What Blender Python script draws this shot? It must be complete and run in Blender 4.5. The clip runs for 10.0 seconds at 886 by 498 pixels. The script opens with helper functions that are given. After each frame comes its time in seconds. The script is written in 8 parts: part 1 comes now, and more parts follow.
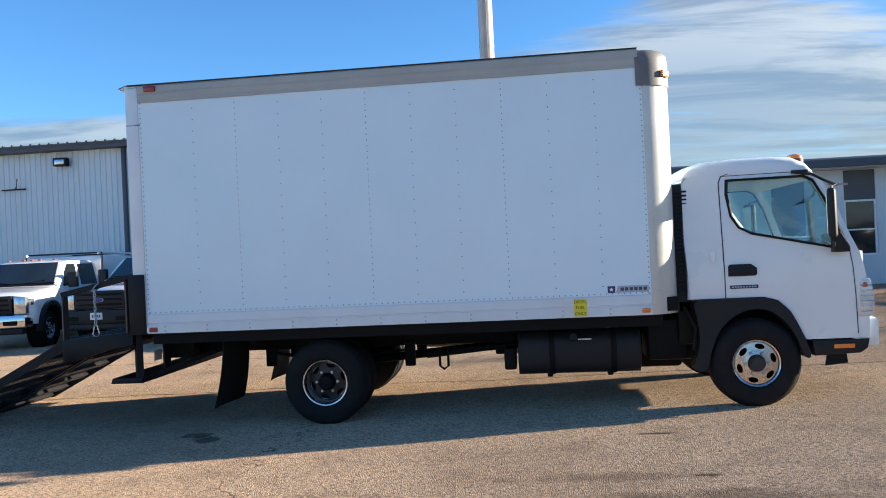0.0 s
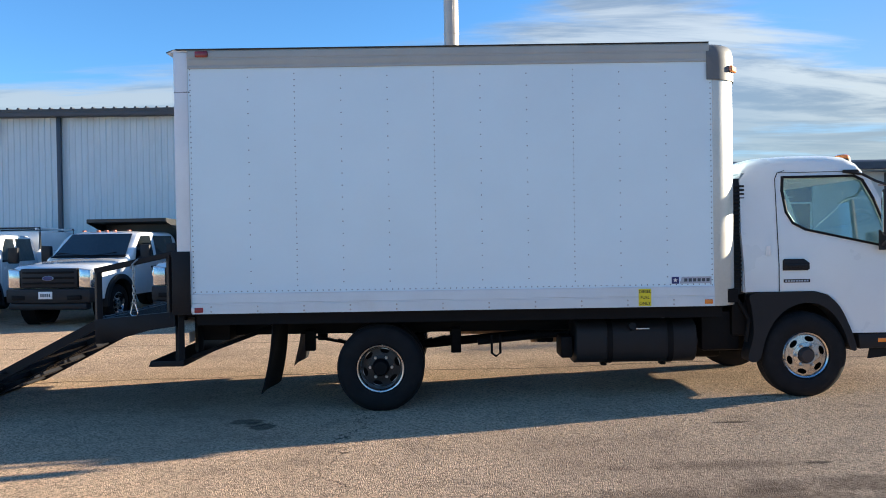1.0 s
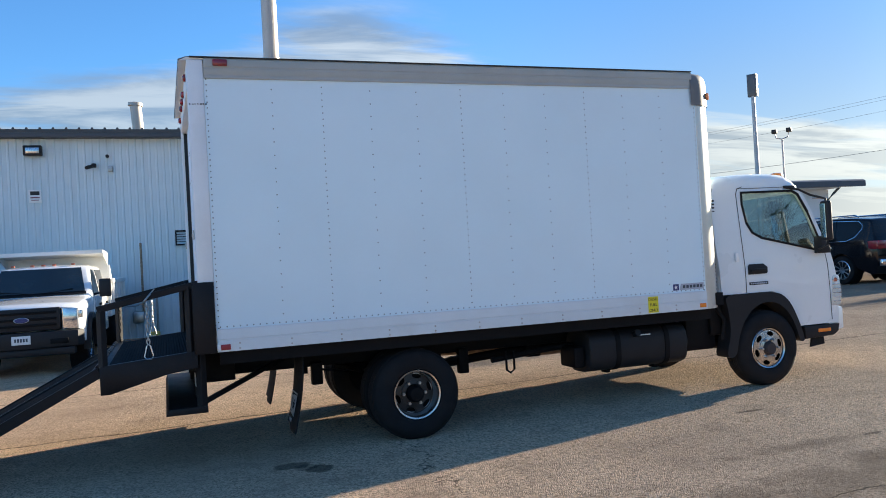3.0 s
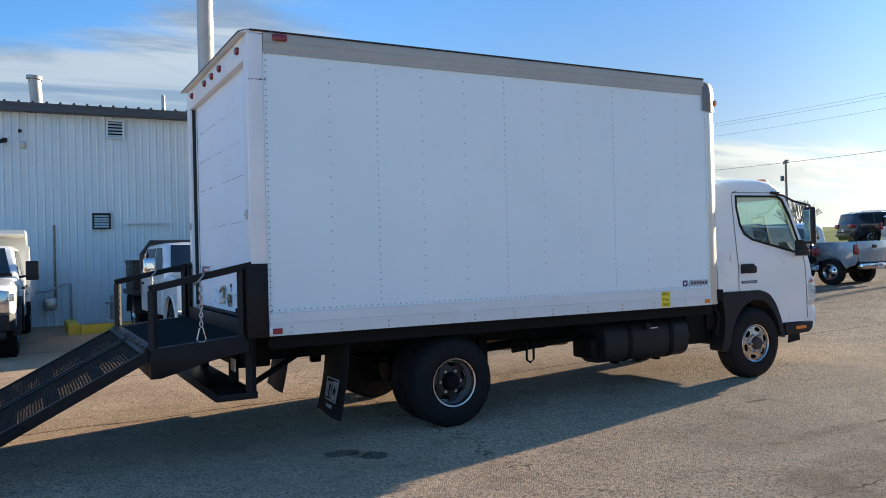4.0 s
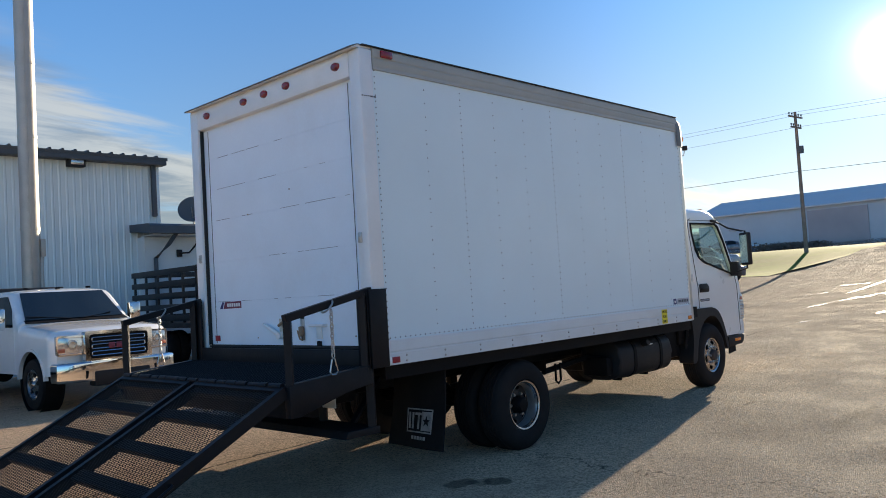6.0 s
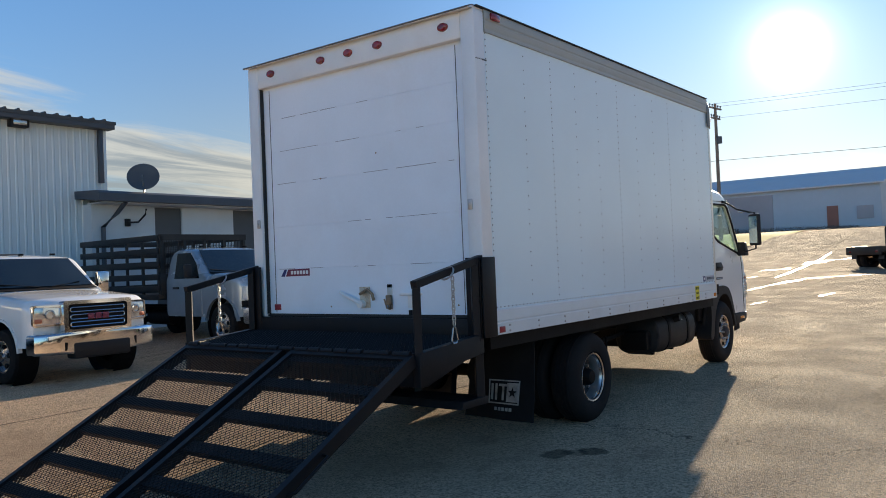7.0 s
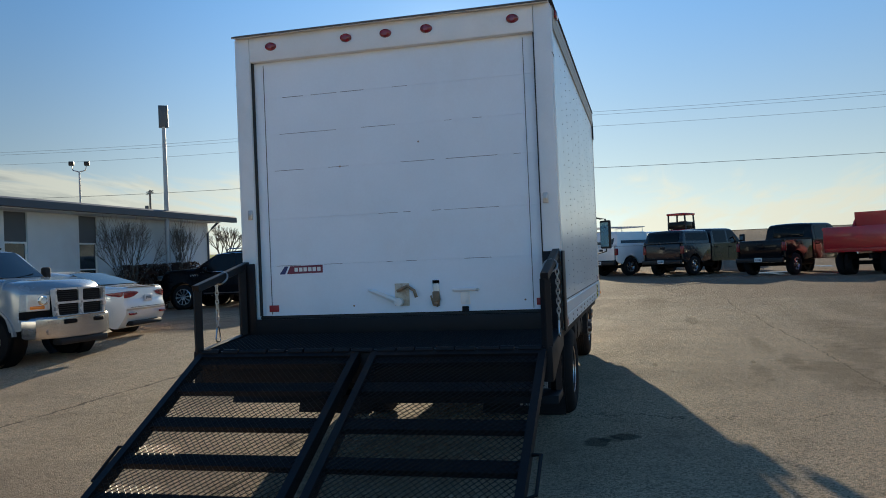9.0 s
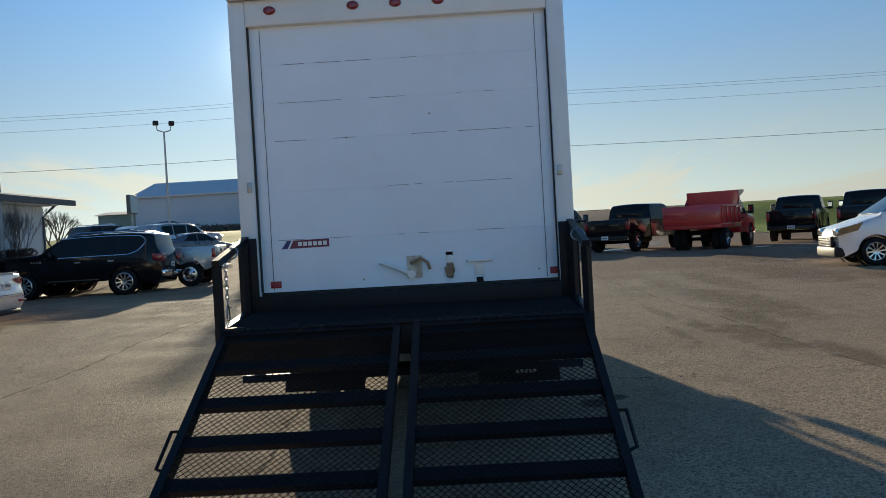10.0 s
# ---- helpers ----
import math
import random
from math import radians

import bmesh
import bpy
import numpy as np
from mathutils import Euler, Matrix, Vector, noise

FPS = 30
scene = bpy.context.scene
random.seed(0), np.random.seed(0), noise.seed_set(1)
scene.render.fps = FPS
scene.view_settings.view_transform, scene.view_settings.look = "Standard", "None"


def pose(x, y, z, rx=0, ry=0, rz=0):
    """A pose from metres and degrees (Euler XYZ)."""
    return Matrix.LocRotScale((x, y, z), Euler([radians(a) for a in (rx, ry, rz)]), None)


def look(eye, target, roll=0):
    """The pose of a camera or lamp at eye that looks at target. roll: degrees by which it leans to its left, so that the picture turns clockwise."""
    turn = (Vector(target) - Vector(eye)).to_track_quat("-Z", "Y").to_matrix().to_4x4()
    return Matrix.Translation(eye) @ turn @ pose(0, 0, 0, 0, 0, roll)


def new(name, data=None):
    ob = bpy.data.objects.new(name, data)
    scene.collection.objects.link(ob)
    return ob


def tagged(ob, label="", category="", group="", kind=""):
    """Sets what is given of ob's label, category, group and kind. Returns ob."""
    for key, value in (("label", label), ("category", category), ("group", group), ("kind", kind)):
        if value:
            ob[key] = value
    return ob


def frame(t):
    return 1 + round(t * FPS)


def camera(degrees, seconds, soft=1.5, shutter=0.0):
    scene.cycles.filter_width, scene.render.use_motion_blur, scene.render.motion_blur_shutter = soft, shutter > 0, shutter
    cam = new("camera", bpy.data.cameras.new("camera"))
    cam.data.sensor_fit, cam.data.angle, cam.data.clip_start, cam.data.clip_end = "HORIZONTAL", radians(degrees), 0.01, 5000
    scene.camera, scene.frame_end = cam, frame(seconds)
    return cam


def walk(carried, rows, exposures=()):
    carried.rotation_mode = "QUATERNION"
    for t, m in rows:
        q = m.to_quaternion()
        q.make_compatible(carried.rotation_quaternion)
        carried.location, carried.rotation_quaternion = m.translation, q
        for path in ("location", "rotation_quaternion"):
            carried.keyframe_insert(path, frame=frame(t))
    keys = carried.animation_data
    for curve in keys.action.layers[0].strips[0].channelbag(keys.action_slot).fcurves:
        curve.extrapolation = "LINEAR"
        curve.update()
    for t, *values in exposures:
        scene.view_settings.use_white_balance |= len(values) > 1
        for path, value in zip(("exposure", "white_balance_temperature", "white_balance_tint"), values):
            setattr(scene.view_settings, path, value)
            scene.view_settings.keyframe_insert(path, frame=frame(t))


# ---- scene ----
cam = camera(58.4, 10.0, soft=0.95)
METRES, EYE, TILT, LEAN, TURN = 13.636, 1.525, 0.0, 0.0, 6.4
ROWS = [
    (0.0, 0.0, 0.0, 0.0, 0.01, 0.27, 2.74),
    (0.5, -0.0513, 0.0088, -0.0, -1.27, -0.13, 1.99),
    (1.0, -0.1018, 0.0157, 0.0001, -6.71, -0.7, 0.9),
    (1.5, -0.1503, 0.0265, 0.002, -12.94, -0.65, 1.87),
    (2.0, -0.1956, 0.0386, 0.0014, -15.73, -0.67, 4.02),
    (2.5, -0.2391, 0.0576, 0.0013, -20.09, 0.2, 5.03),
    (2.7, -0.2557, 0.0643, 0.0007, -22.56, 0.66, 4.39),
    (3.8, -0.3532, 0.1106, -0.0017, -32.55, 0.23, 1.39),
    (4.0, -0.3695, 0.1224, -0.0017, -34.27, 0.28, 1.42),
    (4.5, -0.4067, 0.1535, -0.0056, -38.23, -0.01, 1.94),
    (5.0, -0.4433, 0.186, -0.0063, -44.86, 0.34, 2.04),
    (5.5, -0.4799, 0.2227, -0.0078, -49.9, 2.09, 2.67),
    (5.7, -0.494, 0.2371, -0.0076, -50.62, 2.74, 3.13),
    (6.8, -0.5561, 0.3305, -0.0071, -57.82, 1.48, 2.71),
    (7.0, -0.5655, 0.35, -0.0079, -58.84, 1.1, 2.31),
    (7.5, -0.5854, 0.3964, -0.0083, -63.08, 0.78, 1.3),
    (8.0, -0.5991, 0.4472, -0.01, -69.12, 0.82, 0.8),
    (8.5, -0.6137, 0.4959, -0.0095, -75.64, 0.52, 1.09),
    (9.0, -0.6199, 0.5447, -0.0081, -82.23, 0.89, 2.39),
    (9.5, -0.6284, 0.5922, -0.008, -87.93, 0.74, 3.47),
    (10.0, -0.6254, 0.6439, -0.0099, -94.68, -0.87, 3.21),
]
EXPOSURES = [(0.0, 1.85, 5830, 4), (2.5, 1.95, 5900, 4), (4.5, 1.83, 6150, 4), (5.0, 1.80, 6250, 5), (5.5, 1.56, 6280, 5), (7.5, 1.56, 6900, 6), (8.0, 1.42, 6800, 4), (8.5, 1.29, 6450, 1), (10.0, 1.09, 6350, -1)]
walk(cam, [(t, pose(0, 0, EYE, TILT, LEAN, TURN) @ pose(METRES * x, METRES * y, METRES * z, 90 + pitch, roll, yaw)) for t, x, y, z, yaw, pitch, roll in ROWS],
     EXPOSURES)

# ---- world and sun ----
SUN_AZ, SUN_EL = 13.3, 13.2          # degrees from +x towards +y, and above the horizon
world = bpy.data.worlds.new("sky")
scene.world = world
world.use_nodes = True
wn, wl = world.node_tree.nodes, world.node_tree.links
wn.clear()
w_out = wn.new("ShaderNodeOutputWorld")
w_bg = wn.new("ShaderNodeBackground")
w_sky = wn.new("ShaderNodeTexSky")
w_sky.sky_type = "NISHITA"
w_sky.sun_disc = False
w_sky.sun_elevation = radians(SUN_EL)
w_sky.sun_rotation = radians(90 - SUN_AZ)
w_sky.altitude = 200
w_sky.air_density, w_sky.dust_density, w_sky.ozone_density = 1.0, 0.06, 2.5
w_bg.inputs["Strength"].default_value = 0.0625
w_co = wn.new("ShaderNodeTexCoord")
w_sep = wn.new("ShaderNodeSeparateXYZ")
wl.new(w_co.outputs["Generated"], w_sep.inputs[0])
# cloud deck: the direction laid on a plane overhead, drawn out into streaks
def w_math(op, a, b=None, c=None, clamp=False):
    k = wn.new("ShaderNodeMath"); k.operation = op; k.use_clamp = clamp
    for i, v in enumerate((a, b, c)):
        if isinstance(v, (int, float)):
            k.inputs[i].default_value = v
        elif v is not None:
            wl.new(v, k.inputs[i])
    return k.outputs[0]


def w_range(v, a, b, lo=0.0, hi=1.0):
    k = wn.new("ShaderNodeMapRange"); k.interpolation_type = "SMOOTHSTEP"
    for key, n in (("From Min", a), ("From Max", b), ("To Min", lo), ("To Max", hi)):
        k.inputs[key].default_value = n
    wl.new(v, k.inputs["Value"])
    return k.outputs[0]


w_up = w_math("ADD", w_sep.outputs["Z"], 0.10)
w_cmb = wn.new("ShaderNodeCombineXYZ")
wl.new(w_math("DIVIDE", w_sep.outputs["X"], w_up), w_cmb.inputs[0]); wl.new(w_math("DIVIDE", w_sep.outputs["Y"], w_up), w_cmb.inputs[1])
w_map = wn.new("ShaderNodeMapping")
w_map.inputs["Location"].default_value = (3.1, 1.7, 0)
w_map.inputs["Rotation"].default_value = (0, 0, radians(-20))
w_map.inputs["Scale"].default_value = (0.30, 0.95, 1)
wl.new(w_cmb.outputs[0], w_map.inputs[0])


def w_clouds(scale, detail, rough, twist):
    k = wn.new("ShaderNodeTexNoise")
    for key, n in (("Scale", scale), ("Detail", detail), ("Roughness", rough), ("Distortion", twist)):
        k.inputs[key].default_value = n
    wl.new(w_map.outputs[0], k.inputs["Vector"])
    return k.outputs["Fac"]


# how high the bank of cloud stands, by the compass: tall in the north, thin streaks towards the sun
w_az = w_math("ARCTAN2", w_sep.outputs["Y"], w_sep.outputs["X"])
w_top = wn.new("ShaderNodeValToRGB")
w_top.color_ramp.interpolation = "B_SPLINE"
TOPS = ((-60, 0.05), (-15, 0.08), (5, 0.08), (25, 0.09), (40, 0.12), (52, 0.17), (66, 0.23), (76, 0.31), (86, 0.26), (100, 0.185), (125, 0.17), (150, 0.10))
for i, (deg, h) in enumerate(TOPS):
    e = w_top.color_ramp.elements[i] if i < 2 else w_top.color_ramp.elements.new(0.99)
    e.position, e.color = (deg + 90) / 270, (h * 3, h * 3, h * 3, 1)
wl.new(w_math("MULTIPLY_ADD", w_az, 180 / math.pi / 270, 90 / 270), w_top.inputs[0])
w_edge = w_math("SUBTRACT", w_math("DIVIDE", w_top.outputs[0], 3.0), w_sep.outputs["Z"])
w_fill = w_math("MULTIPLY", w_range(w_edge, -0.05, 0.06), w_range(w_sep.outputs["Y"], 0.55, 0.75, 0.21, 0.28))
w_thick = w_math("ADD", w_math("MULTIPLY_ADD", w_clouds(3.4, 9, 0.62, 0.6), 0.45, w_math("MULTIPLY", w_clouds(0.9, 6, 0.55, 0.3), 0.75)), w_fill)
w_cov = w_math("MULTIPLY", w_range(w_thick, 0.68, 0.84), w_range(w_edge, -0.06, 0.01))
w_haze = wn.new("ShaderNodeMapRange"); w_haze.interpolation_type = "SMOOTHSTEP"
for w_key, w_val in (("From Min", 0.14), ("From Max", 0.0), ("To Max", 0.30)):
    w_haze.inputs[w_key].default_value = w_val
wl.new(w_sep.outputs["Z"], w_haze.inputs["Value"])
w_max = wn.new("ShaderNodeMath"); w_max.operation = "MAXIMUM"
w_side = wn.new("ShaderNodeMapRange"); w_side.interpolation_type = "SMOOTHSTEP"
w_side.inputs["From Min"].default_value = -0.1
w_side.inputs["From Max"].default_value = 0.6
wl.new(w_sep.outputs["Y"], w_side.inputs["Value"])
w_hz = wn.new("ShaderNodeMath"); w_hz.operation = "MULTIPLY"
wl.new(w_haze.outputs[0], w_hz.inputs[0]); wl.new(w_side.outputs[0], w_hz.inputs[1])
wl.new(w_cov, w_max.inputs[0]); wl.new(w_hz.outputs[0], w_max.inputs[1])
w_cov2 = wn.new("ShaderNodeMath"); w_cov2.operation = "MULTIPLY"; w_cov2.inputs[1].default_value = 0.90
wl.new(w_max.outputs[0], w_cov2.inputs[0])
w_bright = wn.new("ShaderNodeMix"); w_bright.data_type = "RGBA"
w_bright.inputs["A"].default_value = (1.05, 1.11, 1.22, 1)
w_bright.inputs["B"].default_value = (3.4, 3.15, 2.75, 1)
w_lit = w_math("MULTIPLY", w_math("MULTIPLY", w_range(w_edge, 0.14, 0.03, 0.2, 0.66), w_range(w_sep.outputs["X"], -0.05, 0.35, 0.85, 1.25)), w_range(w_clouds(2.6, 9, 0.62, 0.5), 0.36, 0.58))
w_glow = wn.new("ShaderNodeMath"); w_glow.operation = "MAXIMUM"; w_glow.use_clamp = True
w_sunny = wn.new("ShaderNodeMapRange"); w_sunny.interpolation_type = "SMOOTHSTEP"
for w_key, w_val in (("From Min", 0.62), ("From Max", 0.97), ("To Max", 1.0)):
    w_sunny.inputs[w_key].default_value = w_val
wl.new(w_sep.outputs["X"], w_sunny.inputs["Value"])
wl.new(w_lit, w_glow.inputs[0]); wl.new(w_sunny.outputs[0], w_glow.inputs[1])
wl.new(w_glow.outputs[0], w_bright.inputs["Factor"])
w_mix = wn.new("ShaderNodeMix"); w_mix.data_type = "RGBA"
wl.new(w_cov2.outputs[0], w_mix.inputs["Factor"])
w_tint = wn.new("ShaderNodeVectorMath"); w_tint.operation = "MULTIPLY"
w_tint.inputs[1].default_value = (0.68, 0.93, 1.21)
wl.new(w_sky.outputs[0], w_tint.inputs[0])
w_grey = wn.new("ShaderNodeRGBToBW"); wl.new(w_tint.outputs[0], w_grey.inputs[0])
w_warm = wn.new("ShaderNodeVectorMath"); w_warm.operation = "MULTIPLY"; w_warm.inputs[1].default_value = (0.66, 0.655, 0.64)
wl.new(w_grey.outputs[0], w_warm.inputs[0])
w_pale = wn.new("ShaderNodeMapRange"); w_pale.interpolation_type = "SMOOTHSTEP"
for w_key, w_val in (("From Min", 0.46), ("From Max", 0.0), ("To Max", 0.86)):
    w_pale.inputs[w_key].default_value = w_val
wl.new(w_sep.outputs["Z"], w_pale.inputs["Value"])
w_low_sky = wn.new("ShaderNodeMix"); w_low_sky.data_type = "RGBA"
w_east = wn.new("ShaderNodeMapRange"); w_east.interpolation_type = "SMOOTHSTEP"
w_east.inputs["From Min"].default_value = 0.0
w_east.inputs["From Max"].default_value = 0.8
wl.new(w_sep.outputs["X"], w_east.inputs["Value"])
w_pe = wn.new("ShaderNodeMath"); w_pe.operation = "MULTIPLY"
wl.new(w_pale.outputs[0], w_pe.inputs[0]); wl.new(w_east.outputs[0], w_pe.inputs[1])
wl.new(w_pe.outputs[0], w_low_sky.inputs["Factor"]); wl.new(w_tint.outputs[0], w_low_sky.inputs["A"]); wl.new(w_warm.outputs[0], w_low_sky.inputs["B"])
w_clear = wn.new("ShaderNodeVectorMath"); w_clear.operation = "SCALE"
wl.new(w_low_sky.outputs["Result"], w_clear.inputs[0])
wl.new(w_math("MULTIPLY", w_math("SUBTRACT", 1.0, w_math("MULTIPLY", w_range(w_sep.outputs["X"], 0.25, 0.65, 0.0, 0.22), w_range(w_sep.outputs["X"], 0.88, 0.70))), w_range(w_sep.outputs["Y"], 0.3, 0.8, 1.0, 0.92)), w_clear.inputs["Scale"])
w_part = wn.new("ShaderNodeVectorMath"); w_part.operation = "MULTIPLY_ADD"
w_part.inputs[1].default_value = (0.25, 0.23, 0.21)
w_dot = wn.new("ShaderNodeVectorMath"); w_dot.operation = "DOT_PRODUCT"
w_nrm = wn.new("ShaderNodeVectorMath"); w_nrm.operation = "NORMALIZE"
wl.new(w_co.outputs["Generated"], w_nrm.inputs[0]); wl.new(w_nrm.outputs[0], w_dot.inputs[0])
w_dot.inputs[1].default_value = (math.cos(radians(SUN_EL)) * math.cos(radians(SUN_AZ)), math.cos(radians(SUN_EL)) * math.sin(radians(SUN_AZ)), math.sin(radians(SUN_EL)))
w_glow = wn.new("ShaderNodeMath"); w_glow.operation = "POWER"; w_glow.inputs[1].default_value = 7.0
w_pos = wn.new("ShaderNodeMath"); w_pos.operation = "MAXIMUM"; w_pos.inputs[1].default_value = 0.0
wl.new(w_dot.outputs["Value"], w_pos.inputs[0]); wl.new(w_pos.outputs[0], w_glow.inputs[0])
w_lin = wn.new("ShaderNodeVectorMath"); w_lin.operation = "MULTIPLY_ADD"; w_lin.inputs[1].default_value = (2.2, 1.95, 1.5)
wl.new(w_glow.outputs[0], w_lin.inputs[0]); wl.new(w_bright.outputs["Result"], w_lin.inputs[2])
wl.new(w_clear.outputs[0], w_part.inputs[0]); wl.new(w_lin.outputs[0], w_part.inputs[2])
wl.new(w_clear.outputs[0], w_mix.inputs["A"]); wl.new(w_part.outputs[0], w_mix.inputs["B"])
# bright aureole round the sun
w_sum = w_mix.outputs["Result"]
for w_pow, w_amp in ((6000, 30.0), (1500, 4.0), (450, 1.3), (130, 0.22)):
    w_p = wn.new("ShaderNodeMath"); w_p.operation = "POWER"; w_p.inputs[1].default_value = w_pow
    w_c = wn.new("ShaderNodeMath"); w_c.operation = "MAXIMUM"; w_c.inputs[1].default_value = 0.0
    wl.new(w_dot.outputs["Value"], w_c.inputs[0]); wl.new(w_c.outputs[0], w_p.inputs[0])
    w_v = wn.new("ShaderNodeVectorMath"); w_v.operation = "MULTIPLY_ADD"
    w_v.inputs[1].default_value = (w_amp, w_amp * 0.95, w_amp * 0.82)
    wl.new(w_p.outputs[0], w_v.inputs[0]); wl.new(w_sum, w_v.inputs[2])
    w_sum = w_v.outputs[0]
wl.new(w_sum, w_bg.inputs["Color"])
wl.new(w_bg.outputs[0], w_out.inputs["Surface"])

sun_data = bpy.data.lights.new("sun", "SUN")
sun_data.energy, sun_data.angle, sun_data.color = 5.0, radians(0.6), (1.0, 0.80, 0.58)
sun = new("sun", sun_data)
sun_way = Vector((math.cos(radians(SUN_EL)) * math.cos(radians(SUN_AZ)), math.cos(radians(SUN_EL)) * math.sin(radians(SUN_AZ)), math.sin(radians(SUN_EL))))
sun.matrix_world = look(sun_way * 60, (0, 0, 0))


# ---- materials ----
def nodes_of(name):
    m = bpy.data.materials.new(name)
    m.use_nodes = True
    t = m.node_tree
    return m, t.nodes, t.links, t.nodes["Principled BSDF"]


def mat(name, col, rough=0.5, metal=0.0, var=0.12, scale=6.0, fine=60.0, bump=0.05, coat=0.0, dirt=0.0, dirt_col=(0.12, 0.10, 0.08), spec=0.5, rvar=0.12):
    """A surface with variation at two scales, a fine bump and patchy dirt."""
    m, n, l, b = nodes_of(name)
    co = n.new("ShaderNodeTexCoord")
    big = n.new("ShaderNodeTexNoise"); big.inputs["Scale"].default_value = scale; big.inputs["Detail"].default_value = 5
    small = n.new("ShaderNodeTexNoise"); small.inputs["Scale"].default_value = fine; small.inputs["Detail"].default_value = 3
    l.new(co.outputs["Object"], big.inputs["Vector"]); l.new(co.outputs["Object"], small.inputs["Vector"])
    avg = n.new("ShaderNodeMath"); avg.operation = "MULTIPLY_ADD"; avg.inputs[1].default_value = 0.35
    l.new(small.outputs["Fac"], avg.inputs[0]); l.new(big.outputs["Fac"], avg.inputs[2])
    rng = n.new("ShaderNodeMapRange"); rng.inputs["From Min"].default_value = 0.40; rng.inputs["From Max"].default_value = 0.95
    l.new(avg.outputs[0], rng.inputs["Value"])
    mix = n.new("ShaderNodeMix"); mix.data_type = "RGBA"
    mix.inputs["A"].default_value = (*[c * (1 - var) for c in col], 1)
    mix.inputs["B"].default_value = (*[min(1.0, c * (1 + var)) for c in col], 1)
    l.new(rng.outputs[0], mix.inputs["Factor"])
    out = mix.outputs["Result"]
    if dirt:
        dn = n.new("ShaderNodeTexNoise"); dn.inputs["Scale"].default_value = scale * 0.6; dn.inputs["Detail"].default_value = 8; dn.inputs["Roughness"].default_value = 0.65
        l.new(co.outputs["Object"], dn.inputs["Vector"])
        dr = n.new("ShaderNodeMapRange"); dr.interpolation_type = "SMOOTHSTEP"
        dr.inputs["From Min"].default_value = 0.48; dr.inputs["From Max"].default_value = 0.75; dr.inputs["To Max"].default_value = dirt
        l.new(dn.outputs["Fac"], dr.inputs["Value"])
        dm = n.new("ShaderNodeMix"); dm.data_type = "RGBA"; dm.inputs["B"].default_value = (*dirt_col, 1)
        l.new(out, dm.inputs["A"]); l.new(dr.outputs[0], dm.inputs["Factor"])
        out = dm.outputs["Result"]
    l.new(out, b.inputs["Base Color"])
    rr = n.new("ShaderNodeMapRange"); rr.inputs["To Min"].default_value = max(0.02, rough - rvar); rr.inputs["To Max"].default_value = min(1, rough + rvar)
    l.new(big.outputs["Fac"], rr.inputs["Value"]); l.new(rr.outputs[0], b.inputs["Roughness"])
    b.inputs["Metallic"].default_value = metal
    b.inputs["Specular IOR Level"].default_value = spec
    if coat:
        b.inputs["Coat Weight"].default_value = coat
        b.inputs["Coat Roughness"].default_value = 0.06
    if bump:
        bp = n.new("ShaderNodeBump"); bp.inputs["Strength"].default_value = bump; bp.inputs["Distance"].default_value = 0.01
        l.new(small.outputs["Fac"], bp.inputs["Height"]); l.new(bp.outputs[0], b.inputs["Normal"])
    return m


def glass(name, col, rough=0.02, trans=1.0, ior=1.45):
    m, n, l, b = nodes_of(name)
    b.inputs["Base Color"].default_value = (*col, 1)
    b.inputs["Roughness"].default_value = rough
    b.inputs["Transmission Weight"].default_value = trans
    b.inputs["IOR"].default_value = ior
    return m


def thin_glass(name, tint, gloss=0.12):
    """A window pane: tinted see-through with a mirror-like gloss."""
    m, n, l, b = nodes_of(name)
    tr = n.new("ShaderNodeBsdfTransparent"); tr.inputs[0].default_value = (*tint, 1)
    gl = n.new("ShaderNodeBsdfGlossy"); gl.inputs["Roughness"].default_value = 0.02
    mx = n.new("ShaderNodeMixShader"); mx.inputs[0].default_value = gloss
    l.new(tr.outputs[0], mx.inputs[1]); l.new(gl.outputs[0], mx.inputs[2])
    l.new(mx.outputs[0], n["Material Output"].inputs["Surface"])
    return m


# blue skylight is mixed into the base colour of these four whites
M_frp = mat("sky_tinted_panel", (0.66, 0.80, 0.87), 0.24, var=0.03, scale=1.6, fine=140, bump=0.02, dirt=0.03, dirt_col=(0.6, 0.58, 0.53), rvar=0.04)
M_paint = mat("sky_tinted_paint", (0.72, 0.755, 0.755), 0.30, var=0.03, scale=2.0, fine=90, bump=0.01, coat=0.5, dirt=0.10, dirt_col=(0.5, 0.47, 0.42))
M_frame_white = mat("sky_tinted_frame_paint", (0.73, 0.765, 0.78), 0.42, var=0.05, scale=3, fine=80, bump=0.03, dirt=0.16, dirt_col=(0.45, 0.40, 0.33))
M_door = mat("sky_tinted_door_paint", (0.75, 0.825, 0.90), 0.40, var=0.04, scale=2.2, fine=60, bump=0.03, dirt=0.14, dirt_col=(0.52, 0.48, 0.42))
M_rail = mat("mill_aluminium_rail", (0.36, 0.385, 0.37), 0.5, 0.12, var=0.10, scale=2.5, fine=100, bump=0.04, dirt=0.35, dirt_col=(0.30, 0.28, 0.25))
M_corner = mat("corner_aluminium", (0.60, 0.585, 0.54), 0.36, 0.55, var=0.12, scale=1.7, fine=40, bump=0.06, dirt=0.35, dirt_col=(0.50, 0.47, 0.40))
M_cap = mat("grey_corner_cap", (0.13, 0.135, 0.135), 0.55, 0.0, var=0.12, scale=6, fine=90, bump=0.06, dirt=0.3, dirt_col=(0.32, 0.30, 0.27))
M_lowrail = mat("painted_rail", (0.63, 0.68, 0.71), 0.42, 0.15, var=0.06, scale=3, fine=90, bump=0.04, dirt=0.25, dirt_col=(0.42, 0.40, 0.36))
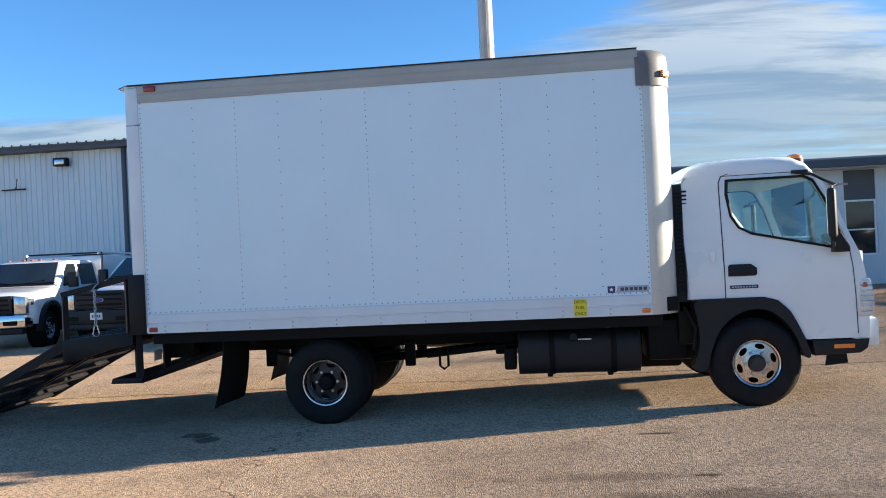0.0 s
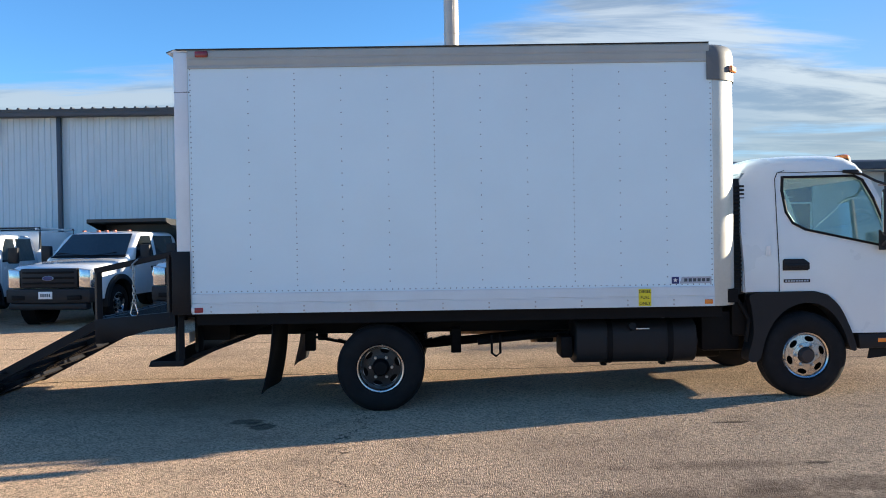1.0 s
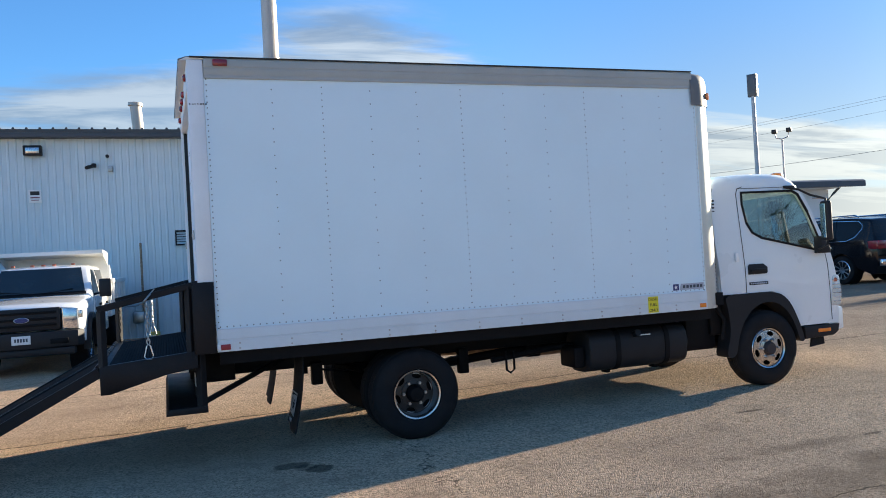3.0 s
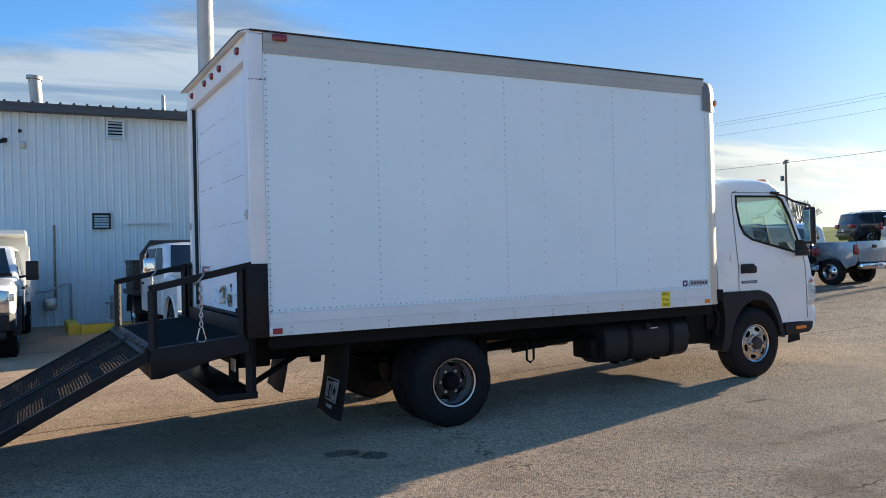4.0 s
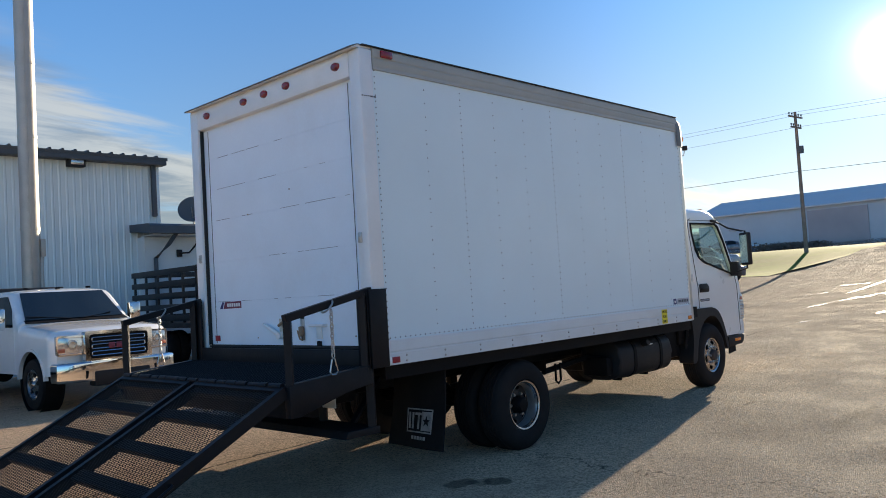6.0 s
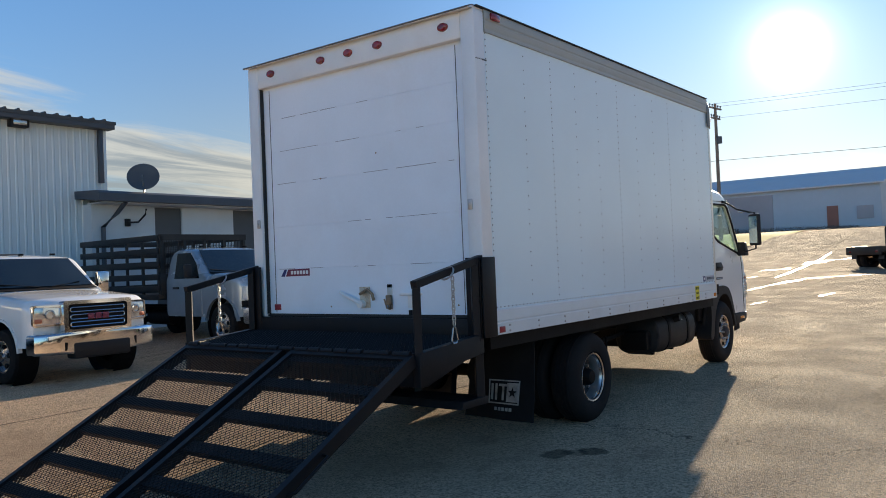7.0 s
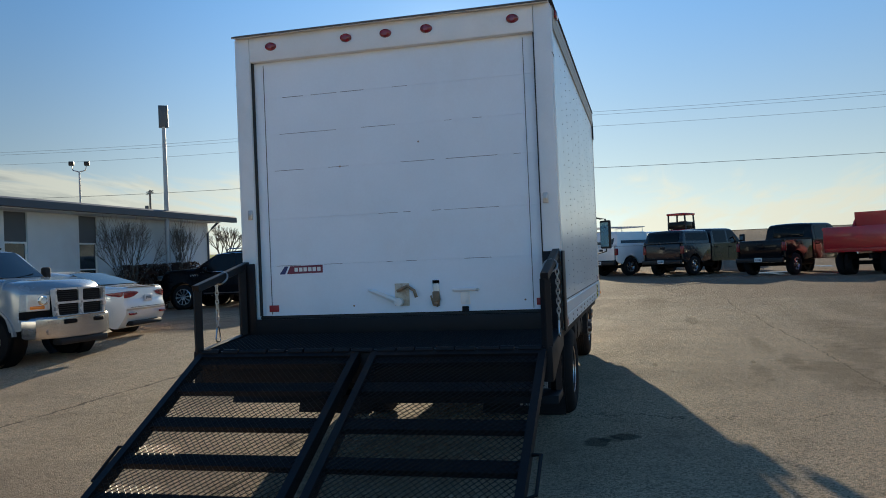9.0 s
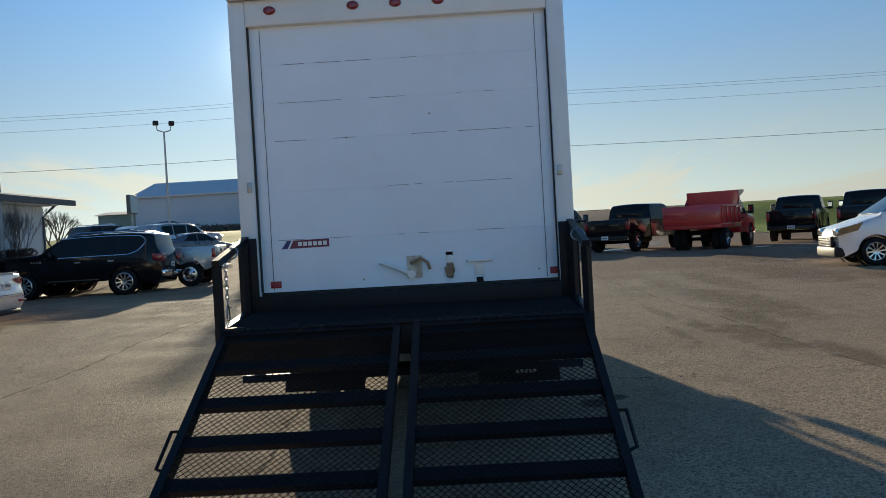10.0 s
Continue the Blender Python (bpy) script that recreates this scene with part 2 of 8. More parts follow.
M_rivet = mat("rivet_steel", (0.06, 0.065, 0.08), 0.5, 0.3, var=0.2)
M_black = mat("black_steel", (0.009, 0.009, 0.011), 0.48, 0.0, var=0.3, scale=4, fine=70, bump=0.10, dirt=0.45, dirt_col=(0.022, 0.019, 0.017), spec=0.2)
M_chassis = mat("chassis_black", (0.006, 0.006, 0.007), 0.6, 0.0, var=0.3, scale=4, fine=50, bump=0.12, dirt=0.5, dirt_col=(0.014, 0.012, 0.011), spec=0.12)
M_plastic = mat("black_plastic", (0.013, 0.013, 0.015), 0.55, var=0.2, scale=6, fine=180, bump=0.08, spec=0.28)
M_rubber = mat("tyre_rubber", (0.012, 0.012, 0.013), 0.75, var=0.25, scale=9, fine=90, bump=0.15, dirt=0.35, dirt_col=(0.03, 0.026, 0.023), spec=0.15)
M_chrome = mat("polished_steel", (0.52, 0.51, 0.51), 0.26, 1.0, var=0.12, scale=7, fine=60, bump=0.03, dirt=0.35, dirt_col=(0.22, 0.18, 0.14))
M_satin_dark = mat("worn_chrome", (0.45, 0.46, 0.48), 0.22, 0.9, var=0.1, scale=6, bump=0.0, rvar=0.06)
M_satin = mat("satin_chrome", (0.62, 0.63, 0.64), 0.30, 0.45, var=0.06, scale=8, bump=0.0)
M_chrome_bright = mat("chrome", (0.66, 0.67, 0.69), 0.09, 1.0, var=0.04, bump=0.0, rvar=0.04)
M_steel = mat("zinc_steel", (0.45, 0.45, 0.44), 0.4, 0.9, var=0.2, scale=9, fine=60, bump=0.06, dirt=0.4, dirt_col=(0.25, 0.13, 0.06))
M_rust = mat("rusty_steel", (0.28, 0.20, 0.13), 0.75, 0.2, var=0.4, scale=14, fine=90, bump=0.25)
M_hub = mat("dull_red_hub", (0.035, 0.028, 0.027), 0.7, 0.1, var=0.3, scale=20)
M_stained = mat("stained_paint", (0.55, 0.50, 0.40), 0.6, 0.1, var=0.3, scale=25, fine=90, bump=0.1, dirt=0.7, dirt_col=(0.25, 0.14, 0.06))
M_rim_dark = mat("brake_dusted_steel", (0.042, 0.04, 0.039), 0.45, 0.6, var=0.3, scale=9, fine=60, bump=0.06, dirt=0.6, dirt_col=(0.05, 0.042, 0.035))
M_dish = mat("dusty_rim_steel", (0.50, 0.50, 0.51), 0.32, 0.75, var=0.25, scale=9, fine=60, bump=0.04, dirt=0.3, dirt_col=(0.10, 0.085, 0.07))
M_red_lamp = mat("red_lens", (0.20, 0.008, 0.016), 0.18, var=0.1, coat=0.6)
M_amber = mat("amber_lens", (0.75, 0.22, 0.02), 0.2, var=0.1, coat=0.6)
M_lens = mat("clear_lens", (0.50, 0.52, 0.54), 0.10, 0.75, var=0.3, scale=14, fine=40, coat=0.6)
M_pale_lens = mat("pale_lens", (0.60, 0.62, 0.60), 0.14, 0.15, var=0.15, scale=14, fine=40, coat=0.6)
M_amber_dull = mat("dull_indicator", (0.38, 0.11, 0.06), 0.25, var=0.1, scale=20)
M_white_lens = mat("white_reflector", (0.8, 0.8, 0.78), 0.3, var=0.05)
M_red_tape = mat("red_reflector", (0.28, 0.012, 0.025), 0.35, var=0.1)
M_yellow = mat("yellow_sticker", (0.72, 0.62, 0.02), 0.5, var=0.06, scale=20)
M_ink = mat("black_ink", (0.012, 0.012, 0.012), 0.6, var=0.1)
M_navy = mat("navy_print", (0.02, 0.03, 0.14), 0.4, var=0.1, scale=20)
M_maroon = mat("maroon_print", (0.16, 0.02, 0.05), 0.45, var=0.15, scale=20)
M_silver_print = mat("silver_print", (0.36, 0.40, 0.47), 0.4, 0.1, var=0.06, scale=20)
M_white_print = mat("white_print", (0.75, 0.75, 0.74), 0.5, var=0.06, scale=20)
M_flap_print = mat("worn_white_print", (0.34, 0.34, 0.33), 0.7, var=0.3, scale=14, dirt=0.6, dirt_col=(0.05, 0.05, 0.05))
M_seat = mat("grey_vinyl_seat", (0.10, 0.10, 0.11), 0.6, var=0.15, scale=10, fine=200, bump=0.1)
M_dash = mat("grey_dash", (0.09, 0.09, 0.095), 0.6, var=0.1, bump=0.1)
M_pane = thin_glass("cab_glass", (0.84, 0.93, 0.89))
M_dark_glass = mat("dark_glass", (0.008, 0.010, 0.011), 0.05, 0.0, var=0.2, scale=2, bump=0.0, rvar=0.02, spec=0.22)
M_mid_glass = mat("window_glass", (0.02, 0.027, 0.029), 0.05, 0.0, var=0.4, scale=1.2, bump=0.0, coat=0.45, rvar=0.03)

M_car_white = mat("car_white", (0.78, 0.78, 0.77), 0.25, var=0.04, scale=3, bump=0.0, coat=0.9, dirt=0.08, dirt_col=(0.4, 0.38, 0.34), rvar=0.06)
M_car_silver = mat("car_silver", (0.25, 0.305, 0.35), 0.26, 0.3, var=0.05, scale=3, bump=0.0, coat=0.9, dirt=0.1, rvar=0.06)
M_car_black = mat("car_black", (0.006, 0.006, 0.008), 0.18, 0.0, var=0.1, scale=3, bump=0.0, coat=0.25, spec=0.15, rvar=0.06)
M_car_dark = mat("car_charcoal", (0.016, 0.018, 0.022), 0.26, 0.1, var=0.1, scale=3, bump=0.0, coat=0.5, rvar=0.06)
M_car_red = mat("car_red", (0.40, 0.012, 0.020), 0.32, 0.0, var=0.12, scale=3, bump=0.0, coat=0.6, dirt=0.15, rvar=0.06)
M_car_blue = mat("car_blue_grey", (0.06, 0.08, 0.12), 0.28, 0.2, var=0.1, scale=3, bump=0.0, coat=0.9, rvar=0.06)
M_bed_black = mat("bed_black", (0.009, 0.009, 0.010), 0.5, 0.0, var=0.25, scale=3, fine=60, bump=0.06, dirt=0.3, dirt_col=(0.05, 0.045, 0.04))
M_bed_white = mat("bed_white", (0.74, 0.74, 0.72), 0.4, 0.0, var=0.06, scale=2, fine=60, bump=0.03, dirt=0.25, dirt_col=(0.4, 0.34, 0.26))

# white siding, with a cast of blue skylight put into its colour
M_siding = mat("sky_tinted_siding", (0.58, 0.665, 0.70), 0.45, 0.05, var=0.06, scale=0.9, fine=30, bump=0.04, dirt=0.28, dirt_col=(0.48, 0.47, 0.44))
M_trim_blue = mat("blue_grey_trim", (0.05, 0.065, 0.085), 0.5, 0.0, var=0.15, scale=3, bump=0.04)
M_roof_dark = mat("dark_metal_roof", (0.06, 0.065, 0.07), 0.5, 0.2, var=0.2, scale=2, bump=0.05)
M_block = mat("painted_block", (0.57, 0.62, 0.65), 0.7, var=0.06, scale=1.5, fine=40, bump=0.12, dirt=0.2, dirt_col=(0.42, 0.40, 0.37))
M_panel_grey = mat("grey_panel", (0.07, 0.08, 0.09), 0.5, var=0.12, scale=2, bump=0.05)
M_flue = mat("galvanised_flue", (0.42, 0.39, 0.35), 0.5, 0.35, var=0.15, scale=2.5, fine=40, bump=0.04, dirt=0.4, dirt_col=(0.34, 0.31, 0.27))
M_pole = mat("galvanised_pole", (0.34, 0.35, 0.36), 0.5, 0.4, var=0.12, scale=2, bump=0.04)
M_wood_pole = mat("weathered_pole", (0.20, 0.165, 0.135), 0.85, var=0.3, scale=2.5, fine=40, bump=0.3)
M_wire = mat("wire", (0.10, 0.10, 0.105), 0.6, var=0.1)
M_kerb = mat("yellow_kerb", (0.62, 0.45, 0.04), 0.7, var=0.15, scale=3, fine=50, bump=0.2, dirt=0.3)
M_hangar = mat("hangar_siding", (0.50, 0.52, 0.56), 0.6, 0.0, var=0.06, scale=0.2, fine=2, bump=0.03)
M_hangar_roof = mat("hangar_roof", (0.62, 0.60, 0.60), 0.5, 0.1, var=0.06, scale=0.15, fine=2, bump=0.03, spec=0.04)
M_hangar_door = mat("rust_red_paint", (0.34, 0.13, 0.09), 0.7, var=0.15, scale=0.6)
M_hangar_red = mat("hangar_door", (0.40, 0.36, 0.37), 0.7, var=0.1, scale=0.4)
M_grass = mat("dry_grass", (0.115, 0.165, 0.03), 0.9, var=0.45, scale=0.35, fine=9, bump=0.6, dirt=0.4, dirt_col=(0.17, 0.14, 0.06), spec=0.04)
M_hedge = mat("winter_hedge", (0.075, 0.045, 0.036), 0.9, var=0.4, scale=3, fine=20, bump=0.2, spec=0.05)
M_field = mat("winter_field", (0.16, 0.13, 0.075), 0.95, var=0.4, scale=0.02, fine=0.6, bump=0.4, dirt=0.5, dirt_col=(0.09, 0.10, 0.04), spec=0.04)
M_bark = mat("bare_bark", (0.09, 0.075, 0.06), 0.9, var=0.3, scale=12, bump=0.3)
M_road = mat("concrete_road", (0.42, 0.40, 0.37), 0.8, var=0.12, scale=0.4, fine=20, bump=0.1, spec=0.04)
M_treeline = mat("far_trees", (0.15, 0.115, 0.09), 0.95, var=0.4, scale=0.05, fine=1.0, bump=0.3, spec=0.04)


def ground_material():
    """Pale chip-sealed asphalt with aggregate, patches, long cracks and oil spots."""
    m, n, l, b = nodes_of("chip_seal")

    def math_node(op, a=None, c=None, v=None):
        k = n.new("ShaderNodeMath"); k.operation = op
        for i, s in enumerate((a, c)):
            if s is None:
                continue
            if isinstance(s, (int, float)):
                k.inputs[i].default_value = s
            else:
                l.new(s, k.inputs[i])
        if v is not None:
            k.inputs[2].default_value = v
        return k.outputs[0]

    def noise_node(scale, detail=4, rough=0.5):
        k = n.new("ShaderNodeTexNoise")
        k.inputs["Scale"].default_value, k.inputs["Detail"].default_value, k.inputs["Roughness"].default_value = scale, detail, rough
        l.new(co, k.inputs["Vector"])
        return k.outputs["Fac"]

    def rng(s, a, c, lo=0.0, hi=1.0):
        k = n.new("ShaderNodeMapRange"); k.interpolation_type = "SMOOTHSTEP"
        for key, v in (("From Min", a), ("From Max", c), ("To Min", lo), ("To Max", hi)):
            k.inputs[key].default_value = v
        l.new(s, k.inputs["Value"])
        return k.outputs[0]

    def blend(fac, a, c):
        k = n.new("ShaderNodeMix"); k.data_type = "RGBA"
        if isinstance(fac, float):
            k.inputs["Factor"].default_value = fac
        else:
            l.new(fac, k.inputs["Factor"])
        for key, s in (("A", a), ("B", c)):
            if isinstance(s, tuple):
                k.inputs[key].default_value = (*s, 1)
            else:
                l.new(s, k.inputs[key])
        return k.outputs["Result"]

    co = n.new("ShaderNodeTexCoord").outputs["Object"]
    sep = n.new("ShaderNodeSeparateXYZ"); l.new(co, sep.inputs[0])
    X, Y = sep.outputs["X"], sep.outputs["Y"]
    vor = n.new("ShaderNodeTexVoronoi"); vor.inputs["Scale"].default_value = 112; l.new(co, vor.inputs["Vector"])
    hue = n.new("ShaderNodeSeparateColor"); l.new(vor.outputs["Color"], hue.inputs[0])
    stone = blend(hue.outputs[0], (0.40, 0.312, 0.226), (0.90, 0.703, 0.515))
    stone = blend(rng(hue.outputs[1], 0.86, 0.97), stone, (0.20, 0.16, 0.12))
    base = blend(rng(noise_node(420, 2), 0.3, 0.7, 0.0, 0.35), stone, (0.64, 0.50, 0.366))
    pits = n.new("ShaderNodeTexVoronoi"); pits.inputs["Scale"].default_value = 64; l.new(co, pits.inputs["Vector"])
    tone = n.new("ShaderNodeSeparateColor"); l.new(pits.outputs["Color"], tone.inputs[0])
    base = blend(math_node("MULTIPLY", rng(tone.outputs[0], 0.64, 0.80), 0.52), base, (0.17, 0.125, 0.09))
    base = blend(math_node("MULTIPLY", rng(tone.outputs[1], 0.62, 0.80), 0.55), base, (0.90, 0.735, 0.55))
    # brown ground towards +x, its reddish tone standing in for the backlit veil
    brown_veil = rng(math_node("ADD", math_node("MULTIPLY", X, 0.03), noise_node(0.21, 6, 0.62)), 0.62, 0.95)
    base = blend(math_node("MULTIPLY", brown_veil, 0.72), base, (0.30, 0.192, 0.150))
    patch = rng(noise_node(0.33, 6, 0.6), 0.42, 0.68)
    base = blend(math_node("MULTIPLY", patch, 0.62), base, (0.40, 0.305, 0.225))
    smear = rng(noise_node(2.3, 7, 0.65), 0.50, 0.72)
    base = blend(math_node("MULTIPLY", smear, 0.42), base, (0.25, 0.188, 0.148))
    # long cracks along x
    wob = math_node("MULTIPLY", math_node("SUBTRACT", noise_node(0.5, 5, 0.6), 0.5), 0.55)
    fine = math_node("MULTIPLY", math_node("SUBTRACT", noise_node(7, 4, 0.7), 0.5), 0.10)
    wy = math_node("ADD", Y, math_node("ADD", wob, fine))
    tilt = math_node("SUBTRACT", wy, math_node("MULTIPLY", X, 0.03))
    crack = None
    for y0, w in ((9.32, 0.016), (12.75, 0.022), (4.2, 0.006), (17.4, 0.014)):
        d = math_node("ABSOLUTE", math_node("SUBTRACT", tilt, y0))
        c = rng(d, w * 1.6, w * 0.5)
        crack = c if crack is None else math_node("MAXIMUM", crack, c)
    wob2 = math_node("ADD", math_node("MULTIPLY", math_node("SUBTRACT", noise_node(1.1, 5, 0.65), 0.5), 1.4), X)
    for x0, w in ((-2.1, 0.006),):
        d = math_node("ABSOLUTE", math_node("SUBTRACT", wob2, x0))
        crack = math_node("MAXIMUM", crack, rng(d, w * 1.6, w * 0.5))
    crack = math_node("MULTIPLY", crack, rng(noise_node(1.7, 3), 0.28, 0.40))
    base = blend(math_node("MULTIPLY", crack, 0.8), base, (0.03, 0.027, 0.024))
    # oil and damp spots, each with its own place and size
    for px_, py_, rx_, ry_, k_ in ((-3.07, 6.84, 0.15, 0.11, 0.62), (-2.885, 6.635, 0.11, 0.11, 0.7), (-2.98, 6.74, 0.10, 0.10, 0.4), (0.35, 5.2, 0.7, 0.10, 0.35), (-3.9, 4.65, 0.28, 0.10, 0.6), (0.9, 6.35, 0.16, 0.04, 0.7), (1.05, 5.2, 0.10, 0.03, 0.7), (0.0, 4.42, 1.3, 0.30, 0.42), (1.0, 4.75, 0.7, 0.14, 0.4), (2.6, 4.9, 1.1, 0.12, 0.3), (3.6, 3.3, 2.2, 0.6, 0.42), (-1.5, 4.0, 0.9, 0.22, 0.45), (9.5, 0.5, 3.2, 0.9, 0.34), (7.0, 3.6, 2.4, 0.35, 0.22), (8.2, 2.4, 3.0, 0.4, 0.3), (12.5, -3.2, 4.0, 0.8, 0.35), (5.8, -0.8, 2.2, 0.35, 0.3), (15.0, -0.8, 4.0, 0.7, 0.35), (11.5, 6.2, 3.0, 0.3, 0.25), (1.7, 3.95, 1.3, 0.3, 0.4), (6.5, 5.6, 0.9, 0.12, 0.4)):
        dx = math_node("DIVIDE", math_node("SUBTRACT", X, px_), rx_)
        dy = math_node("DIVIDE", math_node("SUBTRACT", math_node("ADD", Y, math_node("MULTIPLY", fine, 0.8)), py_), ry_)
        r2 = math_node("ADD", math_node("MULTIPLY", dx, dx), math_node("MULTIPLY", dy, dy))
        broad = rx_ >= 0.5
        ragged = math_node("MULTIPLY", math_node("SUBTRACT", noise_node(3 if broad else 9, 7 if broad else 3, 0.7 if broad else 0.5), 0.5), 4.5 if broad else 1.3)
        spot = math_node("MULTIPLY", rng(math_node("ADD", r2, ragged), 1.7 if broad else 1.2, 0.0 if broad else 0.6), min(1.0, k_ * 1.25) if broad else k_)
        base = blend(spot, base, (0.035, 0.03, 0.027) if rx_ < 0.5 else (0.12, 0.082, 0.06))
    base_tint = n.new("ShaderNodeMix"); base_tint.data_type = "RGBA"; base_tint.blend_type = "MULTIPLY"
    base_tint.inputs["Factor"].default_value = 1.0; base_tint.inputs["B"].default_value = (1.08, 1.0, 0.915, 1)
    l.new(base, base_tint.inputs["A"]); l.new(base_tint.outputs["Result"], b.inputs["Base Color"])
    l.new(rng(noise_node(1.2, 5), 0.35, 0.65, 0.86, 0.97), b.inputs["Roughness"])
    b.inputs["Specular IOR Level"].default_value = 0.05
    b.inputs["Diffuse Roughness"].default_value = 0.85
    bp = n.new("ShaderNodeBump"); bp.inputs["Strength"].default_value = 1.0; bp.inputs["Distance"].default_value = 0.019
    hgt = math_node("ADD", vor.outputs["Distance"], math_node("MULTIPLY", crack, 1.2))
    inv = math_node("SUBTRACT", math_node("MULTIPLY", noise_node(30, 3), 1.2), hgt)
    l.new(inv, bp.inputs["Height"]); l.new(bp.outputs[0], b.inputs["Normal"])
    return m


M_ground = ground_material()
M_wet = mat("wet_asphalt", (0.10, 0.085, 0.07), 0.26, var=0.3, scale=1.5, fine=60, bump=0.08, rvar=0.08)


# ---- mesh helpers ----
def part(name, bm, material, parent=None, label="", smooth=32, kind=""):
    """Links a bmesh as ONE mesh object under a thing or under a part."""
    bmesh.ops.recalc_face_normals(bm, faces=bm.faces)
    me = bpy.data.meshes.new(name)
    bm.to_mesh(me); bm.free()
    me.materials.append(material)
    if smooth:
        me.polygons.foreach_set("use_smooth", [True] * len(me.polygons))
        me.set_sharp_from_angle(angle=radians(smooth))
    ob = new(name, me)
    if parent is not None:
        ob.parent = parent
    return tagged(ob, label, kind=kind)


def thing(name, label, category, group="", kind=""):
    return tagged(new(name), label, category, group, kind)


def bmnew():
    return bmesh.new()


AX = {"x": lambda a, u, v: (a, u, v), "y": lambda a, u, v: (u, a, v), "z": lambda a, u, v: (u, v, a)}


def box(bm, x0, x1, y0, y1, z0, z1, bev=0.0, seg=2):
    vs = [bm.verts.new((x, y, z)) for x in (x0, x1) for y in (y0, y1) for z in (z0, z1)]
    fs = [bm.faces.new([vs[i] for i in q]) for q in ((0, 1, 3, 2), (4, 6, 7, 5), (0, 4, 5, 1), (2, 3, 7, 6), (0, 2, 6, 4), (1, 5, 7, 3))]
    if bev:
        es = list({e for f in fs for e in f.edges})
        bmesh.ops.bevel(bm, geom=es, offset=bev, segments=seg, affect="EDGES", profile=0.5)
    return vs


def prism(bm, pts, axis, a, b, bev=0.0, seg=2):
    """A polygon drawn across axis, extruded from a to b."""
    f = AX[axis]
    lo = [bm.verts.new(f(a, u, v)) for u, v in pts]
    hi = [bm.verts.new(f(b, u, v)) for u, v in pts]
    n = len(pts)
    fs = [bm.faces.new(lo), bm.faces.new(hi[::-1])]
    fs += [bm.faces.new((lo[i], lo[(i + 1) % n], hi[(i + 1) % n], hi[i])) for i in range(n)]
    if bev:
        es = list({e for q in fs[:2] for e in q.edges})
        bmesh.ops.bevel(bm, geom=es, offset=bev, segments=seg, affect="EDGES", profile=0.5)
    return lo + hi


def plate(bm, outer, holes, axis, a, b):
    """A flat plate with holes through it, from a to b along axis."""
    f = AX[axis]
    edges = []
    for loop in (outer, *holes):
        vs = [bm.verts.new(f(a, u, v)) for u, v in loop]
        edges += [bm.edges.new((vs[i], vs[(i + 1) % len(vs)])) for i in range(len(vs))]
    got = bmesh.ops.triangle_fill(bm, edges=edges, use_beauty=True)
    faces = [g for g in got["geom"] if isinstance(g, bmesh.types.BMFace)]
    ext = bmesh.ops.extrude_face_region(bm, geom=faces)
    mv = [g for g in ext["geom"] if isinstance(g, bmesh.types.BMVert)]
    bmesh.ops.translate(bm, verts=mv, vec=Vector(f(b - a, 0, 0)))


def basis(way):
    w = Vector(way).normalized()
    u = w.orthogonal().normalized()
    if abs(w.z) < 0.9:
        u = w.cross(Vector((0, 0, 1))).normalized()
    return u, w.cross(u), w


def lathe(bm, prof, centre, way, n=24):
    """Rings (radius, distance along way) turned round an axis."""
    u, v, w = basis(way)
    c = Vector(centre)
    rings = []
    for r, a in prof:
        if r <= 1e-6:
            rings.append([bm.verts.new(c + w * a)])
        else:
            rings.append([bm.verts.new(c + w * a + (u * math.cos(k * math.tau / n) + v * math.sin(k * math.tau / n)) * r) for k in range(n)])
    for p, q in zip(rings, rings[1:]):
        for k in range(n):
            j = (k + 1) % n
            if len(p) == 1 and len(q) == 1:
                continue
            if len(p) == 1:
                bm.faces.new((p[0], q[j], q[k]))
            elif len(q) == 1:
                bm.faces.new((p[k], p[j], q[0]))
            else:
                bm.faces.new((p[k], p[j], q[j], q[k]))


def cyl(bm, p, q, r, r2=None, n=14):
    p, q = Vector(p), Vector(q)
    d = (q - p).length
    r2 = r if r2 is None else r2
    lathe(bm, [(0, 0), (r, 0), (r2, d), (0, d)], p, q - p, n)


def tube(bm, pts, r, n=8, closed=False):
    pts = [Vector(p) for p in pts]
    rings = []
    m = len(pts)
    for i, p in enumerate(pts):
        a = pts[i - 1] if (i or closed) else p
        b = pts[(i + 1) % m] if (i < m - 1 or closed) else p
        u, v, w = basis(b - a)
        rr = r[i] if isinstance(r, (list, tuple)) else r
        rings.append([bm.verts.new(p + (u * math.cos(k * math.tau / n) + v * math.sin(k * math.tau / n)) * rr) for k in range(n)])
    pairs = list(zip(rings, rings[1:])) + ([(rings[-1], rings[0])] if closed else [])
    for a, b in pairs:
        for k in range(n):
            j = (k + 1) % n
            bm.faces.new((a[k], a[j], b[j], b[k]))
    if not closed:
        bm.faces.new(rings[0][::-1]); bm.faces.new(rings[-1])


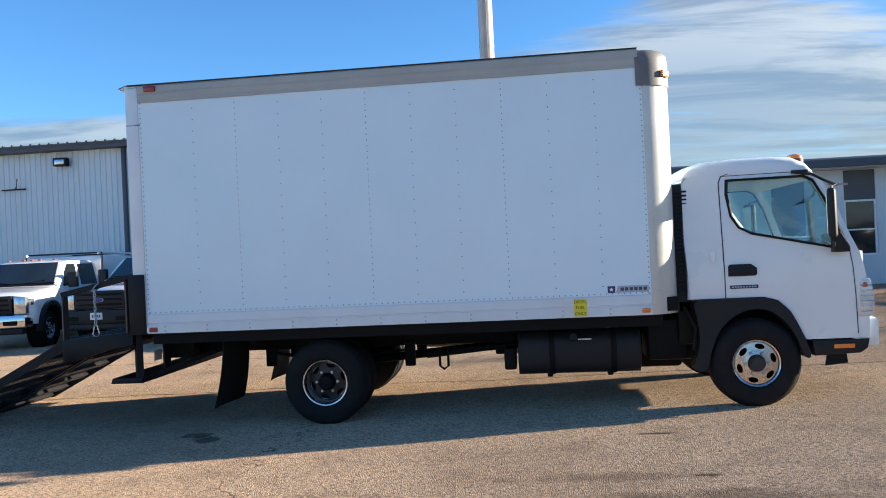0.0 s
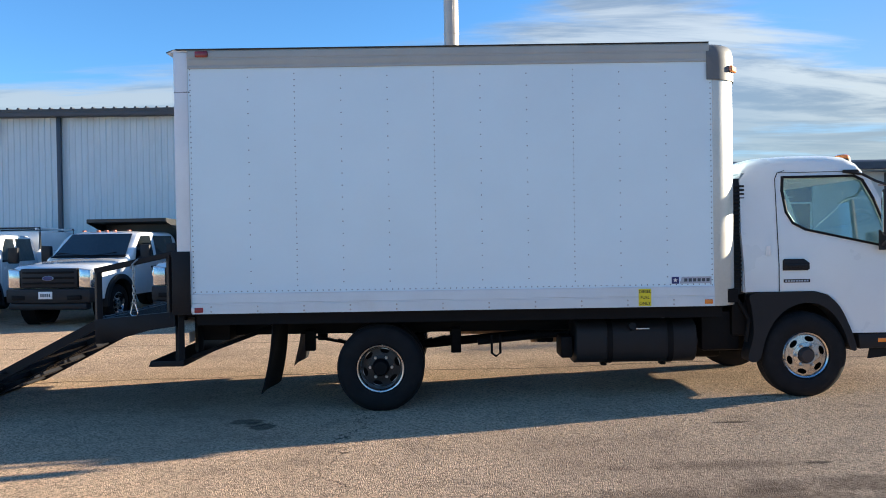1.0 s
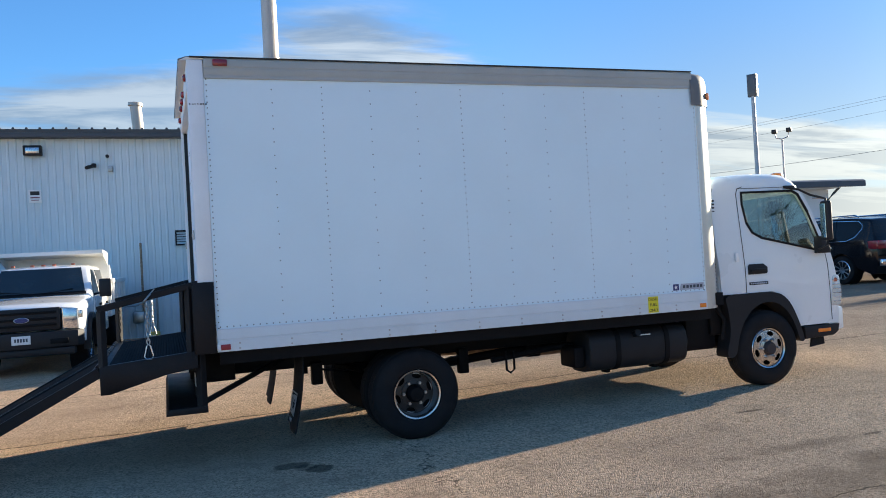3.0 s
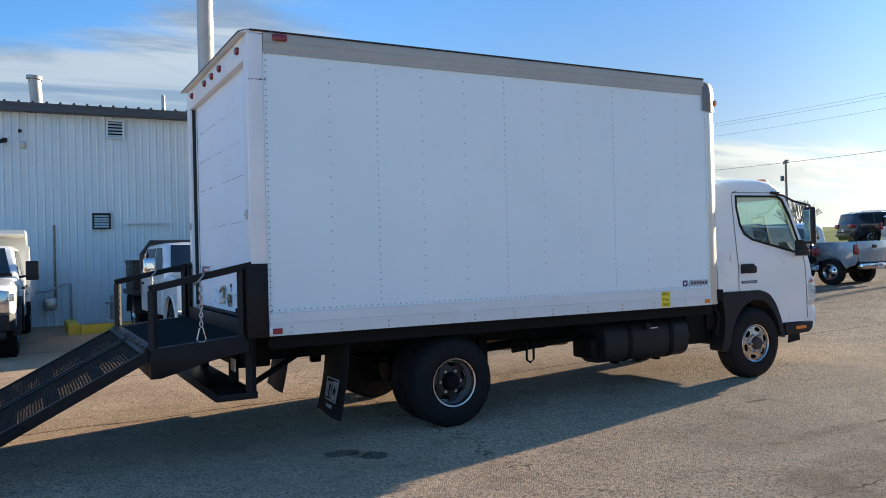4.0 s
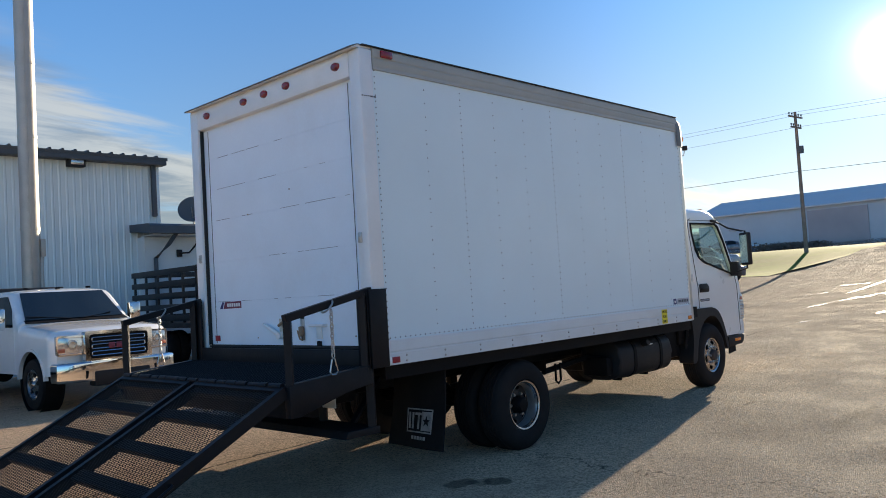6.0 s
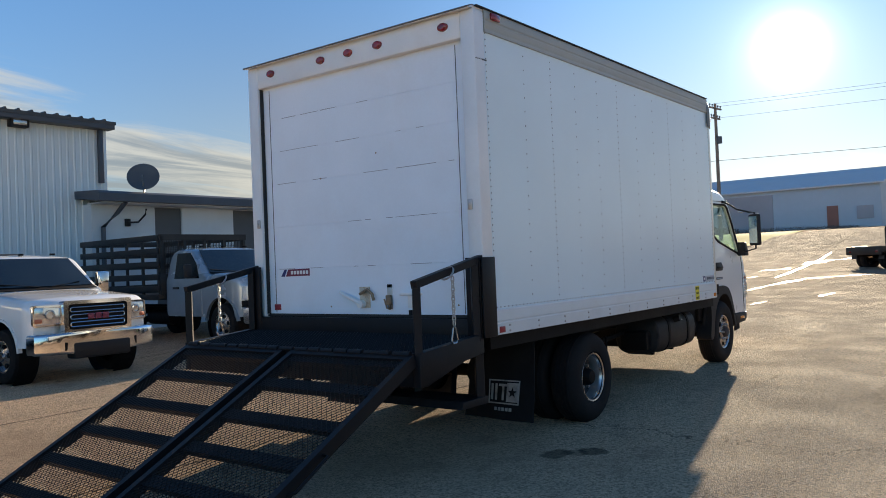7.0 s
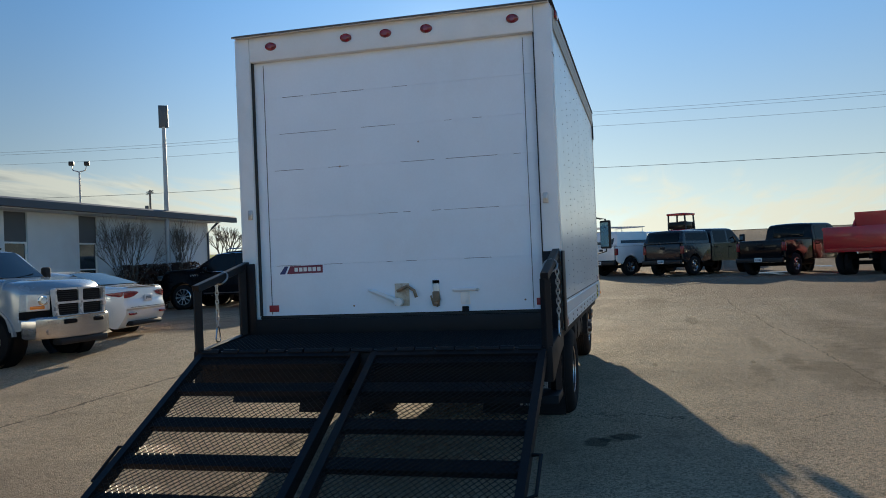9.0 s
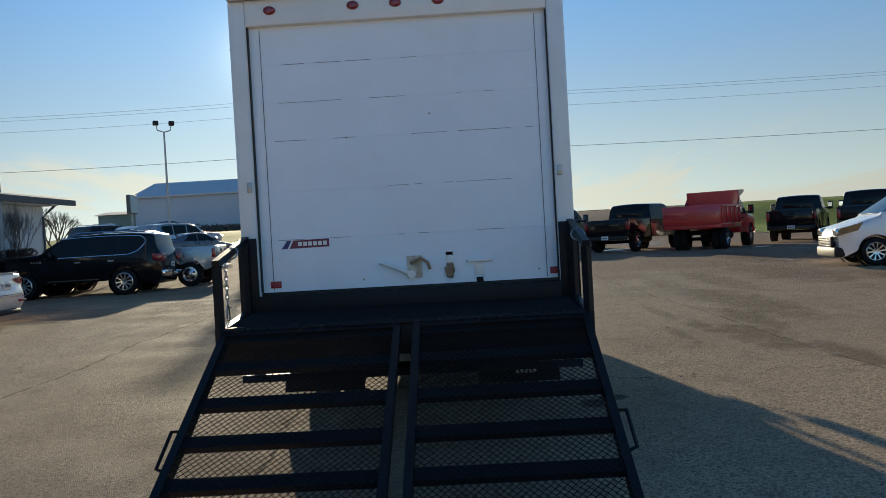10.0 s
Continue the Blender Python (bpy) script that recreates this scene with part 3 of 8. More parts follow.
def beam(bm, p, q, w, h, bev=0.0):
    """A square bar from p to q, w wide and h deep."""
    p, q = Vector(p), Vector(q)
    u, v, d = basis(q - p)
    c = [(-w / 2, -h / 2), (w / 2, -h / 2), (w / 2, h / 2), (-w / 2, h / 2)]
    a = [bm.verts.new(p + u * i + v * j) for i, j in c]
    b = [bm.verts.new(q + u * i + v * j) for i, j in c]
    fs = [bm.faces.new(a[::-1]), bm.faces.new(b)] + [bm.faces.new((a[i], a[(i + 1) % 4], b[(i + 1) % 4], b[i])) for i in range(4)]
    if bev:
        bmesh.ops.bevel(bm, geom=list({e for f in fs for e in f.edges}), offset=bev, segments=1, affect="EDGES")


def sheet(bm, grid):
    """A surface through rows of points."""
    vs = [[bm.verts.new(p) for p in row] for row in grid]
    for r0, r1 in zip(vs, vs[1:]):
        for i in range(len(r0) - 1):
            bm.faces.new((r0[i], r0[i + 1], r1[i + 1], r1[i]))
    return vs


def thicken(bm, t):
    bmesh.ops.recalc_face_normals(bm, faces=bm.faces)
    bmesh.ops.solidify(bm, geom=list(bm.faces), thickness=t)


def arc(cx, cz, r, a0, a1, n):
    return [(cx + r * math.cos(radians(a0 + (a1 - a0) * i / n)), cz + r * math.sin(radians(a0 + (a1 - a0) * i / n))) for i in range(n + 1)]


def words(name, text, size, material, m, parent=None, depth=0.001):
    """Lettering in the built-in font as a mesh."""
    cu = bpy.data.curves.new(name, "FONT")
    cu.body, cu.size, cu.align_x, cu.align_y, cu.extrude = text, size, "CENTER", "CENTER", depth
    tmp = new(name, cu)
    me = bpy.data.meshes.new_from_object(tmp.evaluated_get(bpy.context.evaluated_depsgraph_get()))
    bpy.data.objects.remove(tmp)
    me.materials.clear(); me.materials.append(material)
    me.transform(m)
    ob = new(name, me)
    if parent is not None:
        ob.parent = parent
    return ob


def rounded(pts, r):
    """A closed polygon with each corner turned into a short curve."""
    out = []
    n = len(pts)
    for i, p in enumerate(pts):
        p, a, b = Vector(p), Vector(pts[i - 1]), Vector(pts[(i + 1) % n])
        ka, kb = min(r, 0.42 * (a - p).length), min(r, 0.42 * (b - p).length)
        pa, pb = p + (a - p).normalized() * ka, p + (b - p).normalized() * kb
        for t in (0.0, 0.33, 0.67, 1.0):
            q = pa * (1 - t) ** 2 + p * 2 * t * (1 - t) + pb * t * t
            out.append((q.x, q.y))
    return out


def spans(poly, x):
    """Lowest and highest z at which the upright line at x meets a closed polygon."""
    zs = []
    for (x0, z0), (x1, z1) in zip(poly, poly[1:] + poly[:1]):
        if min(x0, x1) <= x <= max(x0, x1):
            zs += [z0, z1] if abs(x1 - x0) < 1e-9 else [z0 + (z1 - z0) * (x - x0) / (x1 - x0)]
    return min(zs), max(zs)


def ease(k):
    k = min(max(k, 0.0), 1.0)
    return k * k * (3 - 2 * k)


def gz(x, y):
    """Height of the lot: it rises gently towards +x, climbs to the road past the verge, and dips towards the buildings."""
    u = min(x, 40.0)
    z = 0.011 * (max(u, -20) + 2) + 0.00045 * max(0.0, u - 3) ** 2 + 0.001 * max(0.0, u - 26) ** 2 - 0.0085 * min(max(y - 9, 0), 10)
    if x > 40:
        k = min((x - 40.0) / 16.0, 1.0)
        far = 2.866 + 0.0225 * (min(x, 95.0) - 56.0)
        if x < 56:
            z = z * (2 * k ** 3 - 3 * k * k + 1) + 1.12 * (k ** 3 - 2 * k * k + k) + 2.866 * (3 * k * k - 2 * k ** 3) + 0.36 * (k ** 3 - k * k)
        else:
            z = far
    z -= 0.09 * math.exp(-((x + 1.8) ** 2 + (y - 17.0) ** 2) / 9)
    z += 0.12 * math.exp(-((x - 6.5) ** 2 + (y - 19.2) ** 2) / 16)
    # the row of parked pickups stands in a shallow dip
    return z - 0.027 * min(max(x - 19.0, 0.0), 14.0) * (1 - ease((y - 6) / 8)) * (1 - ease((x - 38) / 16))


# ---- ground and setting ----
def build_ground():
    xs = [-400, -200, -100, -60, -40, -30, -24] + [-20 + i for i in range(0, 62)] + [44, 47, 50, 55, 60, 66, 74, 84, 96, 110, 130, 160, 200, 260, 340, 450, 600, 900, 1400]
    ys = [-900, -500, -300, -180, -110, -70, -45, -30, -20] + [-14 + 2 * i for i in range(0, 22)] + [32, 36, 42, 50, 60, 75, 95, 130, 180, 260, 400, 600, 900]
    bm = bmnew()
    sheet(bm, [[(x, y, gz(x, y)) for x in xs] for y in ys])
    g = part("ground", bm, M_ground, None, "pale chip-sealed asphalt lot with cracks and oil spots", smooth=60, kind="structure")
    tagged(g, category="asphalt lot")
    return g


def patch_on_ground(name, pts, material, label, category, lift=0.006, step=2.0, kind="structure"):
    """A sheet that lies on the ground inside a polygon's bounding strips (x ranges for each y)."""
    bm = bmnew()
    rows = []
    for y, x0, x1 in pts:
        k = 40
        rows.append([(x0 + (x1 - x0) * i / k, y, gz(x0 + (x1 - x0) * i / k, y) + lift) for i in range(k + 1)])
    sheet(bm, rows)
    return tagged(part(name, bm, material, None, label, smooth=60, kind=kind), category=category)


def strip_rows(y0, y1, n, fx0, fx1):
    return [(y0 + (y1 - y0) * i / n, fx0(y0 + (y1 - y0) * i / n), fx1(y0 + (y1 - y0) * i / n)) for i in range(n + 1)]


ground = build_ground()
# verge beyond the lot, the road past it and the field
patch_on_ground("grass_verge", strip_rows(18.3, 120, 80, lambda y: 37.8 + 16.5 * (1 - ease((y - 18.3) / 2.6)) + 0.3 * math.sin(y * 0.9), lambda y: 55), M_grass, "strip of short yellow-green winter grass beside the lot", "grass", 0.02)
patch_on_ground("grass_verge", strip_rows(-300, -9, 60, lambda y: 36 + 0.4 * math.sin(y * 0.8), lambda y: 55), M_grass, "strip of short yellow-green winter grass beside the lot", "grass", 0.02)
patch_on_ground("road", strip_rows(-300, 300, 60, lambda y: 55.6, lambda y: 60.5), M_road, "pale concrete road beyond the grass", "road", 0.03)
patch_on_ground("field", strip_rows(-900, 900, 60, lambda y: 61, lambda y: 1400), M_field, "brown winter field reaching the horizon", "field", 0.04)


def puddle(x0, y0, x1, y1, wide, seed):
    """A shallow film of water drawn out between two points, with a ragged rim."""
    rnd = random.Random(seed)
    ph = [rnd.uniform(0, 6.28) for _ in range(8)]
    a, b = Vector((x0, y0)), Vector((x1, y1))
    d = b - a
    n = Vector((-d.y, d.x)).normalized()
    k = 60
    left, right = [], []
    bm = bmnew()
    for i in range(k + 1):
        t = i / k
        body = math.sin(math.pi * min(1, max(0, t))) ** 0.6 * (0.55 + 0.45 * math.sin(5 * t * 2 + ph[0]))
        mid = 0.35 * wide * math.sin(7 * t + ph[1])
        for side, row, p in ((1, left, 2), (-1, right, 5)):
            w = wide * body * (1 + 0.35 * math.sin(23 * t + ph[p]) + 0.22 * math.sin(61 * t + ph[p + 1])) + 0.004
            c = a + d * t + n * (mid + side * max(w, 0.004))
            row.append(bm.verts.new((c.x, c.y, gz(c.x, c.y) + 0.006)))
    for i in range(k):
        bm.faces.new((left[i], left[i + 1], right[i + 1], right[i]))
    return tagged(part("puddle", bm, M_wet, None, "thin film of water, also standing in for sunlit glare", smooth=0, kind="structure"), category="puddle")


# films under and behind the pickup row stand in for sunlit ground glare
for i, p in enumerate(((31.8, 13.4, 36.6, 11.4, 0.45), (16.0, 11.2, 22.3, 10.9, 0.16), (22.6, 12.1, 40.0, 13.6, 0.10), (22.2, 10.85, 25.2, 8.8, 0.20), (22.4, 13.4, 24.0, 13.0, 0.10), (27.4, 14.1, 29.0, 13.1, 0.18), (13.4, 8.6, 14.6, 8.5, 0.07),
                       (24.6, 4.4, 23.4, 2.0, 0.40), (24.0, 1.4, 22.4, -1.6, 0.30), (22.4, -2.2, 20.4, -4.8, 0.35), (27.5, 3.5, 26.5, -2.0, 0.5), (18.0, -2.6, 17.4, -4.4, 0.18), (11.0, 9.6, 12.0, 9.5, 0.05),
                       (13.5, -0.4, 12.6, -1.5, 0.14), (34.0, -0.4, 31.0, -2.5, 0.5), (26.8, 2.0, 24.8, 1.0, 0.22))):
    puddle(*p, seed=i)


# ---- metal warehouse ----
WY = 23.6           # warehouse front wall


def warehouse():
    root = thing("warehouse", "white ribbed metal warehouse with a dark eave", "warehouse", kind="structure")
    x0, x1, zb, zt = -26.0, 3.0, -0.35, 5.30
    bm = bmnew(); box(bm, x0, x1, WY + 0.06, WY + 18, zb, zt - 0.02)
    part("wall", bm, M_siding, root)
    # ribbed siding sheets, each 0.92 m wide
    n = 32
    w = (x1 - x0) / n
    bm = bmnew()
    prof = [(0, 0)]
    for k in range(5):
        c = w * (k + 0.5) / 5
        prof += [(c - 0.034, 0), (c - 0.016, -0.016), (c + 0.016, -0.016), (c + 0.034, 0)]
    prof += [(w - 0.004, 0)]
    sheet(bm, [[(u, v, z) for u, v in prof] for z in (zb, zt)])
    sheet0 = part("siding_sheet", bm, M_siding, root, smooth=20)
    sheet0.location = (x0, WY + 0.03, 0)
    for i in range(1, n):
        o = new("siding_sheet", sheet0.data); o.parent = root; o.location = (x0 + i * w, WY + 0.03, 0)
    bm = bmnew(); box(bm, x0 - 0.2, x1 + 0.12, WY - 0.32, WY + 0.05, zt, zt + 0.20, 0.01)
    part("eave_gutter", bm, M_trim_blue, root, "dark blue-grey eave gutter")
    bm = bmnew()
    prism(bm, [(WY - 0.34, zt + 0.2), (WY + 9, zt + 1.1), (WY + 18.3, zt + 0.2), (WY + 18.3, zt + 0.12), (WY - 0.34, zt + 0.12)], "x", x0 - 0.2, x1 + 0.14)
    part("roof", bm, M_roof_dark, root)
    bm = bmnew()
    k = 0
    while x0 + 0.31 * k < x1 + 0.1:
        u = x0 + 0.31 * k
        prism(bm, [(u - 0.04, zt + 0.19), (u - 0.02, zt + 0.245), (u + 0.02, zt + 0.245), (u + 0.04, zt + 0.19)], "y", WY - 0.35, WY + 0.4)
        k += 1
    part("roof_ribs", bm, M_roof_dark, root)
    for x in (-12.55, 2.84):
        bm = bmnew(); box(bm, x - 0.06, x + 0.06, WY - 0.12, WY - 0.01, 0.0 if x < 0 else 3.9, zt, 0.012)
        part("downspout", bm, M_trim_blue, root, "dark blue-grey downspout")
    bm = bmnew(); box(bm, x1 - 0.09, x1 + 0.03, WY - 0.02, WY + 0.10, zb, zt, 0.006)
    part("corner_trim", bm, M_siding, root)
    for x, z in ((-14.6, 4.95), (-7.0, 4.97), (0.74, 5.25)):
        lt = bmnew(); box(lt, x - 0.22, x + 0.22, WY - 0.22, WY - 0.02, z - 0.13, z + 0.13, 0.02)
        o = part("wall_light", lt, M_plastic, root, "dark wall-mounted floodlight")
        lt = bmnew(); box(lt, x - 0.16, x + 0.16, WY - 0.235, WY - 0.215, z - 0.08, z + 0.07, 0.008)
        part("lens", lt, M_lens, o)
    # louvred vents
    for x, z, w_, h_, dark in ((-3.0, 4.97, 0.36, 0.42, False), (-3.38, 2.55, 0.36, 0.34, True)):
        v = bmnew()
        plate(v, [(x - w_ / 2 - 0.04, z - h_ / 2 - 0.04), (x + w_ / 2 + 0.04, z - h_ / 2 - 0.04), (x + w_ / 2 + 0.04, z + h_ / 2 + 0.04), (x - w_ / 2 - 0.04, z + h_ / 2 + 0.04)], [[(x - w_ / 2, z - h_ / 2), (x + w_ / 2, z - h_ / 2), (x + w_ / 2, z + h_ / 2), (x - w_ / 2, z + h_ / 2)]], "y", WY - 0.08, WY - 0.01)
        o = part("wall_vent", v, M_siding if not dark else M_plastic, root, "louvred wall vent")
        for k in range(5):
            s = bmnew(); zz = z - h_ / 2 + h_ * (k + 0.5) / 5
            prism(s, [(WY - 0.075, zz - 0.03), (WY - 0.065, zz - 0.03), (WY - 0.012, zz + 0.022), (WY - 0.022, zz + 0.022)], "x", x - w_ / 2, x + w_ / 2)
            part("slat", s, M_siding, o)
        s = bmnew(); box(s, x - w_ / 2, x + w_ / 2, WY - 0.008, WY + 0.002, z - h_ / 2, z + h_ / 2)
        part("backing", s, M_chassis, o)
    # camera, small boxes, sign, ledge
    s = bmnew(); box(s, -5.62, -5.50, WY - 0.16, WY - 0.0, 4.52, 4.62, 0.02); cyl(s, (-5.60, WY - 0.10, 4.55), (-5.72, WY - 0.34, 4.48), 0.05, n=12)
    part("security_camera", s, M_plastic, root, "small dark security camera")
    s = bmnew(); box(s, -5.22, -5.10, WY - 0.09, WY, 4.40, 4.56, 0.01); part("junction_box", s, M_steel, root)
    s = bmnew(); cyl(s, (-5.22, WY, 4.82), (-5.22, WY - 0.10, 4.82), 0.045, n=12); part("pipe_cap", s, M_plastic, root)
    s = bmnew(); box(s, -7.16, -6.86, WY - 0.035, WY - 0.02, 3.62, 3.96, 0.006)
    o = part("warning_sign", s, M_white_print, root, "small white notice with a dark pictogram")
    s = bmnew(); box(s, -7.12, -6.90, WY - 0.04, WY - 0.034, 3.82, 3.92); part("pictogram", s, M_ink, o)
    s = bmnew(); box(s, -7.12, -6.90, WY - 0.04, WY - 0.034, 3.74, 3.77); box(s, -7.10, -6.92, WY - 0.04, WY - 0.034, 3.68, 3.70); part("print_bar", s, M_maroon, o)
    s = bmnew(); box(s, -2.82, -1.70, WY - 0.06, WY, 2.47, 2.52, 0.006); part("ledge_trim", s, M_siding, root)
    s = bmnew(); box(s, -16.7, -15.9, WY - 0.05, WY + 0.0, 4.16, 4.20); tube(s, [(-16.3, WY - 0.04, 4.18), (-16.1, WY - 0.2, 4.2), (-16.05, WY - 0.2, 4.5)], 0.02)
    part("antenna", s, M_plastic, root, "thin dark wall antenna")
    # gas pipes and meter by the wall
    s = bmnew(); tube(s, [(-4.5, WY - 0.12, 2.45), (-4.5, WY - 0.12, 0.55), (-4.5, WY - 0.2, 0.4)], 0.03)
    part("conduit", s, M_rust, root, "rusty vertical pipe")
    s = bmnew(); tube(s, [(-5.1, WY - 0.2, 0.0), (-5.1, WY - 0.2, 0.75), (-4.65, WY - 0.2, 0.78), (-4.3, WY - 0.2, 0.95), (-4.15, WY - 0.2, 0.95), (-4.15, WY - 0.2, 0.0)], 0.028)
    box(s, -4.78, -4.48, WY - 0.34, WY - 0.10, 0.30, 0.62, 0.05)
    part("gas_meter", s, M_steel, root, "grey gas meter with its pipes")
    s = bmnew(); tube(s, [(-3.2, WY - 0.3, 0.0), (-3.2, WY - 0.3, 0.62)], 0.045, 10); tube(s, [(-3.36, WY - 0.3, 0.45), (-3.04, WY - 0.3, 0.45)], 0.05, 10)
    part("standpipe", s, M_steel, root, "short pipe with valves")
    # flue stack stands just in front of the wall
    f = thing("flue_stack", "tall galvanised round flue standing against the warehouse", "flue")
    s = bmnew(); cyl(s, (-0.97, 21.8, 1.9), (-0.97, 21.8, 11.5), 0.20, n=28)
    a = part("pipe", s, M_flue, f)
    for z in (3.3, 5.4, 7.1, 9.0):
        s = bmnew(); cyl(s, (-0.97, 21.8, z), (-0.97, 21.8, z + 0.06), 0.21, n=28); part("joint_band", s, M_flue, a)
    s = bmnew(); box(s, -1.03, -0.93, 21.575, 21.603, 1.9, 11.5, 0.006); part("seam", s, M_flue, a)
    s = bmnew(); cyl(s, (-0.97, 21.8, -0.12), (-0.97, 21.8, 1.9), 0.22, n=28); part("base_pipe", s, M_flue, f)
    s = bmnew(); tube(s, [(-0.76, 21.72, 2.75), (-0.80, 21.66, 2.5), (-0.80, 21.66, 0.2)], 0.045, 10); box(s, -0.81, -0.71, 21.62, 21.75, 2.7, 3.1, 0.01); part("side_pipe", s, M_flue, f)
    for x, y, r, h, lean in ((-4.5, 35.0, 0.22, 3.0, -0.20), (-1.66, WY + 0.7, 0.05, 0.6, 0)):
        v = thing("roof_stack", "short metal vent pipe on the roof", "vent pipe")
        s = bmnew(); cyl(s, (x, y, 5.35), (x + lean, y, 5.5 + h), r, n=18)
        p = part("pipe", s, M_flue, v)
        if r > 0.1:
            s = bmnew(); cyl(s, (x + lean - 0.01, y, 5.5 + h), (x + lean, y, 5.62 + h), r * 1.3, n=18); part("collar", s, M_flue, v)
    k = thing("parking_kerb", "yellow painted kerb in front of the warehouse", "kerb")
    bm = bmnew(); box(bm, -4.35, -4.10, 20.6, 22.6, -0.3, 0.10, 0.03); part("kerb_leg", bm, M_kerb, k)
    bm = bmnew(); box(bm, -4.095, -2.6, 20.6, 20.85, -0.3, 0.08, 0.03); part("kerb_leg", bm, M_kerb, k)


warehouse()


# ---- low office ----
OY = 23.2


def office():
    root = thing("office_building", "low white block office with grey window bays", "building", kind="structure")
    x0, x1, zt = 2.35, 19.1, 3.30
    bays = [(4.15, 5.0, 0), (6.75, 7.65, 0), (8.7, 9.55, 1), (11.65, 12.5, 1)]
    holes = [[(a, 0.9 if g else 0.2), (b, 0.9 if g else 0.2), (b, zt - 0.02), (a, zt - 0.02)] for a, b, g in bays]
    bm = bmnew(); plate(bm, [(x0, -0.3), (x1, -0.3), (x1, zt), (x0, zt)], holes, "y", OY, OY + 0.2)
    part("wall", bm, M_block, root)
    bm = bmnew(); box(bm, x0, x0 + 0.2, OY + 0.2, OY + 9, -0.3, zt); box(bm, x1 - 0.2, x1, OY + 0.2, OY + 9, -0.3, zt); box(bm, x0, x1, OY + 9, OY + 9.2, -0.3, zt)
    part("side_wall", bm, M_block, root)
    # block courses as shallow joints proud strips
    for i, (a, b, g) in enumerate(bays):
        bm = bmnew(); box(bm, a, b, OY + 0.06, OY + 0.12, 2.45 if g else 0.2, zt - 0.02)
        bay = part("bay_panel", bm, M_panel_grey, root, "dark grey infill panel")
        if g:
            bm = bmnew()
            plate(bm, [(a, 0.9), (b, 0.9), (b, 2.45), (a, 2.45)], [[(a + 0.05, 0.95), (b - 0.05, 0.95), (b - 0.05, 2.40), (a + 0.05, 2.40)]], "y", OY + 0.04, OY + 0.11)
            wf = part("window", bm, M_white_print, root, "office window with a white surround")
            bm = bmnew(); box(bm, a + 0.05, b - 0.05, OY + 0.07, OY + 0.085, 0.95, 2.40); part("pane", bm, M_mid_glass, wf)
            bm = bmnew(); box(bm, a + 0.05, b - 0.05, OY + 0.05, OY + 0.066, 1.6, 1.64); part("glazing_bar", bm, M_white_print, wf)
    bm = bmnew()
    z0, z1 = 3.34, 3.60
    prism(bm, [(OY - 0.75, z0), (OY - 0.75, z1 - 0.06), (OY - 0.65, z1), (OY + 9.6, z1 + 0.5), (OY + 9.6, z0 + 0.3), (OY + 0.1, z0 + 0.1), (OY - 0.60, z0)], "x", x0 - 0.2, x1 + 1.0)
    part("roof", bm, M_trim_blue, root, "dark blue-grey overhanging roof edge")
    bm = bmnew(); box(bm, x0, x1, OY - 0.58, OY + 0.18, z0 - 0.03, z0 - 0.004); part("soffit", bm, M_block, root)
    bm = bmnew(); tube(bm, [(2.95, OY - 0.6, z0), (2.9, OY - 0.3, z0 - 0.25), (2.62, OY - 0.07, z0 - 0.62), (2.62, OY - 0.07, -0.1)], 0.06, 8); part("downspout", bm, M_trim_blue, root)
    bm = bmnew(); tube(bm, [(x1 + 0.12, OY - 0.4, z0), (x1 + 0.02, OY - 0.22, z0 - 0.2), (x1 - 0.1, OY - 0.06, z0 - 0.42), (x1 - 0.1, OY - 0.06, 0)], 0.045, 8); part("downspout", bm, M_trim_blue, root)
    bm = bmnew(); box(bm, 3.25, 3.4, OY - 0.06, OY, 2.75, 2.95, 0.01); tube(bm, [(3.32, OY - 0.05, 2.85), (3.5, OY - 0.25, 2.85), (3.65, OY - 0.35, 3.05), (3.68, OY - 0.35, 3.2)], 0.025)
    part("pipe_bracket", bm, M_plastic, root)
    d = thing("satellite_dish", "grey round satellite dish on a post at the roof edge", "satellite dish")
    c = Vector((3.63, OY - 0.35, 4.0)); way = Vector((-0.55, -0.75, 0.45)).normalized()
    bm = bmnew(); lathe(bm, [(0, 0), (0.15, 0.012), (0.30, 0.05), (0.40, 0.10), (0.41, 0.10), (0.30, 0.022), (0.15, -0.008), (0, -0.02)], c, way, 28); part("reflector", bm, M_panel_grey, d, "weathered dark grey dish")
    bm = bmnew(); tube(bm, [c - way * 0.02, c - way * 0.12 + Vector((0, 0, -0.1)), Vector((c.x, c.y, 3.55))], 0.03); part("post", bm, M_steel, d)
    bm = bmnew(); tube(bm, [c - Vector((0, 0, 0.36)), c + way * 0.45 - Vector((0, 0, 0.15))], 0.015); part("feed_arm", bm, M_steel, d)


office()


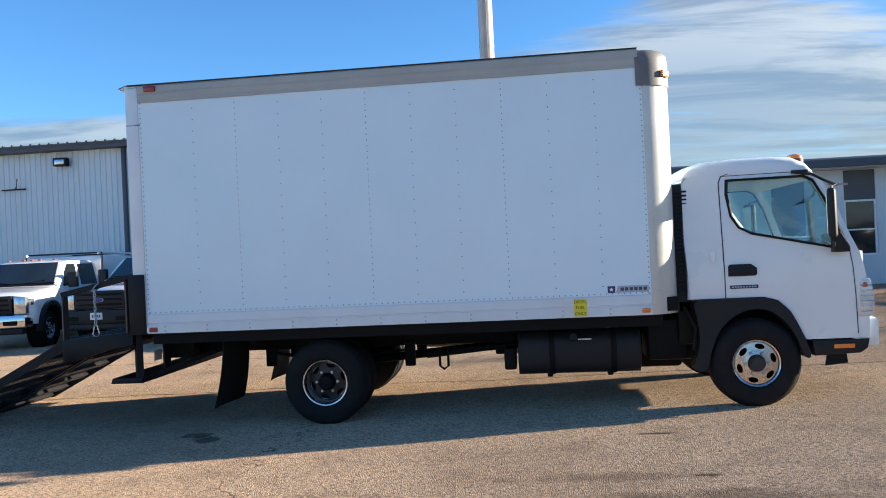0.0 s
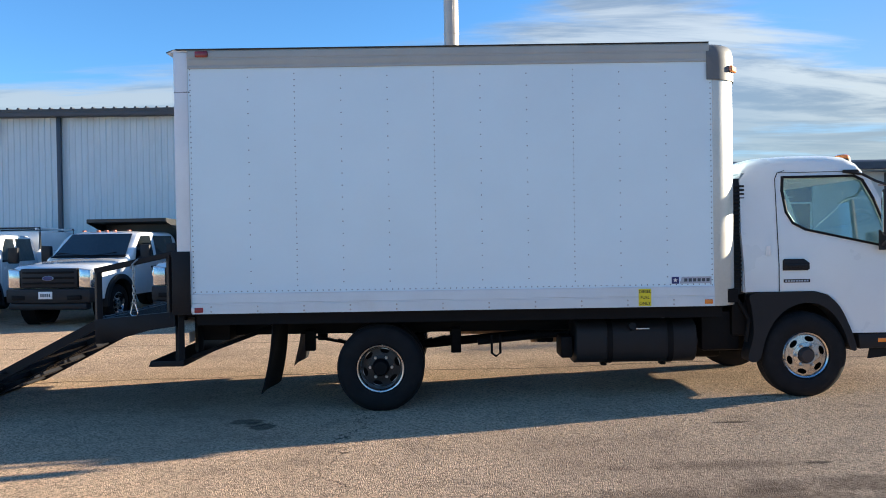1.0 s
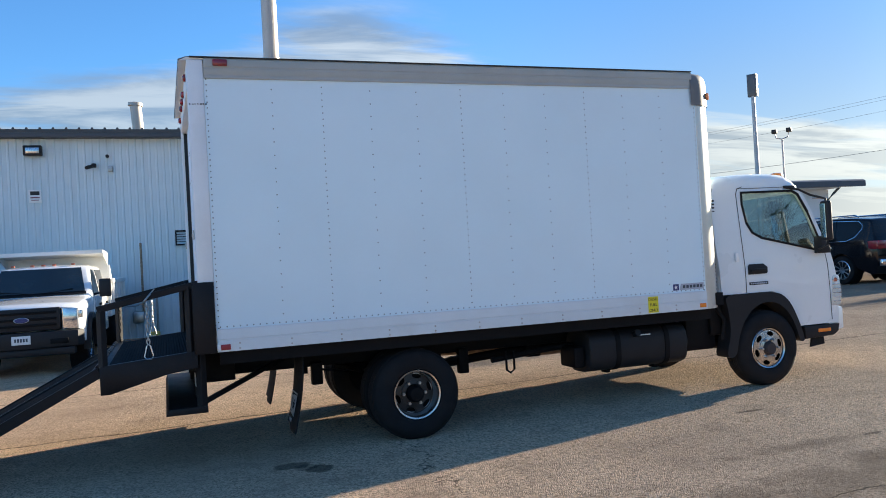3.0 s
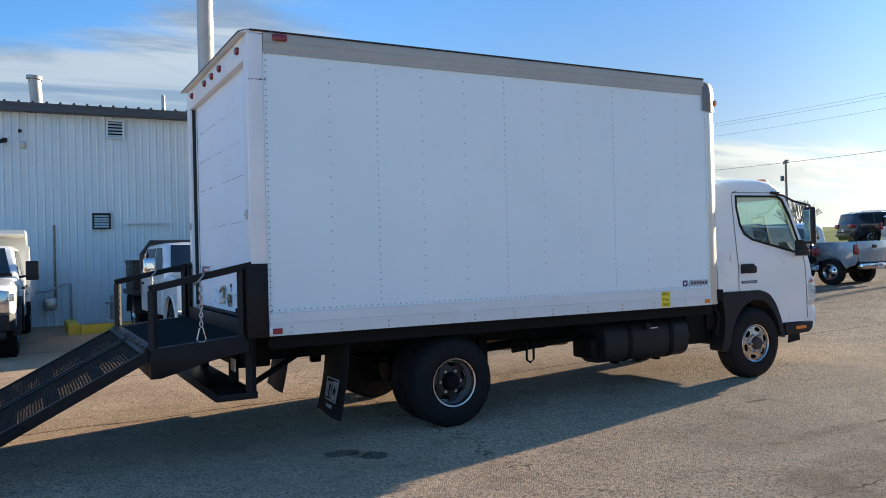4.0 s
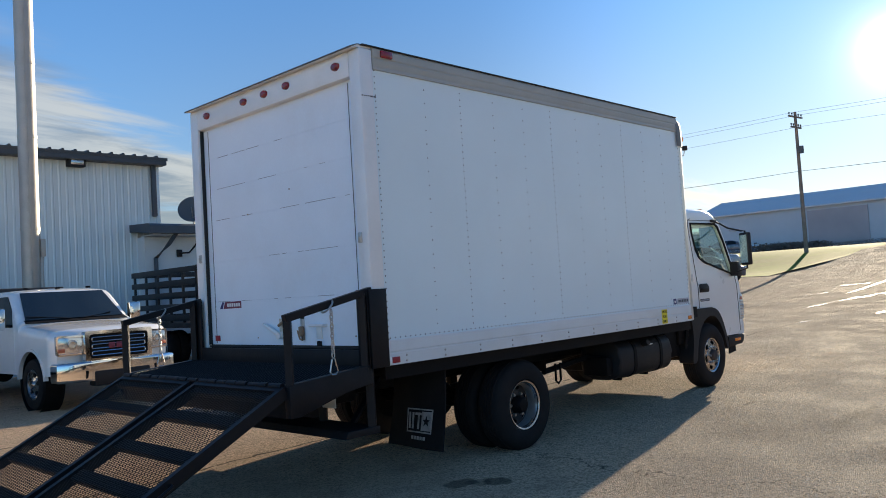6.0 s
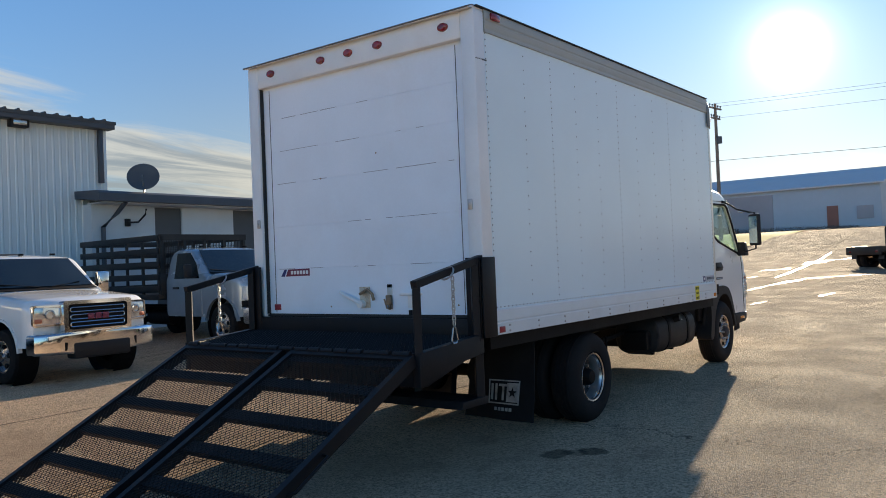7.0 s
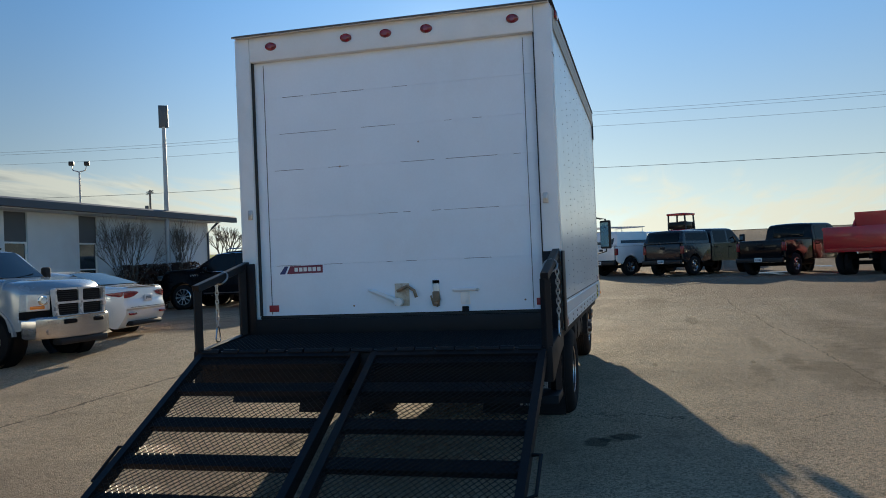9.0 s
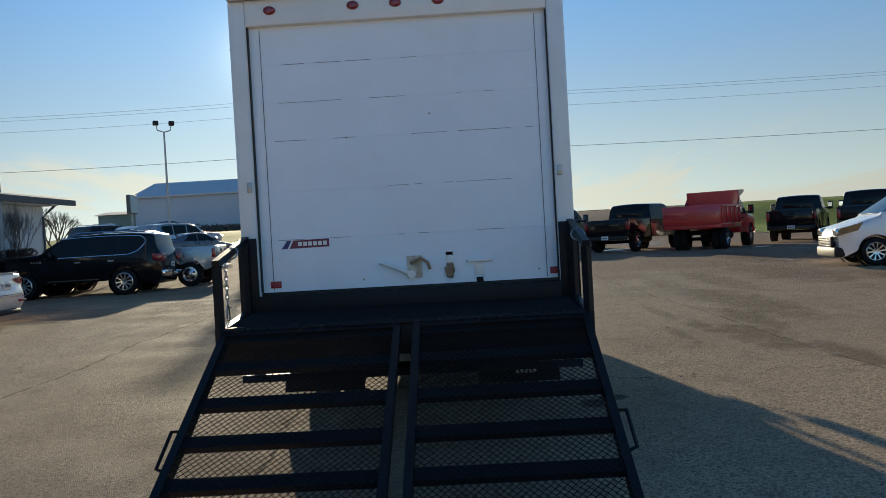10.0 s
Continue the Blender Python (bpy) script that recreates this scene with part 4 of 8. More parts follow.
def shrub(x, y, h, r, seed, name="bare_shrub", label="leafless twiggy shrub by the office wall", depth=5, r0=0.03, slim=1.0):
    rnd = random.Random(seed)
    root = thing(name, label, "shrub" if h < 3.45 else "tree")
    trunk, crown = bmnew(), bmnew()

    def grow(p, d, ln, rad, k):
        q = p + d * ln
        tube(trunk if k >= depth - 1 else crown, [p, (p + q) / 2 + Vector((rnd.uniform(-1, 1), rnd.uniform(-1, 1), 0)) * ln * 0.05, q], [rad, rad * 0.85, rad * 0.7], 5 if k > 2 else 3)
        if k <= 0:
            return
        for _ in range(3 if k > 1 else 2):
            e = (d + Vector((rnd.uniform(-1, 1), rnd.uniform(-1, 1), rnd.uniform(-0.25, 0.75))) * 0.62).normalized()
            grow(q, e, ln * rnd.uniform(0.62, 0.82), rad * 0.66, k - 1)

    n = 7 if h < 3.45 else 1
    for i in range(n):
        a = i * 2.4
        d = Vector((math.cos(a) * 0.45 * (r / h) * 2, math.sin(a) * 0.45 * (r / h) * 2, 1)).normalized() if n > 1 else Vector((0, 0, 1))
        grow(Vector((0.1 * math.cos(a), 0.1 * math.sin(a), 0)), d, h * (0.30 if n > 1 else 0.28), r0, depth - (1 if n > 1 else 0))
    part("trunk", trunk, M_bark, root); part("crown", crown, M_bark, root)
    root.matrix_basis = pose(x, y, gz(x, y)) @ Matrix.Diagonal((slim, slim, 1, 1))


shrub(12.25, 21.9, 3.3, 0.8, 3, r0=0.026, depth=6, slim=0.66)
shrub(15.95, 22.4, 3.2, 0.25, 5, r0=0.024, depth=6, slim=0.5)
shrub(29.6, 28.4, 3.5, 1.5, 8, "bare_tree", "leafless round-crowned tree beyond the office", 6, 0.09)


def hedge(x0, x1, y, h, seed):
    """Clipped winter hedge built of many small leaves."""
    rnd = random.Random(seed)
    vs, fs = [], []
    for i in range(5200):
        x, yy, z = rnd.uniform(x0, x1), y + rnd.gauss(0, 0.22), h * (rnd.random() ** 0.6)
        z += gz(x, y) - 0.05
        s = rnd.uniform(0.04, 0.09)
        a = Vector((rnd.uniform(-1, 1), rnd.uniform(-1, 1), rnd.uniform(-1, 1))).normalized() * s
        b = a.orthogonal().normalized() * s * 0.5
        c = Vector((x, yy, z)); k = len(vs)
        vs += [c - a, c + b, c + a, c - b]; fs.append((k, k + 1, k + 2, k + 3))
    me = bpy.data.meshes.new("hedge"); me.from_pydata(vs, [], fs); me.materials.append(M_hedge)
    tagged(new("hedge", me), "clipped red-brown winter hedge along the office wall", "hedge", kind="stuff")


hedge(13.1, 17.3, 22.75, 1.62, 4)


# ---- poles and wires ----
def light_pole(x, y, top, heads, label):
    root = thing("light_pole", label, "light pole")
    z0 = gz(x, y)
    bm = bmnew(); cyl(bm, (0, 0, 0), (0, 0, top - z0), 0.10 if heads == 1 else 0.075, 0.06 if heads == 1 else 0.05, 14); part("pole", bm, M_pole, root)
    bm = bmnew(); box(bm, -0.2, 0.2, -0.2, 0.2, -0.1, 0.05, 0.02); part("base", bm, M_road, root)
    h = top - z0
    if heads == 1:
        bm = bmnew(); prism(bm, [(-0.16, h - 0.05), (0.16, h - 0.05), (0.16, h + 0.72), (-0.16, h + 0.72)], "y", -0.14, 0.08, 0.03); o = part("lamp_head", bm, M_panel_grey, root, "grey box floodlight head")
        bm = bmnew(); box(bm, -0.13, 0.13, -0.155, -0.142, h, h + 0.67); part("lens", bm, M_lens, o)
    else:
        bm = bmnew(); tube(bm, [(-0.42, 0, h + 0.40), (-0.36, 0, h + 0.08), (0, 0, h - 0.03), (0.36, 0, h + 0.08), (0.42, 0, h + 0.40)], 0.035); part("bracket", bm, M_pole, root)
        for s in (-1, 1):
            bm = bmnew(); box(bm, s * 0.44 - 0.15, s * 0.44 + 0.15, -0.15, 0.15, h + 0.36, h + 0.62, 0.04); part("lamp_head", bm, M_plastic, root, "grey floodlight head")
    root.matrix_basis = pose(x, y, z0, 0, 0, 125 if heads == 1 else -60)


light_pole(15.48, 22.64, 6.6, 1, "tall grey light pole with one dark floodlight")
light_pole(36.2, 25.0, 8.4, 2, "slim dark light pole with two floodlights")
light_pole(32.8, 40.0, 7.9, 2, "slim dark light pole with two floodlights")


def utility_pole(x, y, h, arms, label="weathered wooden utility pole with crossarms", turn=25):
    root = thing("utility_pole", label, "utility pole")
    bm = bmnew(); cyl(bm, (0, 0, -0.2), (0, 0, h), 0.15, 0.10, 12); part("pole", bm, M_wood_pole, root)
    for k in range(arms):
        z = h - 0.35 - 0.75 * k
        bm = bmnew(); box(bm, -0.06, 0.06, -0.95 + 0.25 * k, 0.95 - 0.25 * k, z - 0.05, z + 0.05, 0.01); arm = part("crossarm", bm, M_wood_pole, root)
        for yy in (-0.85, -0.45, 0.45, 0.85):
            bm = bmnew(); lathe(bm, [(0, 0.2), (0.05, 0.19), (0.06, 0.12), (0.03, 0.06), (0.03, 0)], (0, yy * (1 - 0.22 * k), z + 0.07), (0, 0, 1), 10); part("insulator", bm, M_panel_grey, arm)
    bm = bmnew(); cyl(bm, (-0.30, 0.2, h * 0.70), (-0.30, 0.2, h * 0.70 + 0.5), 0.2, n=14); part("transformer", bm, M_panel_grey, root, "small grey can transformer")
    root.matrix_basis = pose(x, y, gz(x, y), 0, 0, turn)
    return root


utility_pole(50.4, 23.1, 10.0, 2, turn=83)
utility_pole(64.2, 56.5, 10.2 - gz(64.2, 56.5), 1, turn=-36)
utility_pole(45.1, 68.3, 11.0 - gz(45.1, 68.3), 2, turn=-16)
utility_pole(50.5, -52.0, 9.6, 2, turn=88)


def wire(a, b, sag, r=0.009):
    a, b = Vector(a), Vector(b)
    bm = bmnew()
    tube(bm, [a.lerp(b, i / 14) - Vector((0, 0, sag * 4 * (i / 14) * (1 - i / 14))) for i in range(15)], r, 5)
    o = part("power_line", bm, M_wire, None, "thin dark overhead power line")
    tagged(o, category="cable", group="power lines")


for dx, dz in ((-0.85, 0.02), (0.40, 0.0), (0.80, -0.78)):
    wire((50.4 + dx, 23.1, 12.25 + dz), (50.5 + dx, -52.0, 12.3 + dz), 0.7)
    wire((50.4 + dx, 23.1, 12.25 + dz), (45.1 + dx, 68.3, 12.3 + dz), 0.5)
wire((50.35, 23.1, 8.2), (50.5, -52, 7.9), 0.5, 0.016)
wire((50.35, 23.1, 8.2), (45.1, 68.3, 8.5), 0.4, 0.016)
wire((50.5, -52, 9.5), (50.5, -180, 9.9), 0.6, 0.02)
wire((50.5, -52, 12.0), (50.5, -180, 12.4), 0.6, 0.016)


# ---- far buildings ----
def hangar():
    root = thing("hangar", "long pale blue-grey metal hangar with a gable roof", "hangar")
    x0, x1, y0, y1 = 80.0, 94.6, 17.0, 45.4
    zb, ze, zr = 3.0, 7.75, 9.8
    xm = (x0 + x1) / 2
    bm = bmnew(); prism(bm, [(x0, zb), (x1, zb), (x1, ze), (xm, zr - 0.1), (x0, ze)], "y", y0, y1); part("wall", bm, M_hangar, root)
    for s in (0, 1):
        bm = bmnew()
        a, b = ((x0 - 0.4, ze - 0.05), (xm, zr)) if s == 0 else ((xm, zr), (x1 + 0.4, ze - 0.05))
        prism(bm, [a, b, (b[0], b[1] + 0.15), (a[0], a[1] + 0.15)], "y", y0 - 0.4, y1 + 0.4); part("roof", bm, M_hangar_roof, root, "pale metal roof slope")
    bm = bmnew(); box(bm, x0 - 0.15, x0 + 0.1, 27.2, 33.1, zb, 7.35); part("sliding_door", bm, M_hangar_red, root, "dull reddish-brown hangar door")
    bm = bmnew(); box(bm, x0 - 0.12, x0 + 0.1, 20.9, 21.95, zb, 5.75); part("door", bm, M_hangar_door, root, "small rust-red door")
    bm = bmnew(); box(bm, x0 - 0.12, x0 + 0.1, 17.7, 19.2, 4.3, 5.6); part("shutter", bm, M_hangar_red, root, "dull reddish-brown shutter")
    for a in (84.3, 86.9, 89.4):
        bm = bmnew(); box(bm, a, a + 0.7, y0 - 0.08, y0 + 0.05, zb, 7.2); part("door_edge", bm, M_panel_grey, root, "dark gap between the gable doors")
    b2 = thing("low_shed", "low green-grey shed beyond the road", "shed")
    bm = bmnew(); box(bm, 84, 90, 46.2, 51.6, 2.5, 6.2); part("wall", bm, mat("shed_wall", (0.20, 0.25, 0.22), 0.7, scale=0.4), b2)
    bm = bmnew(); prism(bm, [(83.6, 6.2), (90.4, 6.2), (87, 6.7)], "y", 46.0, 52.0); part("roof", bm, M_panel_grey, b2)
    sg = thing("roadside_sign", "dark square roadside sign on a post", "sign")
    bm = bmnew(); cyl(bm, (44.95, 30.9, gz(45, 31)), (44.95, 30.9, 4.3), 0.09); part("post", bm, M_pole, sg)
    bm = bmnew(); box(bm, 44.3, 45.6, 30.7, 30.98, 4.2, 5.5, 0.04); bd = part("board", bm, M_panel_grey, sg)
    bm = bmnew(); box(bm, 44.36, 45.54, 30.684, 30.698, 4.26, 5.44); part("sign_face", bm, M_block, bd, "blank pale grey face")


hangar()


def treeline(name, label, x, y0, y1, h, seed, n):
    """Far brush as a ragged mass of many small clumps."""
    rnd = random.Random(seed)
    vs, fs = [], []
    for i in range(n):
        y = rnd.uniform(y0, y1)
        xx = x + rnd.uniform(-4, 4)
        hh = h * (0.35 + 0.65 * abs(noise.noise(Vector((y * 0.06, seed, 0)))) * 1.6) * rnd.uniform(0.5, 1.0)
        z = gz(xx, y) + rnd.random() * hh
        s = min(h, 3.0) * rnd.uniform(0.03, 0.10)
        a = Vector((rnd.uniform(-1, 1), rnd.uniform(-1, 1), rnd.uniform(-1, 1))).normalized() * s
        b = a.orthogonal().normalized() * s * 0.7
        c = Vector((xx, y, z)); k = len(vs)
        vs += [c - a, c + b, c + a, c - b]; fs.append((k, k + 1, k + 2, k + 3))
    me = bpy.data.meshes.new(name); me.from_pydata(vs, [], fs); me.materials.append(M_treeline)
    tagged(new(name, me), label, "trees", kind="stuff")


treeline("roadside_brush", "dull reddish leafless brush along the hangar", 74, 18, 50, 0.7, 2, 9000)
treeline("brush_clump", "dark leafless thicket beside the hangar", 75, 30.5, 35.5, 2.0, 5, 3500)
treeline("far_trees", "far line of bare trees on the horizon", 520, -420, 500, 6.0, 3, 14000)


# ---- the box truck ----
YN, YF, YC = 7.0, 9.42, 8.21          # near side, far side and middle line of the body
XR, XP, XF, XE = -3.695, -3.57, 1.01, 1.26   # rear, rear post, panel front, front wall
truck = thing("box_truck", "white cab-over box truck with a black loading platform and mesh ramps", "box truck")


def both(y):
    return (y, 2 * YC - y)


def wheel(parent, x, yo, z, side, R, wid, steer=False, inner=None, name="wheel"):
    """One wheel. yo: its outer face; side -1 faces -y. Rim disc with tyre and hub under it."""
    way = (0, side, 0)
    rr = R * 0.56
    c = (x, yo, z)
    bm = bmnew()
    d0 = -0.015 if steer else -0.115          # the disc: bulging in front, dished behind
    k = R / 0.385
    n = 36
    lathe(bm, [(rr, -0.004), (rr - 0.010, 0.005), (rr - 0.022, -0.002), (rr - 0.028, -0.04 if not steer else -0.022), (rr - 0.034 * k, d0 - 0.004)], c, way, n)
    # disc with hand holes
    r_out, r_in = rr - 0.032 * k, 0.060 * k
    outer = [(x + r_out * math.cos(i * math.tau / n), z + r_out * math.sin(i * math.tau / n)) for i in range(n)]
    inn = [(x + r_in * math.cos(i * math.tau / 20), z + r_in * math.sin(i * math.tau / 20)) for i in range(20)]
    holes = [inn]
    for i in range(6):
        a = i * math.tau / 6 + 0.3
        cx, cz = x + 0.150 * k * math.cos(a), z + 0.150 * k * math.sin(a)
        ca, sa = math.cos(a), math.sin(a)
        holes.append([(cx + 0.024 * k * math.cos(q) * ca - 0.043 * k * math.sin(q) * sa, cz + 0.024 * k * math.cos(q) * sa + 0.043 * k * math.sin(q) * ca) for q in [j * math.tau / 12 for j in range(12)]])
    yd = yo + side * d0
    plate(bm, outer, holes, "y", yd + side * 0.006, yd - side * 0.006)
    for v in bm.verts:         # the disc bulges towards its middle
        q = math.hypot(v.co.x - x, v.co.z - z)
        if q < r_out - 0.002:
            v.co.y += side * (0.022 if steer else 0.03) * (1 - q / r_out)
    rim = part(name, bm, M_chrome if steer else M_rim_dark, parent, "polished steel wheel" if steer else "dull steel wheel with a bright lip")
    if not steer:
        bm = bmnew(); lathe(bm, [(rr + 0.001, -0.006), (rr - 0.006, 0.007), (rr - 0.018, 0.004), (rr - 0.024, -0.012), (rr - 0.030, -0.03)], c, way, n); part("rim_lip", bm, M_chrome, rim, "bright rim lip")
        bm = bmnew(); lathe(bm, [(rr - 0.029, -0.029), (rr - 0.034, -0.05), (rr - 0.036 * k, d0 + 0.002), (rr - 0.05 * k, d0 + 0.004)], c, way, n); part("rim_dish", bm, M_dish, rim, "dished bright rim well")
    bm = bmnew()
    lathe(bm, [(rr - 0.006, -0.01), (rr + 0.006, 0.012), (rr + 0.02, 0.018), (R * 0.80, 0.022), (R * 0.90, 0.012), (R * 0.955, -0.004), (R * 0.985, -0.022), *[(R + dr, -0.04 - (wid - 0.08) * (j + f) / 5) for j in range(5) for f, dr in ((0.06, 0.0), (0.12, 0.006), (0.80, 0.006), (0.88, -0.002))], (R * 0.97, -wid + 0.01), (R * 0.8, -wid - 0.01), (rr, -wid)], c, way, 48)
    part("tyre", bm, M_rubber, rim, "worn black tyre")
    bm = bmnew()
    hr = 0.066 * k if steer else 0.070 * k
    lathe(bm, [(hr + 0.01, d0 - 0.01), (hr, d0 + (0.05 if steer else 0.09)), (hr * 0.8, d0 + (0.065 if steer else 0.11)), (0, d0 + (0.068 if steer else 0.115))], c, way, 20)
    part("hub", bm, M_hub if steer else M_chassis, rim)
    bm = bmnew(); lathe(bm, [(0.118 * k, d0 + 0.002), (0.114 * k, d0 + (0.020 if steer else 0.024)), (0.080 * k, d0 + (0.026 if steer else 0.030)), (0.066 * k, d0 + 0.02)], c, way, n); part("nut_ring", bm, M_chrome if steer else M_rim_dark, rim)
    for i in range(6):
        a = i * math.tau / 6
        bm = bmnew()
        p = Vector((x + 0.098 * k * math.cos(a), yo + side * (d0 + 0.022), z + 0.098 * k * math.sin(a)))
        cyl(bm, p, p + Vector((0, side * 0.03, 0)), 0.016 * k, 0.013 * k, 6)
        part("wheel_nut", bm, M_steel, rim)
    bm = bmnew()      # back of the rim, so that the holes look into the dark
    lathe(bm, [(0, -wid * 0.72), (rr, -wid * 0.72), (rr, -wid * 0.66)], c, way, n)
    part("brake_drum", bm, M_chassis, rim)
    return rim


def cargo_box():
    # side walls
    for y, s, nm in ((YN, 1, "side_panel"), (YF, -1, "side_panel")):
        bm = bmnew(); box(bm, XP, XF, min(y, y + s * 0.03), max(y, y + s * 0.03), 1.06, 3.06)
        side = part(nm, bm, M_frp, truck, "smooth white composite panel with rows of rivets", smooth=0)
        # rivets, built as small domes
        vs, fs = [], []
        rnd = random.Random(7)

        def rivet(x, z, r=0.0055):
            k = len(vs)
            for i in range(6):
                a = i * math.tau / 6
                vs.append((x + r * math.cos(a), y - s * 0.0005, z + r * math.sin(a)))
            for i in range(6):
                a = i * math.tau / 6
                vs.append((x + r * 0.6 * math.cos(a), y - s * 0.0035, z + r * 0.6 * math.sin(a)))
            for i in range(6):
                j = (i + 1) % 6
                fs.append((k + i, k + j, k + 6 + j, k + 6 + i))
            fs.append(tuple(k + 6 + i for i in range(6)))

        for i in range(10):
            x = -3.05 + 0.4055 * i
            tight = i in (1, 4, 7)
            nz = 36 if tight else 18
            for j in range(nz):
                rivet(x + rnd.uniform(-0.001, 0.001), 1.115 + (3.02 - 1.115) * (j + 0.5) / nz + rnd.uniform(-0.002, 0.002))
        for j in range(44):
            z = 1.09 + (3.04 - 1.09) * j / 43
            rivet(XP + 0.018, z); rivet(XF - 0.018, z); rivet(XF + 0.022, z) if j % 2 else None
        for j in range(90):
            rivet(XP + 0.03 + (XF - XP - 0.06) * j / 89, 1.098)
        me = bpy.data.meshes.new("rivets"); me.from_pydata(vs, [], fs); me.materials.append(M_rivet)
        o = new("rivets", me); o.parent = side; tagged(o, "small dark rivet heads", kind="stuff")
        # rails
        bm = bmnew(); o_ = y - s * 0.012
        prism(bm, [(o_, 0.905), (o_, 0.985), (o_ + s * 0.004, 0.99), (o_ + s * 0.004, 0.998), (o_, 1.003), (o_ + s * 0.003, 1.075), (o_ + s * 0.008, 1.082), (y + s * 0.04, 1.082), (y + s * 0.04, 0.905)], "x", XP + 0.002, XE - 0.252)
        low = part("bottom_rail", bm, M_lowrail, truck, "painted aluminium lower rail", smooth=20)
        bm = bmnew()
        for i in range(12):
            x = -3.40 + 0.405 * i
            if x > XF - 0.05:
                break
            for z in (0.925, 0.965):
                cyl(bm, (x, o_ + s * 0.002, z), (x, o_ - s * 0.006, z), 0.009, 0.007, 8)
        part("rail_bolts", bm, M_steel, low, kind="stuff")
        bm = bmnew()
        prism(bm, [(o_, 3.045), (o_ - s * 0.001, 3.06), (o_ + s * 0.003, 3.068), (o_ + s * 0.003, 3.078), (o_, 3.086), (o_ - s * 0.001, 3.12), (o_ + s * 0.002, 3.126), (o_ + s * 0.002, 3.134), (o_ - s * 0.002, 3.142), (o_ - s * 0.002, 3.19), (o_ + s * 0.004, 3.205), (y + s * 0.05, 3.205), (y + s * 0.05, 3.045)], "x", XP + 0.002, XF - 0.03)
        part("roof_rail", bm, M_rail, truck, "weathered aluminium roof rail", smooth=20)
        bm = bmnew(); a_, b_ = sorted((o_ - s * 0.010, o_ + s * 0.02)); box(bm, XP - 0.1, XF - 0.03, a_, b_, 3.2065, 3.216, 0.003); part("roof_seal", bm, M_ink, truck)
    # rounded front corners
    for y, s in ((YN, 1), (YF, -1)):
        bm = bmnew()
        cy = y + s * 0.25
        pts = [(XF, y - s * 0.006)] + [(XF + 0.25 * math.sin(radians(a)), cy - s * 0.256 * math.cos(radians(a))) for a in range(6, 91, 6)]
        inner = [(p[0] - 0.01, p[1] + s * 0.02) for p in pts][::-1]
        prism(bm, pts + inner, "z", 0.905, 2.90)
        post = part("corner_post", bm, M_corner, truck, "rounded aluminium front corner")
        # cap with domed top
        bm = bmnew()
        rows = []
        for zz, k in ((2.885, 1.0), (2.90, 1.0), (3.05, 1.0), (3.12, 0.985), (3.165, 0.94), (3.19, 0.87), (3.205, 0.75), (3.207, 0.0)):
            x_, c_ = XF - 0.055, cy
            row = [(x_, y - s * 0.018 + s * (1 - k) * 0.25, zz)]
            row += [(XF + (0.262 * k) * math.sin(radians(a)), cy - s * 0.268 * k * math.cos(radians(a)), zz) for a in range(0, 91, 6)]
            rows.append(row)
        sheet(bm, rows)
        part("corner_cap", bm, M_cap, truck, "grey moulded roof corner cap", smooth=50)
        bm = bmnew(); a = radians(50)
        c = Vector((XF + 0.262 * math.sin(a), cy - s * 0.268 * math.cos(a), 2.99)); nrm = Vector((math.sin(a), -s * math.cos(a), 0)); tan = Vector((math.cos(a), s * math.sin(a), 0))
        beam(bm, c - tan * 0.055 + nrm * 0.01, c + tan * 0.055 + nrm * 0.01, 0.03, 0.055, 0.008)
        part("marker_lamp", bm, M_amber, truck, "amber corner marker lamp")
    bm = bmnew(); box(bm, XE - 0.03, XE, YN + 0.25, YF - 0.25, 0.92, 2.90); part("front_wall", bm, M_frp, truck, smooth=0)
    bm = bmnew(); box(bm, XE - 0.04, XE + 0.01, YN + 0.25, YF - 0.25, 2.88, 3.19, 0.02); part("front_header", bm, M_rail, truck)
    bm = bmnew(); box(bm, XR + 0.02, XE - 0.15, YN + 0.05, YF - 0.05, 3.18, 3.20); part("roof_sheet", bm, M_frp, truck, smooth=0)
    bm = bmnew(); box(bm, XR + 0.05, XE - 0.03, YN + 0.03, YF - 0.03, 0.93, 1.05); part("floor", bm, M_chassis, truck)
    # rear frame
    for y, s in ((YN, 1), (YF, -1)):
        bm = bmnew()
        a, b = sorted((y - s * 0.008, y + s * 0.115))
        box(bm, XR, XP, a, b, 0.91, 3.19, 0.012)
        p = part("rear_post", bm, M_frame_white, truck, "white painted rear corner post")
        bm = bmnew()
        a, b = sorted((y - s * 0.0095, y - s * 0.006))
        rnd = random.Random(3)
        for k in range(7):
            x = XR + 0.008 + 0.020 * k
            box(bm, x, x + rnd.uniform(0.008, 0.017), a, b, 2.836 + rnd.uniform(-0.002, 0.002), 2.844 + rnd.uniform(0, 0.005))
        part("scrape_mark", bm, M_ink, p)
        bm = bmnew(); a, b = sorted((y + s * 0.06, y + s * 0.10)); box(bm, XR - 0.012, XR, a, b, 1.79, 1.865, 0.006); box(bm, XR - 0.02, XR - 0.012, a + 0.012, b - 0.012, 1.815, 1.84, 0.003); part("latch_keeper", bm, M_steel, p)
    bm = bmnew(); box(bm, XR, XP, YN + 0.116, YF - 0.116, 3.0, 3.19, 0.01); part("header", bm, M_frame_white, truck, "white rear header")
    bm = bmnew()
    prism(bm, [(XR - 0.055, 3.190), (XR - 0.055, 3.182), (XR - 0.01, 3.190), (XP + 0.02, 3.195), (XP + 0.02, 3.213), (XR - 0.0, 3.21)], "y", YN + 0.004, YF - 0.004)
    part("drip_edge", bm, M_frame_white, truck)
